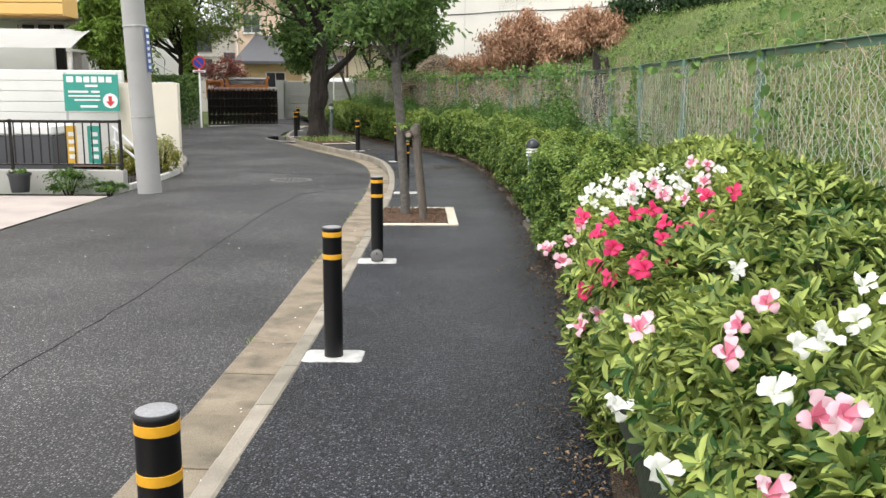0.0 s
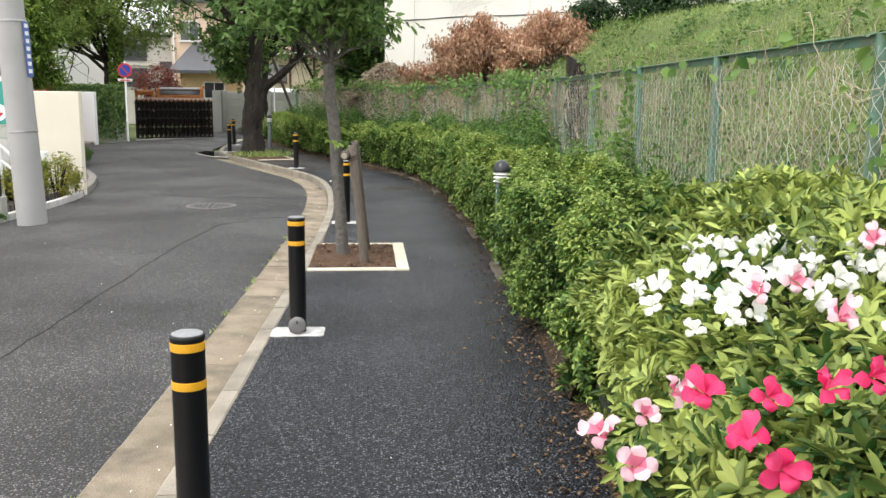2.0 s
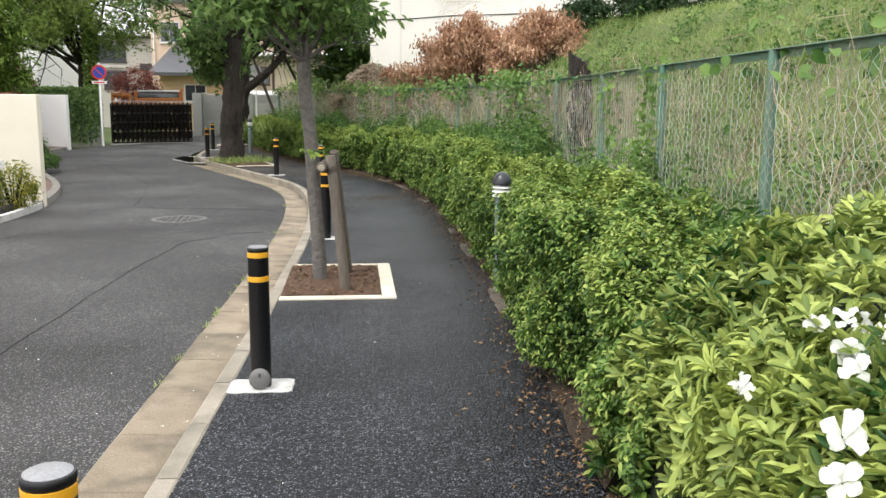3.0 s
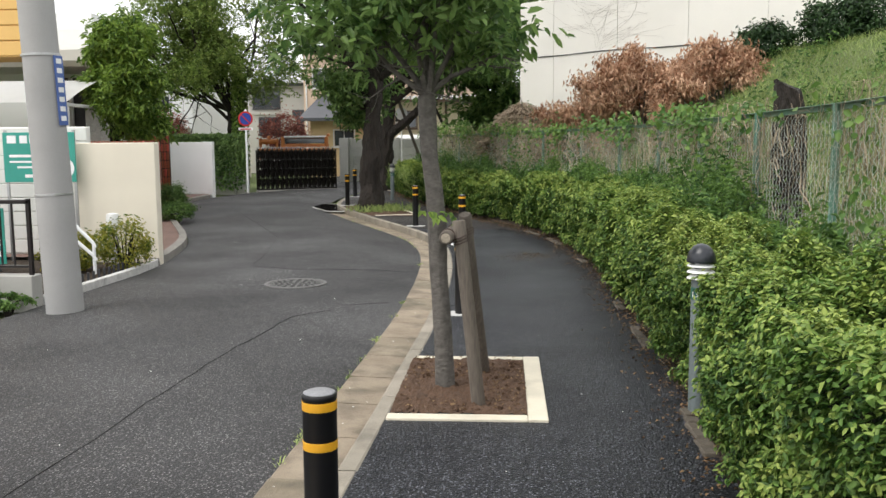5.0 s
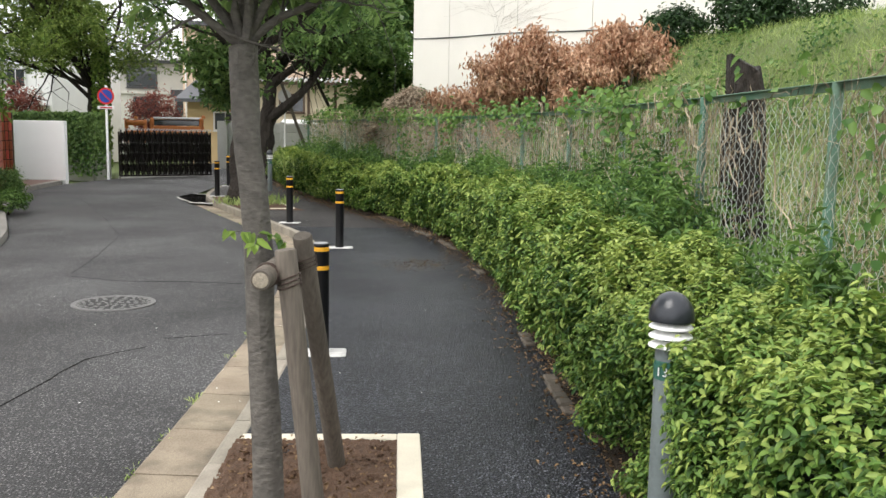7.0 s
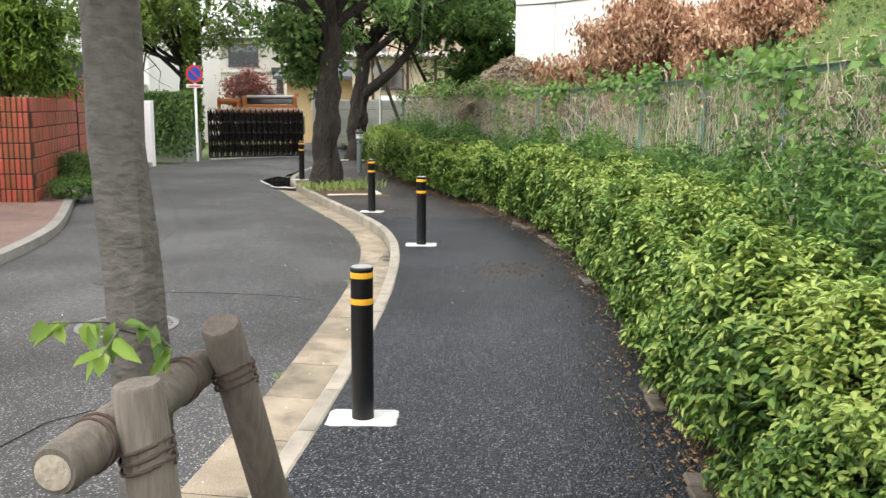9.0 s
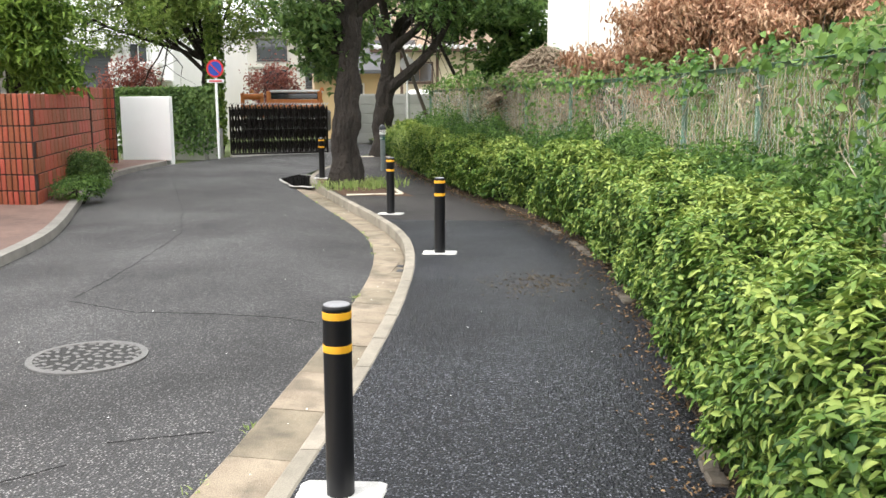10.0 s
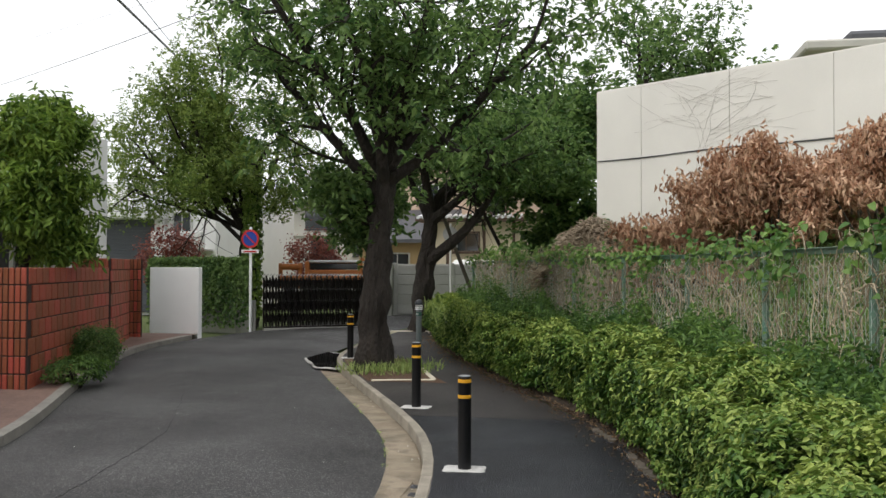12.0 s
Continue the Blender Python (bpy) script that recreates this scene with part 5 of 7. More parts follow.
shrub("red_shrub", (-7.75, 36.4, 0.9), (0.85, 0.5, 1.75), "red-leaved shrub behind the folding gate", RED_LEAF, rng, 3000, 0.1, 0.05)
shrub("red_shrub", (-11.9, 35.5, 0.9), (1.0, 0.6, 1.8), "dark red-leaved shrub behind the ivy wall", RED_LEAF, rng, 3600, 0.1, 0.05)

# ---- block wall ----
core = wall_run("wall_block", (-5.55, 37.8), (-2.0, 38.3), 0.1, 1.72, 0.12, CONCRETE, "grey panelled concrete block wall")
for r in range(5):
    for c in range(2):
        p = part("panel", boxed(0.02 + c * 1.75, 1.75 + c * 1.75, -0.03, 0.003, 0.15 + r * 0.31, 0.45 + r * 0.31, bevel=0.012), BLOCK, core)
for c in range(3):
    part("pillar", boxed(c * 1.755 - 0.07, c * 1.755 + 0.07, -0.06, 0.003, 0.1, 1.76, bevel=0.012), BLOCK, core)
wall_run("wall_pier", (-5.95, 37.5), (-5.62, 37.5), 0.1, 1.75, 0.3, BLOCK, "grey stone gate pier")
car = thing("car", (-3.4, 39.6, 0.15), "pale parked car behind the block wall", "car")
part("roof", boxed(-0.75, 0.75, 0, 1.8, 1.38, 1.72, bevel=0.16), HOUSE_WHITE, car, smooth=True)
part("window", boxed(-0.78, 0.78, -0.1, 1.9, 1.05, 1.4, bevel=0.08), WINDOW_GLASS, car, smooth=True)
part("body", boxed(-0.85, 0.85, -0.9, 2.6, 0.3, 1.06, bevel=0.12), HOUSE_WHITE, car, smooth=True)
for x in (-0.8, 0.8):
    for y in (-0.2, 1.9):
        w = part("wheel", lathe(bmesh.new(), [(0.22, -0.1), (0.3, -0.08), (0.3, 0.08), (0.22, 0.1)], 18), FRAME_DARK, car, smooth=True)
        w.matrix_basis = pose(x, y, 0.3 - 0.03, 0, 90, 0)
post = thing("white_post", (-3.19, 34.0, 0.1), "white sign post showing the grey backs of its plates", "sign post")
part("shaft", lathe(bmesh.new(), [(0.025, -0.05), (0.025, 2.66), (0.01, 2.68)], 10), SIGN_WHITE, post)
back = part("sign_back", lathe(bmesh.new(), [(0.19, 0.0), (0.2, 0.004), (0.2, 0.01), (0.02, 0.012)], 28), STEEL, post, "grey back of a round sign")
back.matrix_basis = pose(0, -0.03, 2.4, 90)
part("plate_back", boxed(-0.2, 0.2, -0.036, -0.03, 2.04, 2.14, bevel=0.003), STEEL, post, "grey back of a small plate")
prop = thing("prop_pole", (0, 0, 0), "leaning wooden prop against the cherry tree", "prop")
part("pole", tube(bmesh.new(), [(-2.1, 33.0, 0.0), (-3.1, 32.3, 2.9)], [0.05, 0.045], 10), STAKE_WOOD, prop, smooth=True)
prop = thing("prop_pole", (0, 0, 0), "dark wooden prop leaning under the cherry's bough", "prop")
part("pole", tube(bmesh.new(), [(-0.9, 33.8, 0.3), (-2.35, 32.6, 3.4)], [0.05, 0.045], 10), BARK, prop, smooth=True)


# ---- houses ----
def window(house, x0, x1, y, z0, z1, name="window", frame_mat=FRAME_PALE, bars=1):
    """A sliding window let into a wall that faces the road: frame, sashes and panes, sill."""
    w = part(name, box(box(box(box(bmesh.new(), x0 - 0.05, x1 + 0.05, y - 0.05, y + 0.02, z1, z1 + 0.05), x0 - 0.05, x1 + 0.05, y - 0.05, y + 0.02, z0 - 0.05, z0), x0 - 0.05, x0, y - 0.05, y + 0.02, z0, z1),
                           x1, x1 + 0.05, y - 0.05, y + 0.02, z0, z1), frame_mat, house)
    step = (x1 - x0) / (bars + 1)
    for k in range(bars + 1):
        part("pane", boxed(x0 + k * step + 0.015, x0 + (k + 1) * step - 0.015, y - 0.02, y - 0.004, z0 + 0.01, z1 - 0.01), WINDOW_GLASS, w)
        if k:
            part("mullion", boxed(x0 + k * step - 0.014, x0 + k * step + 0.014, y - 0.035, y + 0.0, z0, z1), frame_mat, w)
    part("sill", boxed(x0 - 0.08, x1 + 0.08, y - 0.1, y - 0.0, z0 - 0.09, z0 - 0.052), frame_mat, w)
    return w


WHITE_ROOF = material("pale_metal_roof", (0.75, 0.75, 0.76), 0.5, scale=3, bump=0.05, spread=0.05)
grey = thing("house", (0, 0, 0), "two-storey grey rendered house with a pale metal roof", "house")
part("wall", boxed(-14.6, -9.6, 52, 60, 0, 4.85), HOUSE_GREY, grey)
bm = bmesh.new()
vs = [bm.verts.new(p) for p in ((-14.9, 51.5, 4.8), (-9.4, 51.5, 4.8), (-9.4, 57, 7.0), (-14.9, 57, 7.0), (-14.9, 51.5, 4.92), (-9.4, 51.5, 4.92), (-9.4, 57, 7.12), (-14.9, 57, 7.12))]
for f in ((0, 1, 2, 3), (4, 5, 6, 7), (0, 1, 5, 4), (1, 2, 6, 5), (2, 3, 7, 6), (3, 0, 4, 7)):
    bm.faces.new([vs[j] for j in f])
roof = part("roof", bm, WHITE_ROOF, grey)
for x in np.arange(-14.85, -9.4, 0.24):
    part("rib", tube(bmesh.new(), [(x, 51.48, 4.9), (x, 57, 7.11)], [0.05, 0.05], 6), WHITE_ROOF, roof)
part("eave", boxed(-14.9, -9.4, 51.6, 51.98, 4.66, 4.76), FRAME_DARK, grey)
window(grey, -13.3, -11.9, 52, 3.5, 4.45, frame_mat=FRAME_DARK)
window(grey, -13.0, -11.9, 52, 2.1, 2.95, frame_mat=FRAME_DARK)
part("ledge", boxed(-14.6, -9.6, 51.9, 51.998, 3.14, 3.3), HOUSE_GREY, grey)
window(grey, -10.9, -10.1, 52, 2.2, 3.0, frame_mat=FRAME_DARK)
part("balcony", boxed(-11.0, -10.0, 51.2, 51.9, 3.0, 3.35, bevel=0.02), FRAME_DARK, grey)

peach = thing("house", (0, 0, 0), "peach rendered house with a slate-grey lower roof", "house")
part("wall", boxed(-10.1, -4.6, 50, 57, 0, 6.3), HOUSE_PEACH, peach)
part("lower_wall", boxed(-8.6, -4.6, 44.6, 49.9, 0, 2.7), HOUSE_OCHRE, peach)
bm = bmesh.new()
vs = [bm.verts.new(p) for p in ((-9.0, 44.0, 2.56), (-4.3, 44.0, 2.56), (-4.3, 50, 4.1), (-9.0, 50, 4.1), (-9.0, 44.0, 2.7), (-4.3, 44.0, 2.7), (-4.3, 50, 4.24), (-9.0, 50, 4.24))]
for f in ((0, 1, 2, 3), (4, 5, 6, 7), (0, 1, 5, 4), (1, 2, 6, 5), (2, 3, 7, 6), (3, 0, 4, 7)):
    bm.faces.new([vs[j] for j in f])
part("lower_roof", bm, ROOF_GREY, peach)
part("roof", boxed(-10.4, -4.3, 49.6, 57.4, 6.3, 6.5), ROOF_GREY, peach)
window(peach, -9.6, -8.7, 50, 4.4, 5.35)
window(peach, -7.3, -6.4, 50, 4.5, 5.35)
window(peach, -7.5, -6.6, 44.6, 1.45, 2.15)
part("pipe", tube(bmesh.new(), [(-9.95, 49.95, 0.3), (-9.95, 49.95, 6.2)], [0.04, 0.04], 8), HOUSE_WHITE, peach)

beige = thing("house", (0, 0, 0), "beige rendered house with dark timber bands", "house")
HOUSE_BEIGE = material("beige_render", (0.64, 0.55, 0.4), 0.85, scale=2, fine=80, bump=0.1, spread=0.06)
DARK_WOOD = material("dark_timber", (0.1, 0.06, 0.04), 0.7, scale=5, fine=60, bump=0.2, spread=0.3)
part("wall", boxed(-5.4, -1.0, 42, 48, 0, 3.3), HOUSE_BEIGE, beige)
part("upper_wall", boxed(-4.2, -1.0, 42.6, 48, 3.31, 4.9), HOUSE_PEACH, beige)
part("eave", boxed(-5.7, -0.7, 41.5, 42.5, 3.25, 3.36), DARK_WOOD, beige)
part("roof", boxed(-4.6, -0.6, 42.1, 48.4, 4.9, 5.05), ROOF_GREY, beige)
for x in np.arange(-5.6, -0.7, 0.2):
    part("eave_tile", tube(bmesh.new(), [(x, 41.46, 3.38), (x, 42.5, 3.52)], [0.06, 0.06], 6), WHITE_ROOF, beige)
for x in (-4.62, -3.3, -2.25):
    part("timber", boxed(x - 0.05, x + 0.05, 41.96, 41.998, 0.2, 3.25), DARK_WOOD, beige)
window(beige, -4.4, -3.5, 42, 2.2, 2.85, frame_mat=DARK_WOOD)
window(beige, -3.25, -2.6, 42.6, 3.6, 4.3, frame_mat=DARK_WOOD)
part("timber", boxed(-1.9, -1.8, 42.56, 42.598, 3.4, 4.9), DARK_WOOD, beige)

garage = thing("house", (0, 0, 0), "white rendered house with a dark grey garage shutter", "house")
part("wall", boxed(-24, -11.8, 38.4, 46, 0, 4.5), HOUSE_WHITE, garage)
part("fascia", boxed(-16.5, -13.5, 37.6, 38.39, 3.2, 3.75, bevel=0.03), HOUSE_WHITE, garage)
SHUTTER = material("grey_shutter", (0.07, 0.075, 0.09), 0.5, scale=4, bump=0.05, spread=0.1)
sh = part("shutter", boxed(-16.3, -13.85, 38.3, 38.397, 0.1, 3.2), SHUTTER, garage)
for z in np.arange(0.15, 3.2, 0.1):
    part("slat", boxed(-16.3, -13.85, 38.27, 38.298, z, z + 0.085, bevel=0.008), SHUTTER, sh)
part("post", boxed(-13.84, -13.6, 38.1, 38.39, 0, 3.2), HOUSE_WHITE, garage)
window(garage, -13.3, -12.7, 38.4, 2.6, 3.4)
for x in (-13.2, -12.2):
    ac = thing("air_conditioner", (x, 37.5, 2.2), "white outdoor air-conditioning unit on a wall bracket", "air conditioner", "outdoor units")
    part("case", boxed(-0.38, 0.38, -0.15, 0.15, 0, 0.56, bevel=0.03), HOUSE_WHITE, ac)
    part("grille", lathe(bmesh.new(), [(0.2, 0.0), (0.21, 0.015), (0.02, 0.015)], 20), FRAME_PALE, ac).matrix_basis = pose(-0.08, -0.15, 0.28, 90)
    part("bracket", boxed(-0.3, 0.3, -0.14, 0.92, -0.06, -0.002), STEEL, ac)

# house with a stone-clad porch behind the brick wall
porch = thing("house", (0, 0, 0), "white house with a deep canopy and a stone-clad pillar", "house")
STONE = material("rough_stone_cladding", (0.55, 0.53, 0.48), 0.9, scale=9, fine=30, bump=1.0, spread=0.4, bump_distance=0.04)
part("wall", boxed(-18, -10.0, 26.6, 28.8, 0, 4.4), HOUSE_WHITE, porch)
part("upper_wall", boxed(-19, -10.7, 28.0, 29.5, 4.4, 5.0), HOUSE_WHITE, porch)
part("canopy", boxed(-18, -9.15, 24.4, 26.59, 3.3, 3.78, bevel=0.12), PALE_CONCRETE, porch)
part("pillar", boxed(-9.95, -9.55, 25.8, 26.3, 0, 3.3, bevel=0.02), STONE, porch)
part("dark_door", boxed(-11.6, -10.3, 26.5, 26.598, 0.1, 3.2), FRAME_DARK, porch)
for x in (-11.5, -11.05, -10.6):
    part("door_post", boxed(x - 0.04, x + 0.04, 26.42, 26.5, 0.1, 3.2), FRAME_PALE, porch)
part("beam", boxed(-12.5, -9.5, 24.9, 25.1, 2.75, 2.92, bevel=0.02), DARK_WOOD, porch)

# house with carport at the near end
near = thing("house", (0, 0, 0), "house with yellow siding above a white carport", "house")
part("upper_wall", boxed(-14, -6.8, 17.55, 18.3, 2.8, 6.0), HOUSE_YELLOW, near)
for z in np.arange(2.82, 5.9, 0.22):
    part("siding_board", boxed(-14, -6.79, 17.52, 17.548, z, z + 0.2, bevel=0.006), HOUSE_YELLOW, near)
part("lower_wall", boxed(-14, -10.5, 17.6, 18.3, 0, 2.79), HOUSE_WHITE, near)
carport = thing("carport", (0, 0, 0), "white carport with a curved translucent roof", "carport")
bm = bmesh.new()
prev = None
for a in np.linspace(0, 1.35, 9):
    ring = [bm.verts.new((x, 21.5 + 1.5 * a, 2.35 + 0.55 * math.sin(a * 1.15))) for x in (-14, -8.2)]
    if prev:
        bm.faces.new((prev[0], prev[1], ring[1], ring[0]))
    prev = ring
bmesh.ops.solidify(bm, geom=bm.faces[:], thickness=0.03)
part("roof", bm, HOUSE_WHITE, carport)
for x in (-13, -10.8, -8.3):
    part("post", boxed(x - 0.05, x + 0.05, 21.6, 21.7, 0, 2.35, bevel=0.01), HOUSE_WHITE, carport)
    part("rafter", boxed(x - 0.03, x + 0.03, 21.5, 23.5, 2.27, 2.34, bevel=0.01), HOUSE_WHITE, carport)
wall_run("wall_garage", (-14, 24.0), (-9.6, 24.0), 0, 2.9, 0.1, HOUSE_WHITE, "white rendered garage wall under the carport")
SIDING = material("white_siding", (0.72, 0.71, 0.67), 0.7, scale=3, bump=0.05, spread=0.06)
sid = wall_run("wall_siding", (-13, 16.55), (-5.4, 16.5), -0.1, 1.76, 0.1, SIDING, "white boarded garden wall behind the railing")
for z in np.arange(0.05, 1.7, 0.19):
    part("board", boxed(0, 7.6, -0.02, 0.002, z, z + 0.178, bevel=0.006), SIDING, sid)
bench = thing("planter_box", (-7.4, 14.6, 0), "grey storage boxes behind the railing", "storage box")
part("box", boxed(-1.6, 1.6, -0.4, 0.4, 0, 0.7, bevel=0.02), ROOF_GREY, bench)
part("lid", boxed(-1.62, 1.62, -0.42, 0.42, 0.7, 0.86, bevel=0.03), HOUSE_WHITE, bench)

# ---- tall white wall on the bank ----
core = wall_run("wall_big", WALL_A, WALL_B, 0.5, 5.27, 0.4, CONCRETE, "tall off-white panelled building wall on the bank")
edges = [0.0, 1.07] + [1.07 + 1.9 * k for k in range(1, 9)]
for a, b in zip(edges, edges[1:]):
    for z0, z1 in ((1.2, 3.82), (3.832, 5.28)):
        part("panel", boxed(a + 0.005, b - 0.005, -0.02, 0.004, z0, z1, bevel=0.004), BIG_WALL, core)
part("side", boxed(-0.02, 0.004, 0.0, 8.0, 0.5, 5.28), BIG_WALL, core)
part("coping", boxed(0.0, 16.3, 0.01, 0.4, 5.272, 5.3), BIG_WALL, core)
DARK_STEM = material("creeper_stem", (0.34, 0.3, 0.26), 0.9, scale=9, bump=0.2, spread=0.4)
vines = thing("wall_creeper", (0, 0, 0), "thin bare creeper stems on the white wall", "creeper")
lines = []
d = (WALL_B - WALL_A).normalized()
for k in range(42):
    if k < 5:
        s, z, ang, step = 2.3 + 0.05 * k, 3.45, rng.normal(1.45, 0.12), 0.2
    elif k < 36:
        s, z, ang, step = rng.uniform(2.2, 2.7), rng.uniform(3.8, 5.0), rng.normal(0.3, 0.18) if k % 3 else rng.normal(2.9, 0.2), rng.uniform(0.1, 0.24)
    else:
        s, z, ang, step = rng.uniform(0.1, 3.8), rng.uniform(4.6, 5.1), rng.normal(-0.2, 0.2) if k % 2 else rng.normal(3.3, 0.2), rng.uniform(0.06, 0.13)
    pts = []
    for q in range(9):
        p = WALL_A + d * max(s, 0.06)
        pts.append((p.x + d.y * 0.028, p.y - d.x * 0.028, min(z, 5.24)))
        s, z = s + step * math.cos(ang), z + step * math.sin(ang)
        ang += rng.normal(0, 0.16)
    lines.append(pts)
tagged(wire_mesh("tangle", np.array(lines), rng.uniform(0.0008, 0.0024, len(lines)), DARK_STEM, vines), kind="stuff")
wire = thing("wall_cable", (0, 0, 0), "thin dark cable clipped along the tall white wall", "cable")
line = [(WALL_A.x + d.x * q + d.y * 0.03, WALL_A.y + d.y * q - d.x * 0.03, 3.83 - 0.02 * math.sin(q * 1.7)) for q in np.linspace(0.02, 15.5, 32)]
part("cable", tube(bmesh.new(), line, [0.011] * 32, 6), FRAME_DARK, wire)
roofbit = thing("house", (0, 0, 0), "beige roof edge beyond the white wall", "house")
part("wall", boxed(6.2, 14, 34.4, 40, 2.5, 7.0), HOUSE_BEIGE, roofbit)
part("roof", boxed(5.7, 14.5, 33.8, 40.5, 7.0, 7.25, bevel=0.05), HOUSE_GREY, roofbit)
part("gable", boxed(6.8, 14, 34.2, 40, 7.25, 7.55, bevel=0.1), ROOF_GREY, roofbit)

# ---- overhead wires ----
for (a, b, sag, r) in (((-7.0, 19.6, 6.9), (-19.95, 60, 10.25), 0.0, 0.035), ((-29, 50, 10.5), (-2.0, 26.5, 7.9), 0.1, 0.012), ((-6.5, 22.6, 6.2), (-19.5, 52.5, 11.7), 0.05, 0.012), ((-34, 56, 14.0), (-4, 32, 10.2), 0.1, 0.006)):
    w = thing("overhead_wire", (0, 0, 0), "thin black overhead cable between poles", "cable", "overhead wires")
    a, b = Vector(a), Vector(b)
    part("cable", tube(bmesh.new(), [a.lerp(b, t) - Vector((0, 0, sag * 4 * t * (1 - t))) for t in np.linspace(0, 1, 15)], [r] * 15, 5), FRAME_DARK, w)
# ---- azalea bush ----
rng = np.random.default_rng(21)
azalea = thing("azalea_bush", (0, 0, 0), "azalea bush with deep pink, pale pink and white blossoms", "bush")


def azalea_top(x, y):
    """The bush's height over its plan."""
    d = x - hedge_x(y)
    edge_near = smooth_step(-0.22, 0.2, d) ** 0.6
    lumps = np.array([0.1 * noise.noise(Vector((a * 2.6, b * 2.6, 5))) + 0.06 * noise.noise(Vector((a * 6, b * 6, 2))) for a, b in zip(np.ravel(x), np.ravel(y))]).reshape(np.shape(x))
    return (0.83 + (0.16 + 0.17 * smooth_step(2.2, 3.6, y)) * np.clip(d, 0, 0.6) / 0.6 + lumps - 0.12 * smooth_step(0.7, 1.5, d)) * edge_near * smooth_step(6.5, 5.7, y) + 0.0


# near-black sheet under the bush's skin, for the shade between its leaves
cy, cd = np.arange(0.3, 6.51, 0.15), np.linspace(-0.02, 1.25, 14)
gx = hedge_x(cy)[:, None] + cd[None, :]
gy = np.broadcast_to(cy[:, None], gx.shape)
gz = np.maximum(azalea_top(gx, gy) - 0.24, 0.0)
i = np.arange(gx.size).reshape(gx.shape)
quick_mesh("inner_twigs", np.stack([gx + 0.06, gy, gz], -1).reshape(-1, 3), np.stack([i[:-1, :-1], i[:-1, 1:], i[1:, 1:], i[1:, :-1]], -1).reshape(-1, 4), SHADE_CORE, azalea)


def azalea_spots(n, rng, y0=-1.5, y1=6.3):
    """Twig tips over the bush's front and top, with their ways."""
    y = rng.uniform(y0, y1, n)
    d = np.where(rng.uniform(size=n) < 0.45, rng.uniform(-0.15, 0.2, n), rng.uniform(0.0, 1.25, n))
    x = hedge_x(y) + d
    z = azalea_top(x, y)
    low = d < 0.02
    z = np.where(low, rng.uniform(0.05, 0.85, n) * smooth_step(6.5, 5.6, y), z)
    x = np.where(low, hedge_x(y) + 0.01 - 0.13 * smooth_step(5.4, 4.0, y) + 0.2 * smooth_step(3.7, 2.6, y) * smooth_step(0.8, 0.3, z) + 0.1 * rng.uniform(size=n) + 0.1 * np.abs(z - 0.6) + 0.09 * np.array([noise.noise(Vector((a * 2.5, b * 3, 9))) for a, b in zip(y, z)]), x)
    way = np.stack([np.where(low, -1.0, -0.25 + 0.2 * d), rng.normal(0, 0.25, n), np.where(low, 0.55, 1.0)], -1)
    way /= np.linalg.norm(way, axis=1, keepdims=True)
    p = np.stack([x, y, z], -1) - way * rng.exponential(0.07, n)[:, None]
    return p, way


def whorls(p, way, rng, per, length, width, name, mat, parent):
    """Rosettes of narrow leaves spreading round each tip: four corners a leaf side, pointed ends."""
    d = way + rng.normal(size=p.shape) * 0.5
    d, u, v = frames_of(d, rng)
    k = len(p)
    ang = (np.arange(per)[None, :] * (2 * math.pi / per) + rng.uniform(0, 6.28, (k, 1)) + rng.normal(0, 0.2, (k, per)))
    out = u[:, None] * np.cos(ang)[..., None] + v[:, None] * np.sin(ang)[..., None]
    rise = rng.uniform(0.15, 0.8, (k, per))[..., None]
    al = (out + d[:, None] * rise).reshape(-1, 3)
    up = (d[:, None] - out * rise * 0.8).reshape(-1, 3)
    al /= np.linalg.norm(al, axis=1, keepdims=True)
    at = (p[:, None] + d[:, None] * rng.uniform(-0.015, 0.012, (k, per))[..., None]).reshape(-1, 3)
    n = up / np.linalg.norm(up, axis=1, keepdims=True)
    sd = np.cross(n, al)
    m = len(at)
    ln, wd = (length * rng.uniform(0.65, 1.2, m))[:, None], (width * rng.uniform(0.8, 1.2, m))[:, None]
    vv = np.empty((m, 6, 3))
    vv[:, 0] = at
    vv[:, 1] = at + al * ln * 0.42 + sd * wd * 0.45 + n * wd * 0.15
    vv[:, 2] = at + al * ln * 0.75 + sd * wd * 0.38 + n * wd * 0.08
    vv[:, 3] = at + al * ln - n * ln * 0.12
    vv[:, 4] = at + al * ln * 0.75 - sd * wd * 0.38 + n * wd * 0.08
    vv[:, 5] = at + al * ln * 0.42 - sd * wd * 0.45 + n * wd * 0.15
    i = np.arange(m)[:, None] * 6
    f = np.concatenate([i + np.array([[0, 1, 2]]), i + np.array([[0, 2, 3]]), i + np.array([[0, 3, 4]]), i + np.array([[0, 4, 5]])], 1).reshape(-1, 3)
    return quick_mesh(name, vv.reshape(-1, 3), f, mat, parent)


p, w = azalea_spots(7600, rng, 0.3)
tagged(whorls(p, w, rng, 8, 0.064, 0.0195, "leaves", AZALEA, azalea), "narrow fresh green leaves in rosettes", kind="stuff")
tagged(azalea, kind="stuff")


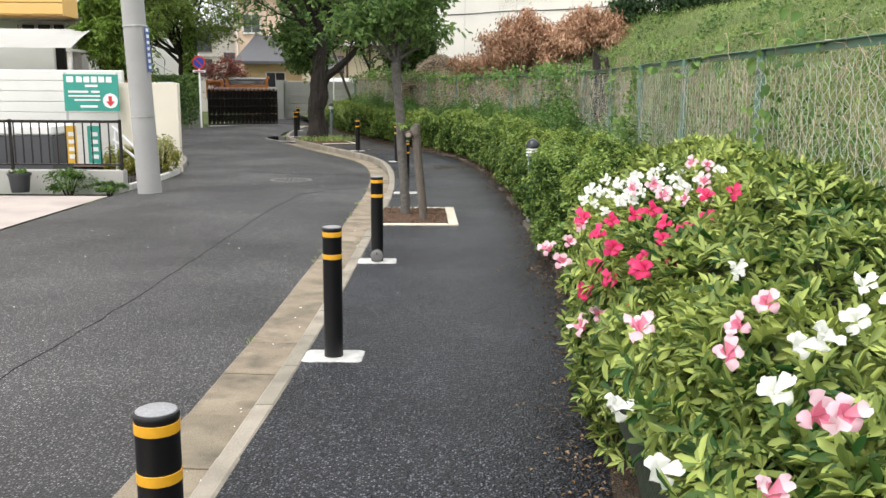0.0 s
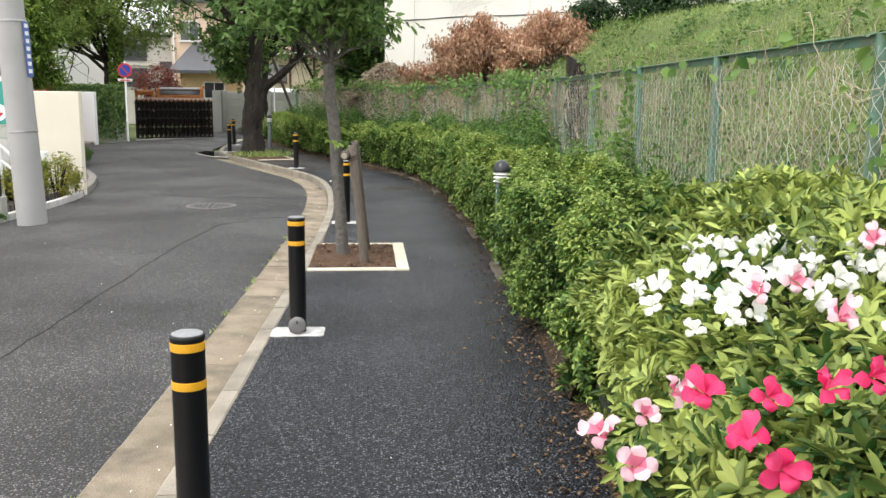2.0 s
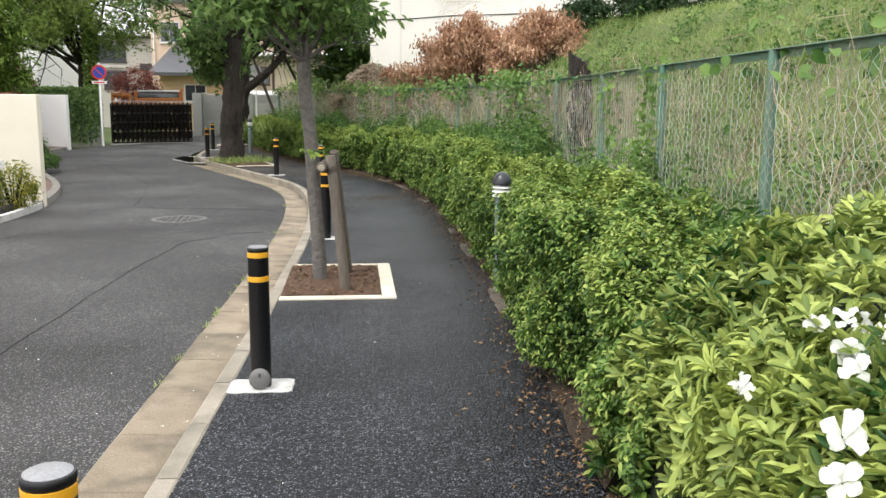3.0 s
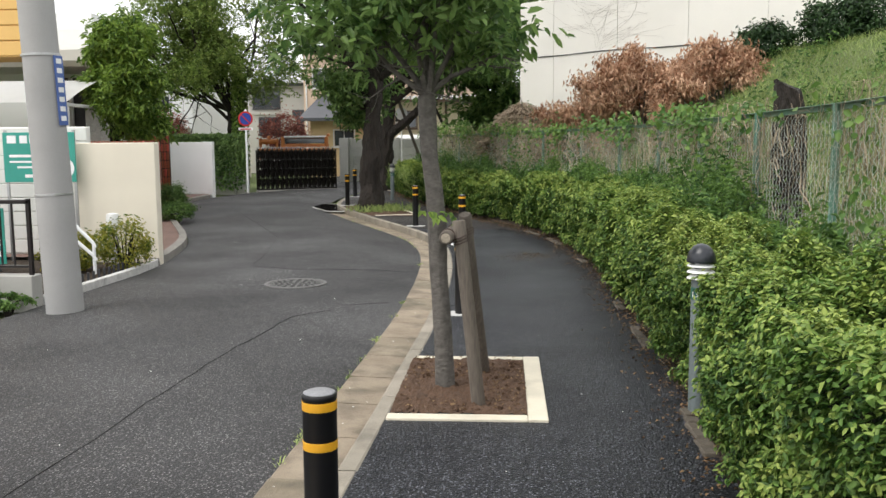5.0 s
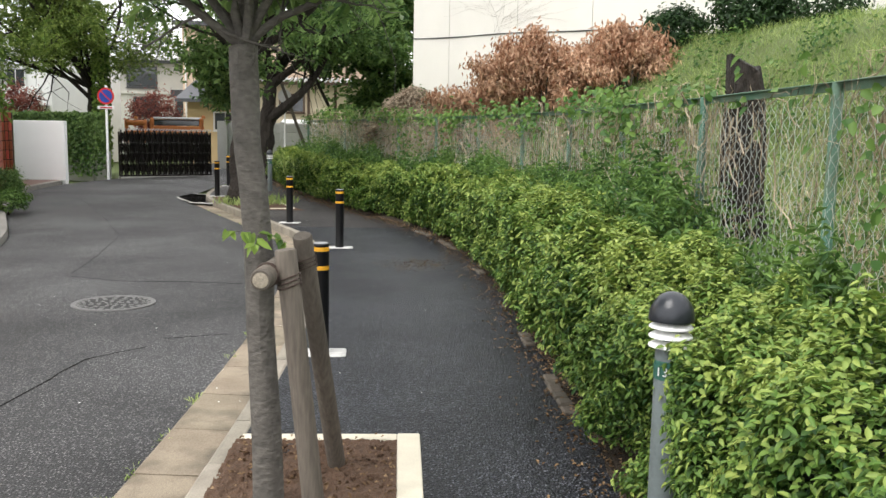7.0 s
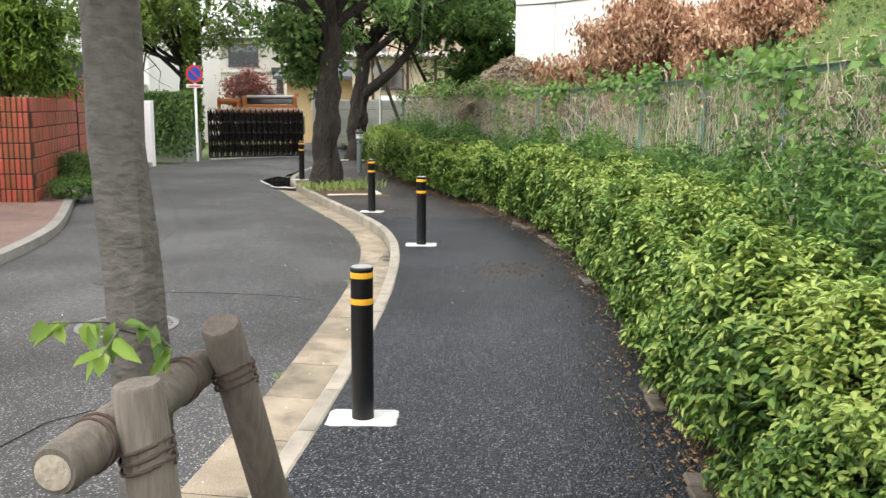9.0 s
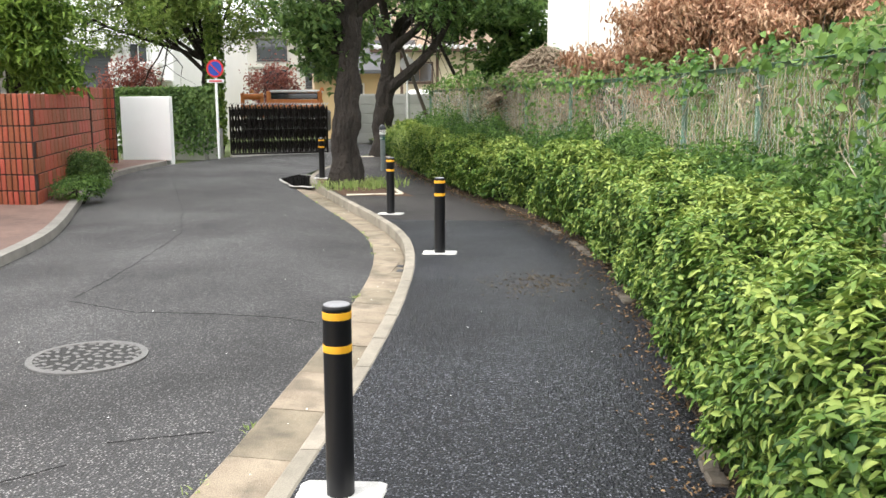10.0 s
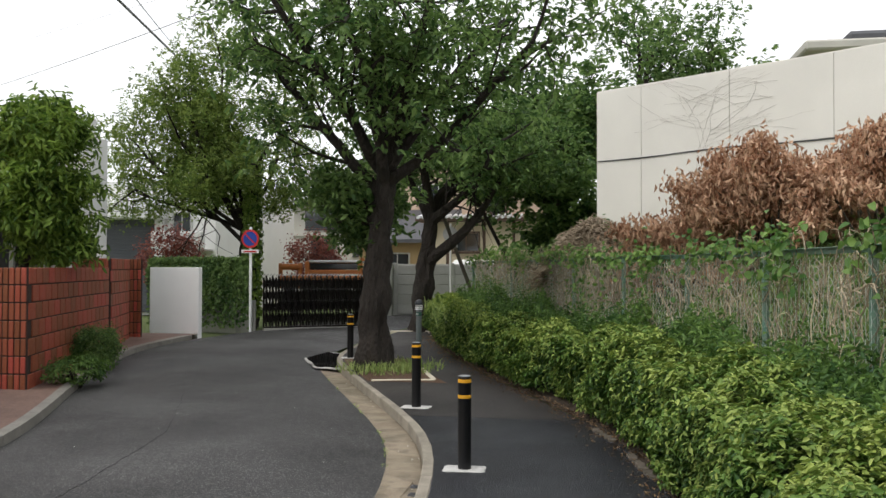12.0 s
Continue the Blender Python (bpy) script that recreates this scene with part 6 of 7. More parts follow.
def blossom(mat, heart):
    """One open blossom of five ruffled petals, with stamens."""
    bm = bmesh.new()
    for k in range(5):
        a = 2 * math.pi * k / 5
        rows = []
        for r, wd, h in ((0.002, 0.0025, -0.024), (0.009, 0.009, -0.008), (0.02, 0.0165, 0.003), (0.031, 0.019, 0.006), (0.04, 0.013, 0.001), (0.044, 0.003, -0.004)):
            rows.append([bm.verts.new(Matrix.Rotation(a + 0.07 * math.sin(k * 4.1), 3, "Z") @ Vector((r * (1 + 0.1 * math.sin(k * 1.9)), s * wd, h + 0.35 * r * (0.6 + math.sin(k * 2.7)) + abs(s) * 0.009 * (1 if k % 2 else -0.6) + 0.006 * math.sin(k * 2.3 + r * 220 + s * 2)))) for s in (-1, -0.4, 0.4, 1)])
        for depth, (q, t) in enumerate(zip(rows, rows[1:])):
            for j in range(3):
                bm.faces.new((q[j], q[j + 1], t[j + 1], t[j])).material_index = int(depth < 2)
    me = bpy.data.meshes.new("flower")
    bm.to_mesh(me)
    bm.free()
    me.materials.append(mat)
    me.materials.append(heart)
    me.polygons.foreach_set("use_smooth", [True] * len(me.polygons))
    return me


FLOWERS = {"pink": blossom(PINK, PINK), "pale": blossom(PALE_PINK, MID_PINK), "white": blossom(WHITE_PETAL, WHITE_PETAL)}


def flowers_at(kind, spots, size=0.76, sunk=0.0):
    """Clusters of blossoms on the bush: place and number of each."""
    for x, y, z, count in spots:
        for q in range(count):
            a = 6.28 * q / count + rng.uniform(0, 1)
            far = 0.0 if count == 1 else 0.036 + 0.011 * count
            at = (x + far * math.cos(a) * 0.9, y + far * math.sin(a) * 0.8, z - sunk + far * 0.6 * math.sin(a) + rng.normal(0, 0.008))
            way = Vector((rng.normal(-0.35, 0.3) + 0.5 * math.cos(a), rng.normal(-0.7, 0.25), rng.uniform(0.35, 1.0)))
            ob = new("flower", FLOWERS[kind])
            ob.parent = azalea
            f = size * rng.uniform(0.85, 1.15)
            ob.matrix_basis = Matrix.LocRotScale(at, way.to_track_quat("Z", "Y") @ Euler((0, 0, rng.uniform(0, 6))).to_quaternion(), (f, f, f))


flowers_at("pink", [(0.71, 3.39, 0.98, 3), (0.71, 3.3, 0.87, 2), (0.66, 3.15, 0.79, 2), (0.74, 3.01, 0.83, 3), (0.845, 3.36, 1.03, 1), (0.905, 3.335, 1.04, 1), (0.95, 3.09, 0.97, 4), (0.88, 3.13, 0.91, 2),
                    (1.06, 3.24, 1.0, 2), (1.09, 3.12, 1.13, 2), (0.8, 2.84, 0.93, 2), (1.04, 3.02, 0.95, 1), (1.18, 3.2, 1.0, 1)])
flowers_at("pale", [(0.668, 3.56, 0.955, 1), (0.615, 3.66, 0.82, 3), (1.27, 3.87, 1.14, 3), (1.36, 3.76, 1.05, 1), (1.16, 3.6, 1.06, 2), (1.05, 3.7, 1.05, 1), (1.02, 3.92, 1.06, 2), (0.62, 3.1, 0.68, 2), (0.66, 2.95, 0.68, 1),
                    (0.67, 1.28, 1.0, 1), (0.64, 1.31, 0.99, 1), (0.76, 1.87, 1.0, 2), (0.65, 1.75, 0.96, 1), (0.54, 2.05, 0.93, 1), (0.49, 1.12, 0.95, 1)], 0.8)
flowers_at("white", [(1.22, 4.34, 1.05, 3), (1.24, 4.86, 0.98, 3), (0.86, 4.1, 0.99, 4), (0.92, 3.98, 1.06, 5), (1.23, 4.74, 0.99, 4), (1.25, 4.35, 1.06, 4), (1.34, 4.74, 1.0, 3), (0.98, 4.81, 0.89, 1), (1.28, 4.14, 1.08, 3),
                     (1.02, 4.2, 1.04, 3), (1.1, 4.5, 1.02, 2), (0.98, 4.05, 1.03, 2), (1.12, 4.2, 1.04, 2), (1.35, 4.45, 1.06, 3), (1.36, 3.98, 1.1, 3), (1.42, 4.2, 1.08, 3), (1.16, 4.02, 1.08, 3)], 0.7, 0.012)
flowers_at("white", [(0.85, 1.74, 1.0, 1), (0.69, 1.53, 1.0, 2), (1.02, 1.88, 1.02, 2), (0.47, 1.57, 0.8, 1), (0.59, 2.2, 0.93, 1), (1.15, 2.17, 1.03, 1), (0.46, 1.9, 0.8, 1), (0.9, 2.4, 1.0, 1)], 0.75, 0.01)

# ---- litter along the path ----
ys = np.arange(-8, 31.6, 0.25)
setting(strip("verge", [lambda y: hedge_x(y) + 0.04 + 0.012 * np.sin(y * 5.3) + 0.01 * np.sin(y * 11.7 + 1), lambda y: hedge_x(y) + 0.25, lambda y: hedge_x(y) + 0.8, lambda y: fence_x(y) - 0.6], ys,
              [lambda y: lift(y) + 0.004, lambda y: lift(y) + 0.05, lambda y: lift(y) + 0.15, lambda y: bank_z(fence_x(y) - 0.6, y) + 0.02], LITTER), "brown leaf litter and soil under the hedge", "verge")
EDGE_STONE = material("edging_stone", (0.11, 0.092, 0.07), 0.9, scale=9, fine=90, bump=0.4, spread=0.3, objects=0.2)
verge_edge = setting(new("path_edging"), "low stone edging half buried in litter beside the path", "edging")
bm = boxed(-0.04, 0.04, -0.055, 0.055, -0.08, 0.012, bevel=0.008)
stone = bpy.data.meshes.new("edge_stone")
bm.to_mesh(stone)
bm.free()
stone.materials.append(EDGE_STONE)
for y in np.arange(6.5, 20, 0.125):
    if noise.noise(Vector((y * 0.9, 4, 4))) > 0.12:
        ob = new("edge_stone", stone)
        ob.parent = verge_edge
        ob.matrix_basis = pose(float(hedge_x(y)) - 0.0 + random.uniform(-0.01, 0.01), y, random.uniform(0.0, 0.012), random.uniform(-4, 4), random.uniform(-5, 5), random.uniform(-4, 8))
k = 5200
y = rng.uniform(0, 30, k)
off = np.abs(rng.normal(0.04, 0.15, k))
at_ = np.stack([hedge_x(y) + 0.12 - off, y, lift(y) + 0.008 + np.maximum(0, 0.12 - off) * 0.3], -1)
lit = leaf_mesh("fallen_leaves", at_, rng.normal(size=at_.shape) * 0.35 + np.array([0, 0, 1]), 0.028, 0.014, LITTER_LEAF, rng)
tagged(lit, "dry fallen leaves scattered along the path's edge", "leaf litter", kind="stuff")
k = 420
y = rng.normal(16.6, 0.25, k)
at_ = np.stack([rng.normal(0.55, 0.2, k), y, np.full(k, 0.006)], -1)
tagged(leaf_mesh("path_debris", at_, rng.normal(size=at_.shape) * 0.2 + np.array([0, 0, 1]), 0.022, 0.014, DEBRIS, rng), "patch of trodden dark brown plant debris on the path", "leaf litter", kind="stuff")
k = 260
y = rng.uniform(1, 28, k)
at_ = np.stack([np.where(rng.uniform(size=k) < 0.5, rng.uniform(-4, 1, k), kerb_x(y) - rng.uniform(0, 0.3, k)), y, np.zeros(k)], -1)
gut = (at_[:, 0] < kerb_x(y)) & (at_[:, 0] > kerb_x(y) - 0.38)
at_[:, 2] = lift(y) + np.where(at_[:, 0] > kerb_x(y), 0.008, np.where(gut, -gutter_drop(y) + 0.012, 0.012))
at_[:, 2] = np.where((at_[:, 0] < kerb_x(y) - 0.38) & (at_[:, 0] > kerb_x(y) - 0.8), lift(y) - gutter_drop(y) * 0.6, at_[:, 2])
tagged(leaf_mesh("petals", at_, rng.normal(size=at_.shape) * 0.2 + np.array([0, 0, 1]), 0.013, 0.009, WHITE_PETAL, rng), "tiny pale fallen petals and grit on the asphalt", "leaf litter", kind="stuff")

# ---- road cracks ----
CRACK = material("crack_filler", (0.014, 0.013, 0.013), 0.9, scale=20, bump=0.3, spread=0.3)
cracks = []
for pts in ([(-2.4, 0), (-2.15, 4.3), (-2.0, 6.3), (-1.9, 8.8), (-1.8, 11), (-1.65, 12.4), (-1.35, 12.75)], [(-6.1, 24.8), (-4.4, 21.2), (-3.5, 19.0), (-3.1, 16.9), (-2.95, 15.7)], [(-2.95, 15.6), (-2.3, 15.3), (-1.2, 15.3), (-0.95, 15.2)], [(-1.3, 13.0), (-0.9, 13.2)]):
    pts = np.array(pts, float)
    t = np.linspace(0, len(pts) - 1, 60)
    x, y = np.interp(t, np.arange(len(pts)), pts[:, 0]), np.interp(t, np.arange(len(pts)), pts[:, 1])
    x = x + 0.02 * np.array([noise.noise(Vector((a * 2, b * 2, 1))) for a, b in zip(x, y)]) + rng.normal(0, 0.006, 60)
    l, kx = left_x(y), kerb_x(y)
    us = (x - l) / (kx - l)
    z = lift(y) + np.interp(us, [0, 0.3, 0.65, 0.9, 1], [-0.05, 0, 0.005, -0.02, -0.03]) + 0.001
    cracks.append(np.stack([x, y, z], -1))
tagged(wire_mesh("road_crack", np.array(cracks), 0.0032, CRACK), "thin dark cracks and seams in the asphalt", "crack", kind="stuff")

# ---- growth on and behind the fence ----
rng = np.random.default_rng(33)
straw = thing("dry_vines", (0, 0, 0), "dry straw-coloured vine stems tangled in the fence", "vine")
n, j = 5000, 7
y0 = np.concatenate([rng.uniform(3, 13, n * 3 // 7), rng.uniform(12, 31, n - n * 3 // 7)])
z0 = rng.uniform(0.45, 1.75, n)
patch = np.array([noise.noise(Vector((a * 0.75, b * 1.3, 6))) + 0.5 * noise.noise(Vector((a * 2.6, b * 2.2, 9))) for a, b in zip(y0, z0)])
thin = rng.uniform(size=n) > 0.55 + 1.1 * patch
y0 = np.where(thin, y0 + rng.normal(0, 0.5, n), y0)
z0 = np.where(thin, 1.72 - rng.exponential(0.22, n), z0)
ang = np.where(rng.uniform(size=n) < 0.55, rng.normal(-1.5, 0.5, n), rng.uniform(0, 6.28, n))
step = rng.uniform(0.03, 0.095, n)
pts = np.empty((n, j, 3))
off = rng.uniform(-0.07, 0.12, n)
for q in range(j):
    pts[:, q, 1], pts[:, q, 2] = y0, np.clip(z0, 0.3, 1.86)
    pts[:, q, 0] = fence_x(y0) + off
    y0 = y0 + step * np.cos(ang)
    z0 = z0 + step * np.sin(ang)
    ang = ang + rng.normal(0, 0.5, n)
    off = off + rng.normal(0, 0.012, n)
pts[..., 2] += lift(pts[..., 1])
bare_stretch = (np.abs(pts[:, :, 1].mean(1) - 11.9) < 0.45) & (rng.uniform(size=n) < 0.75)
pts[bare_stretch, :, 1] -= 1.6
pts[bare_stretch, :, 0] = fence_x(pts[bare_stretch, :, 1]) + 0.03
tagged(wire_mesh("tangle", pts, rng.uniform(0.0007, 0.002, n) * np.where(np.arange(n) < n * 3 // 7, 1.0, 2.7), STRAW, straw), kind="stuff")
tagged(straw, kind="stuff")

vine = thing("green_vine", (0, 0, 0), "broad-leaved green vine growing along the fence", "vine")
k = 2600
y = np.concatenate([rng.uniform(13, 31, k - 160), rng.uniform(2, 13, 160)])
clump = np.array([noise.noise(Vector((a * 0.9, 7, 0))) for a in y])
y = np.where(clump < -0.1, y + 0.6, y)
z = 1.72 + rng.normal(0.02, 0.08, k) + 0.2 * clump - np.where(rng.uniform(size=k) < 0.2, rng.exponential(0.3, k), 0)
at_ = np.stack([fence_x(y) + rng.normal(0, 0.1, k), y, lift(y) + z], -1)
tagged(leaf_mesh("leaves", at_, rng.normal(size=at_.shape) * 0.5 + np.array([-0.5, -0.3, 0.8]), 0.07, 0.062, VINE, rng, vine, along=rng.normal(size=at_.shape) + np.array([0, 0, -0.6]), oval=True), kind="stuff")
for q in range(8):
    yc, h = rng.uniform(5, 11) if q < 3 else rng.uniform(13.2, 29), rng.uniform(0.6, 1.25)
    m = 85
    z = 1.75 - rng.uniform(0, h, m)
    yy = yc + rng.normal(0, 0.15, m) + (1.75 - z) * rng.normal(0, 0.2)
    at_ = np.stack([fence_x(yy) + rng.normal(-0.04, 0.05, m), yy, lift(yy) + z], -1)
    tagged(leaf_mesh("hanging_leaves", at_, rng.normal(size=at_.shape) * 0.5 + np.array([-0.9, -0.4, 0.5]), 0.06, 0.05, VINE, rng, vine, along=rng.normal(size=at_.shape) * 0.6 + np.array([0, 0, -0.8]), oval=True), kind="stuff")
tagged(vine, kind="stuff")

weeds = thing("weeds", (0, 0, 0), "tall green weeds between hedge and fence", "weeds")
k = 95000
y = np.where(rng.uniform(size=k) < 0.75, rng.uniform(7, 31, k), rng.uniform(-2, 7, k))
near = rng.uniform(size=k) < 0.6
x = np.where(near, fence_x(y) + rng.normal(-0.08, 0.16, k), hedge_x(y) + 0.6 + rng.uniform(0, 1, k) * (fence_x(y) - hedge_x(y) - 0.6))
lumpy = np.array([noise.noise(Vector((a * 1.1, b * 1.5, 3))) + 0.5 * noise.noise(Vector((a * 3, b * 3.4, 8))) for a, b in zip(x, y)])
top = 0.77 + 0.22 * smooth_step(9, 14, y) + 0.45 * lumpy + 0.6 * np.clip(lumpy - 0.25, 0, 1) * near - 0.12 * smooth_step(21, 27, y)
z = 0.35 + (top - 0.35) * rng.uniform(0, 1, k) ** 0.7 + rng.normal(0, 0.03, k)
at_ = np.stack([x, y, lift(y) + z], -1)
tagged(leaf_mesh("leaves", at_, rng.normal(size=at_.shape) * 0.6 + np.array([-0.3, -0.2, 0.8]), 0.066, 0.024, WEED, rng, weeds, along=rng.normal(size=at_.shape) + np.array([0, 0, 0.5])), kind="stuff")
k = 13000
y = rng.uniform(2, 31, k)
x = fence_x(y) + rng.uniform(0.08, 0.9, k)
top = 0.95 + 0.75 * np.array([noise.noise(Vector((a * 1.3, b * 0.9, 11))) for a, b in zip(x, y)])
z = 0.5 + (top - 0.45) * rng.uniform(0, 1, k) ** 0.6
at_ = np.stack([x, y, lift(y) + z], -1)
tagged(leaf_mesh("leaves", at_, rng.normal(size=at_.shape) * 0.6 + np.array([-0.3, -0.2, 0.8]), 0.07, 0.026, WEED, rng, weeds, along=rng.normal(size=at_.shape) + np.array([0, 0, 0.5])), kind="stuff")
tagged(weeds, kind="stuff")


def blades(name, x, y, z, length, mat, rng, label, wide=0.008, lean=0.4):
    """Grass: one bent blade of three faces at each place."""
    k = len(x)
    d = np.stack([rng.normal(0, lean, k), rng.normal(0, lean, k), np.ones(k)], -1)
    d /= np.linalg.norm(d, axis=1, keepdims=True)
    s = np.stack([rng.normal(size=k), rng.normal(size=k), np.zeros(k)], -1)
    s /= np.linalg.norm(s, axis=1, keepdims=True)
    b = np.stack([x, y, z], -1)
    ln = (length * rng.uniform(0.5, 1.3, k))[:, None]
    v = np.empty((k, 5, 3))
    v[:, 0], v[:, 1] = b - s * wide, b + s * wide
    v[:, 2], v[:, 3] = b + d * ln * 0.6 - s * wide * 0.8, b + d * ln * 0.6 + s * wide * 0.8
    tip = d + np.stack([d[:, 0], d[:, 1], -0.5 * np.ones(k)], -1) * 0.8
    v[:, 4] = b + d * ln * 0.6 + tip * ln * 0.4
    i = np.arange(k)[:, None] * 5
    f = np.concatenate([i + np.array([[0, 1, 3]]), i + np.array([[0, 3, 2]]), i + np.array([[2, 3, 4]])], 1).reshape(-1, 3)
    return tagged(quick_mesh(name, v.reshape(-1, 3), f, mat), label, "grass", kind="stuff")


k = 95000
y = rng.uniform(4, 31, k)
d = rng.uniform(0.1, 1, k) ** 1.3 * 11
x = fence_x(y) + d
ok = (y < WALL_A.y + (x - WALL_A.x) * (WALL_B.y - WALL_A.y) / (WALL_B.x - WALL_A.x)) | (x < WALL_A.x - 0.2)
x, y = x[ok], y[ok]
blades("grass", x, y, bank_z(x, y) - 0.02, 0.2 + 0.12 * np.array([noise.noise(Vector((a * 0.9, b * 0.9, 5))) for a, b in zip(x, y)]), GRASS, rng, "long fresh grass on the bank", 0.005, 0.6)
k = 14000
y = np.repeat(rng.uniform(4, 27, k // 35), 35) + rng.normal(0, 0.16, k)
x = fence_x(y) + np.repeat(rng.uniform(0.15, 1, k // 35) ** 1.4 * 5.5, 35) + rng.normal(0, 0.16, k)
at_ = np.stack([x, y, bank_z(x, y) + rng.uniform(0.03, 0.3, k)], -1)
tagged(leaf_mesh("bank_weeds", at_, rng.normal(size=at_.shape) * 0.6 + np.array([-0.3, -0.3, 0.8]), 0.085, 0.04, WEED, rng, along=rng.normal(size=at_.shape) + np.array([0, 0, 0.4])), "broad-leaved weeds in clumps on the grassy bank", "weeds", kind="stuff")
k = 5200
y = np.repeat(rng.uniform(3, 28, k // 40), 40) + rng.normal(0, 0.25, k)
x = fence_x(y) + 0.12 + np.abs(np.repeat(rng.normal(0, 0.9, k // 40), 40) + rng.normal(0, 0.2, k))
blades("dry_grass", x, y, bank_z(x, y), 0.42, STRAW, rng, "dead straw-coloured grass behind the fence", 0.003, 0.7)
k = 1800
y = rng.uniform(26, 31.5, k)
x = hedge_x(y) + rng.uniform(-0.1, 1.2, k)
blades("grass", x, y, lift(y) + rng.uniform(0.3, 0.66, k), 0.22, GRASS, rng, "long grass growing through the far hedge", 0.01, 0.5)
k = 800
a, r = rng.uniform(0, 6.28, k), 0.2 + 0.6 * rng.uniform(0, 1, k) ** 1.5
blades("grass", -2.45 + r * np.cos(a), 24.0 + r * np.sin(a) * 1.2, 0.08 + np.zeros(k), 0.16, GRASS, rng, "tuft of grass round the cherry trunk", 0.008, 0.5)
setting(strip("tree_soil", [lambda y: kerb_x(y) + 0.03, lambda y: kerb_x(y) + 0.5, lambda y: kerb_x(y) + 1.15], np.arange(22.9, 25.6, 0.2), [lambda y: lift(y) + 0.003, lambda y: lift(y) + 0.008 + 0.05 * np.sin(np.clip((y - 22.9) / 2.6, 0, 1) * 3.14), lambda y: lift(y) + 0.003], SOIL), "soil patch round the cherry trunk", "ground")

cherry_edge = setting(new("bed_edging"), "pale stone edging of the cherry tree's bed", "edging")
for a, b in (((-2.46, 22.9), (-1.6, 23.12)), ((-1.6, 23.2), (-2.3, 25.3)), ((-4.1, 30.95), (-2.95, 31.1))):
    a, b = Vector(a), Vector(b)
    run = (b - a).length
    for q in range(max(1, round(run / 0.5))):
        w = run / max(1, round(run / 0.5))
        part("edge_stone", boxed(q * w + 0.003, q * w + w - 0.003, 0, 0.07, -0.1, float(lift(a.y)) + 0.022, bevel=0.005, turn=Matrix.Translation((a.x, a.y, 0)) @ Matrix.Rotation(math.atan2((b - a).y, (b - a).x), 4, "Z")), CREAM_CURB, cherry_edge)

k = 420
y = np.repeat(rng.uniform(0, 24, k // 15), 15) + rng.normal(0, 0.05, k)
blades("seam_grass", kerb_x(y) - 0.425 + rng.normal(0, 0.012, k), y, lift(y) - gutter_drop(y) - 0.005, 0.05, GRASS, rng, "tiny grass tufts in the seam between gutter and road", 0.004, 0.6)

# withered bush, dark shrubs, straw heap, stump
def withered(at, size, n, label):
    b = thing("withered_bush", at, label, "bush")
    bm = bmesh.new()
    tips = []
    for q in range(46):
        a = rng.uniform(0, 6.28)
        q = rng.uniform(0.1, 1)
        t = Vector((math.cos(a) * size[0] * q, math.sin(a) * size[1] * q, size[2] * (1.05 - 0.75 * q * q) * rng.uniform(0.45, 1.0)))
        line = [(t.x * 0.4, t.y * 0.4, -0.2), t * 0.6 + Vector((0, 0, 0.1)), t]
        tube(bm, line, [0.02, 0.013, 0.005], 5)
        for f in np.linspace(0.45, 1.0, 7):
            tips.append(Vector(line[1]).lerp(t, f * 1.4 - 0.4) if f > 0.3 else t)
    part("stem", bm, STAKE_WOOD, b)
    tips = np.array(tips)
    pick = tips[rng.integers(0, len(tips), n)] + rng.normal(size=(n, 3)) * np.array([0.13, 0.13, 0.1])
    tagged(leaf_mesh("leaves", pick, rng.normal(size=pick.shape) * 0.7 + np.array([-0.3, -0.6, 0.3]), 0.115, 0.036, BROWN_LEAF, rng, b, droop=0.4, along=rng.normal(size=pick.shape) * 0.45 + np.array([0, 0, -1.0])), kind="stuff")
    return b


withered((3.0, 24.6, float(bank_z(3.0, 24.6)) - 0.05), (2.05, 1.4, 2.0), 20000, "withered brown bush on the bank before the white wall")
withered((2.0, 24.9, float(bank_z(2.0, 24.9)) - 0.1), (1.2, 1.0, 1.5), 8000, "withered brown bush on the bank beside a straw heap")
withered((4.6, 23.6, float(bank_z(4.6, 23.6)) - 0.15), (1.35, 0.9, 1.3), 9000, "withered brown bush on the grassy bank")
for x, y, s in ((5.75, 24.3, 0.62), (6.75, 23.2, 0.72), (7.75, 22.8, 0.95)):
    shrub("evergreen_shrub", (x, y, float(bank_z(x, y)) - 0.2), (s, s * 0.8, s * 1.4), "dark evergreen shrub on top of the bank", EVERGREEN, rng, 4200, 0.09, 0.045)
DRY_HEAP = material("dry_heap", (0.4, 0.3, 0.2), 0.95, scale=14, fine=80, bump=1.0, spread=0.5, bump_distance=0.04)
heap = thing("straw_heap", (0.62, 25.6, float(bank_z(0.62, 25.6)) + 0.5), "heap of dry brown vines on the bank", "straw heap")
n = 2600
a, r = rng.uniform(0, 6.28, n), np.sqrt(rng.uniform(0, 1, n)) * 0.95
top = 1.08 * np.clip(1 - (r / 1.08) ** 1.6, 0, 1) + 0.14 * np.sin(a * 3 + 1) * r + 0.08 * np.sin(a * 7) * r + rng.normal(0, 0.035, n)
way = rng.uniform(0, 6.28, n)
t = np.linspace(-0.5, 0.5, 6)
ln = rng.uniform(0.25, 0.6, n)
pts = np.stack([r[:, None] * np.cos(a)[:, None] + ln[:, None] * t * np.cos(way)[:, None], r[:, None] * np.sin(a)[:, None] + ln[:, None] * t * np.sin(way)[:, None], top[:, None] - 0.7 * (ln[:, None] * t) ** 2 + rng.normal(0, 0.03, (n, 6))], -1)
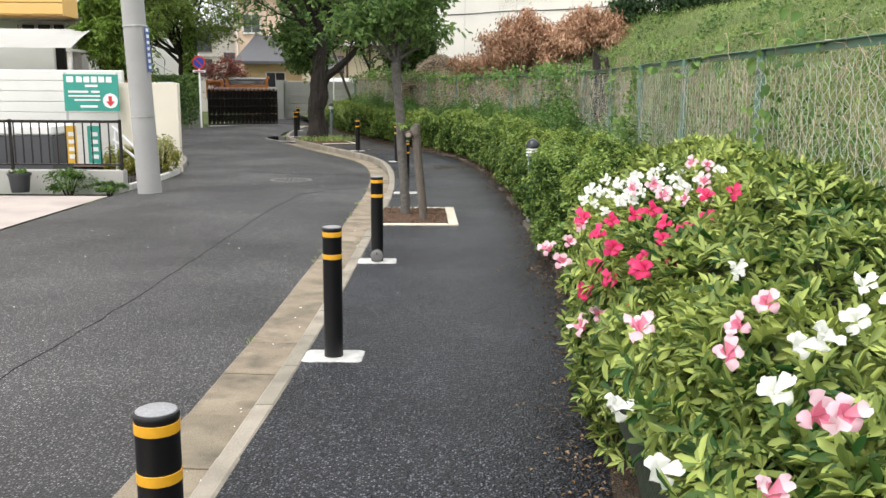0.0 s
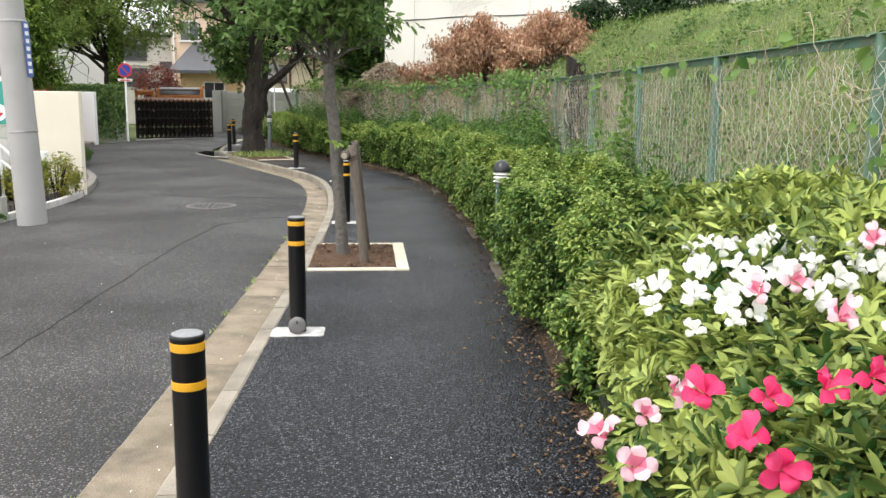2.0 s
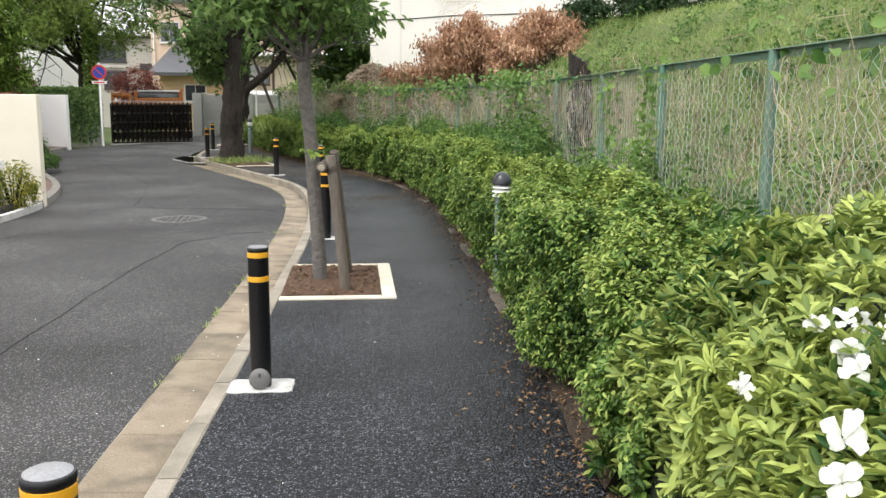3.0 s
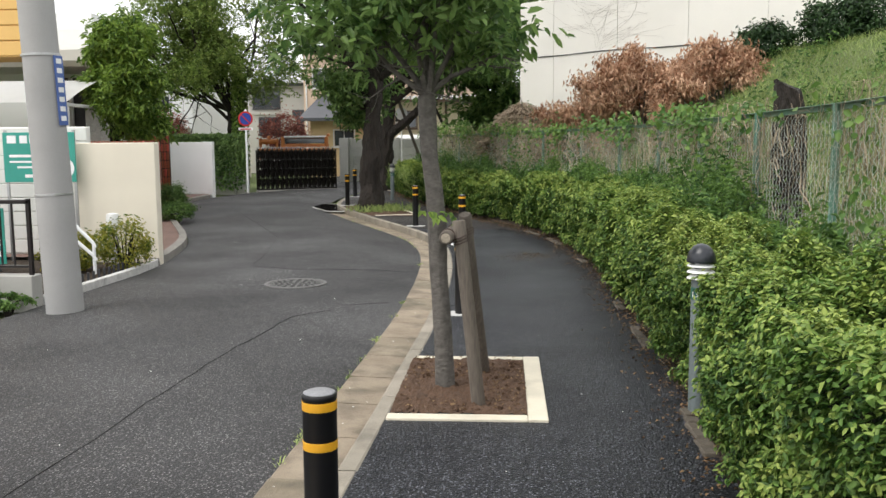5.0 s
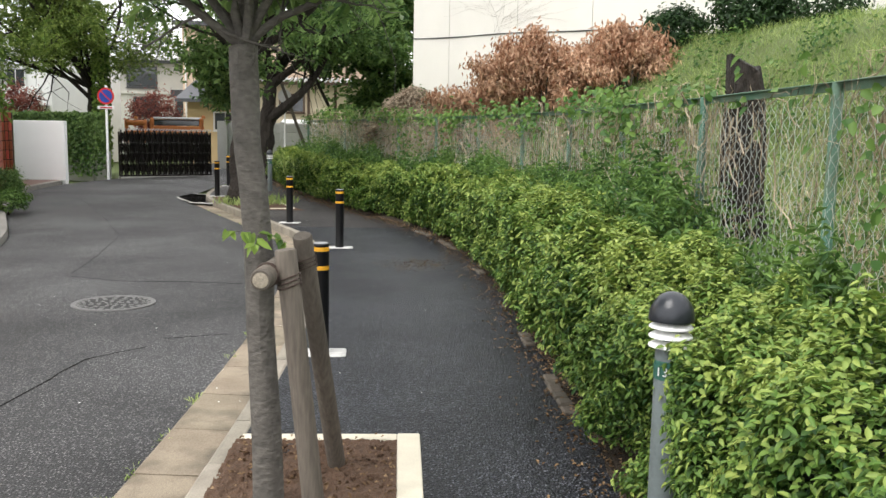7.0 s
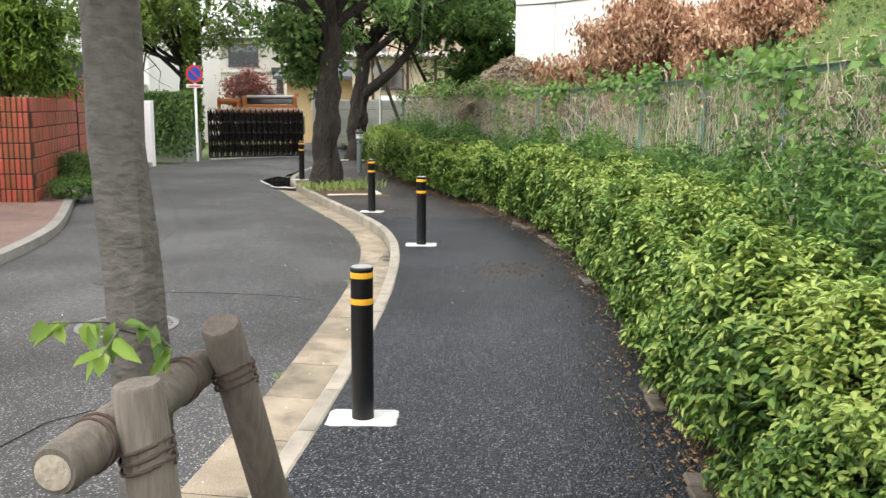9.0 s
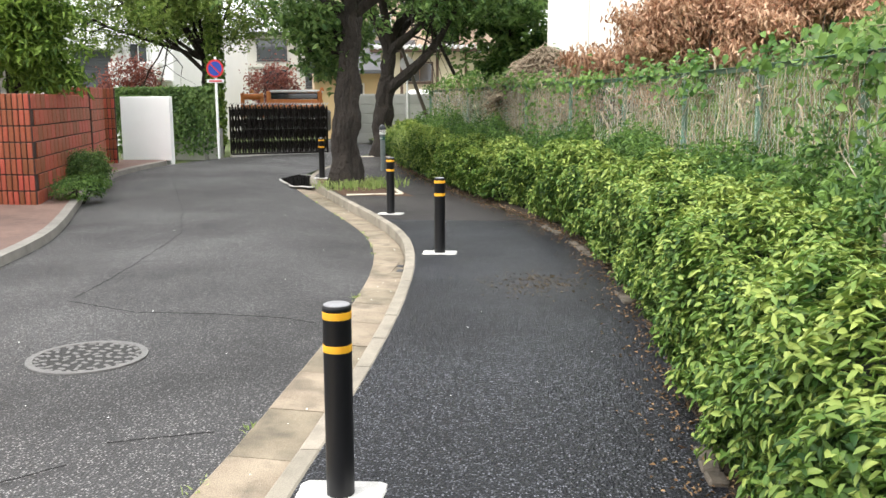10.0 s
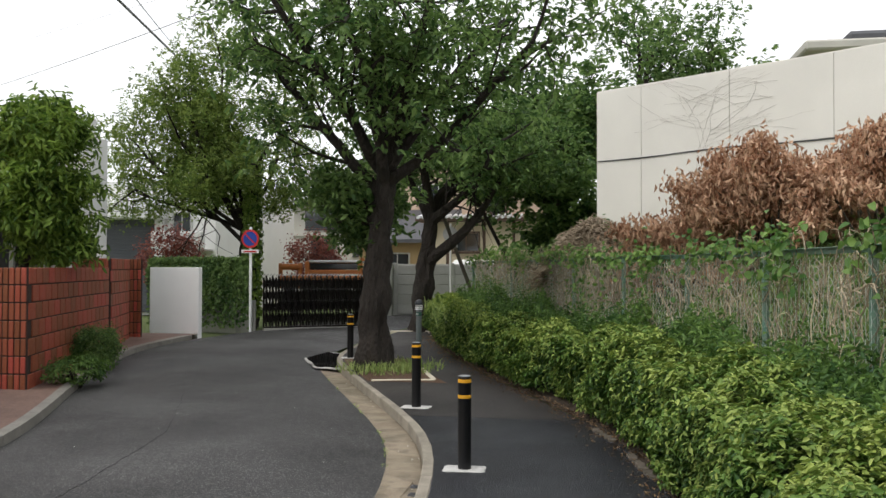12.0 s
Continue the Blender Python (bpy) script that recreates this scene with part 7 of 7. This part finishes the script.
tagged(wire_mesh("tangle", pts, rng.uniform(0.004, 0.01, n), STRAW, heap), kind="stuff")
bm = bmesh.new()
lathe(bm, [(0.95, -0.6), (0.85, 0.2), (0.68, 0.5), (0.45, 0.78), (0.2, 0.95), (0.06, 0.99)], 24)
part("inside", bm, DRY_HEAP, heap, smooth=True)
k = 130
a, r = rng.uniform(0, 6.28, k), rng.uniform(0, 0.5, k)
at_ = np.stack([r * np.cos(a) + 0.1, r * np.sin(a) - 0.1, 1.1 - r * 0.8 + rng.normal(0, 0.05, k)], -1)
tagged(leaf_mesh("vine_leaves", at_, rng.normal(size=at_.shape) * 0.5 + np.array([-0.2, -0.4, 0.8]), 0.09, 0.075, VINE, rng, heap), kind="stuff")
twig = thing("dead_branch", (0, 0, 0), "bare pale dead branch leaning on the fence", "branch")
part("stem", tube(bmesh.new(), [(1.98, 13.3, 0.5), (2.08, 13.55, 0.95), (2.2, 13.85, 1.3)], [0.009, 0.007, 0.004], 6, wobble=0.3), END_GRAIN, twig)
for a, b in (((2.06, 13.5, 0.86), (2.0, 13.95, 1.22)), ((2.12, 13.66, 1.08), (2.24, 13.5, 1.36)), ((2.02, 13.4, 0.68), (2.05, 13.1, 0.9))):
    part("side_twig", tube(bmesh.new(), [a, Vector(a).lerp(Vector(b), 0.5) + Vector((0.01, 0.02, 0.03)), b], [0.005, 0.004, 0.002], 5), END_GRAIN, twig)
stump = thing("tree_stump", (2.62, 12.55, float(bank_z(2.62, 12.55))), "tall dead grey tree stump standing behind the fence", "tree stump")
bm = tube(bmesh.new(), [(0, 0, -0.2), (0.02, 0, 0.25), (0.0, 0.02, 0.6), (-0.02, 0.03, 0.95), (-0.03, 0.03, 1.25), (-0.05, 0.02, 1.42)], [0.17, 0.15, 0.14, 0.135, 0.13, 0.11], 24, wobble=0.4)
bm.verts.ensure_lookup_table()
for v in bm.verts:
    if v.co.z > 1.35:
        v.co.z += 0.06 * noise.noise(v.co * 9) + 0.05 - 0.5 * (v.co.x + 0.05)
part("trunk", bm, BARK, stump, smooth=True)
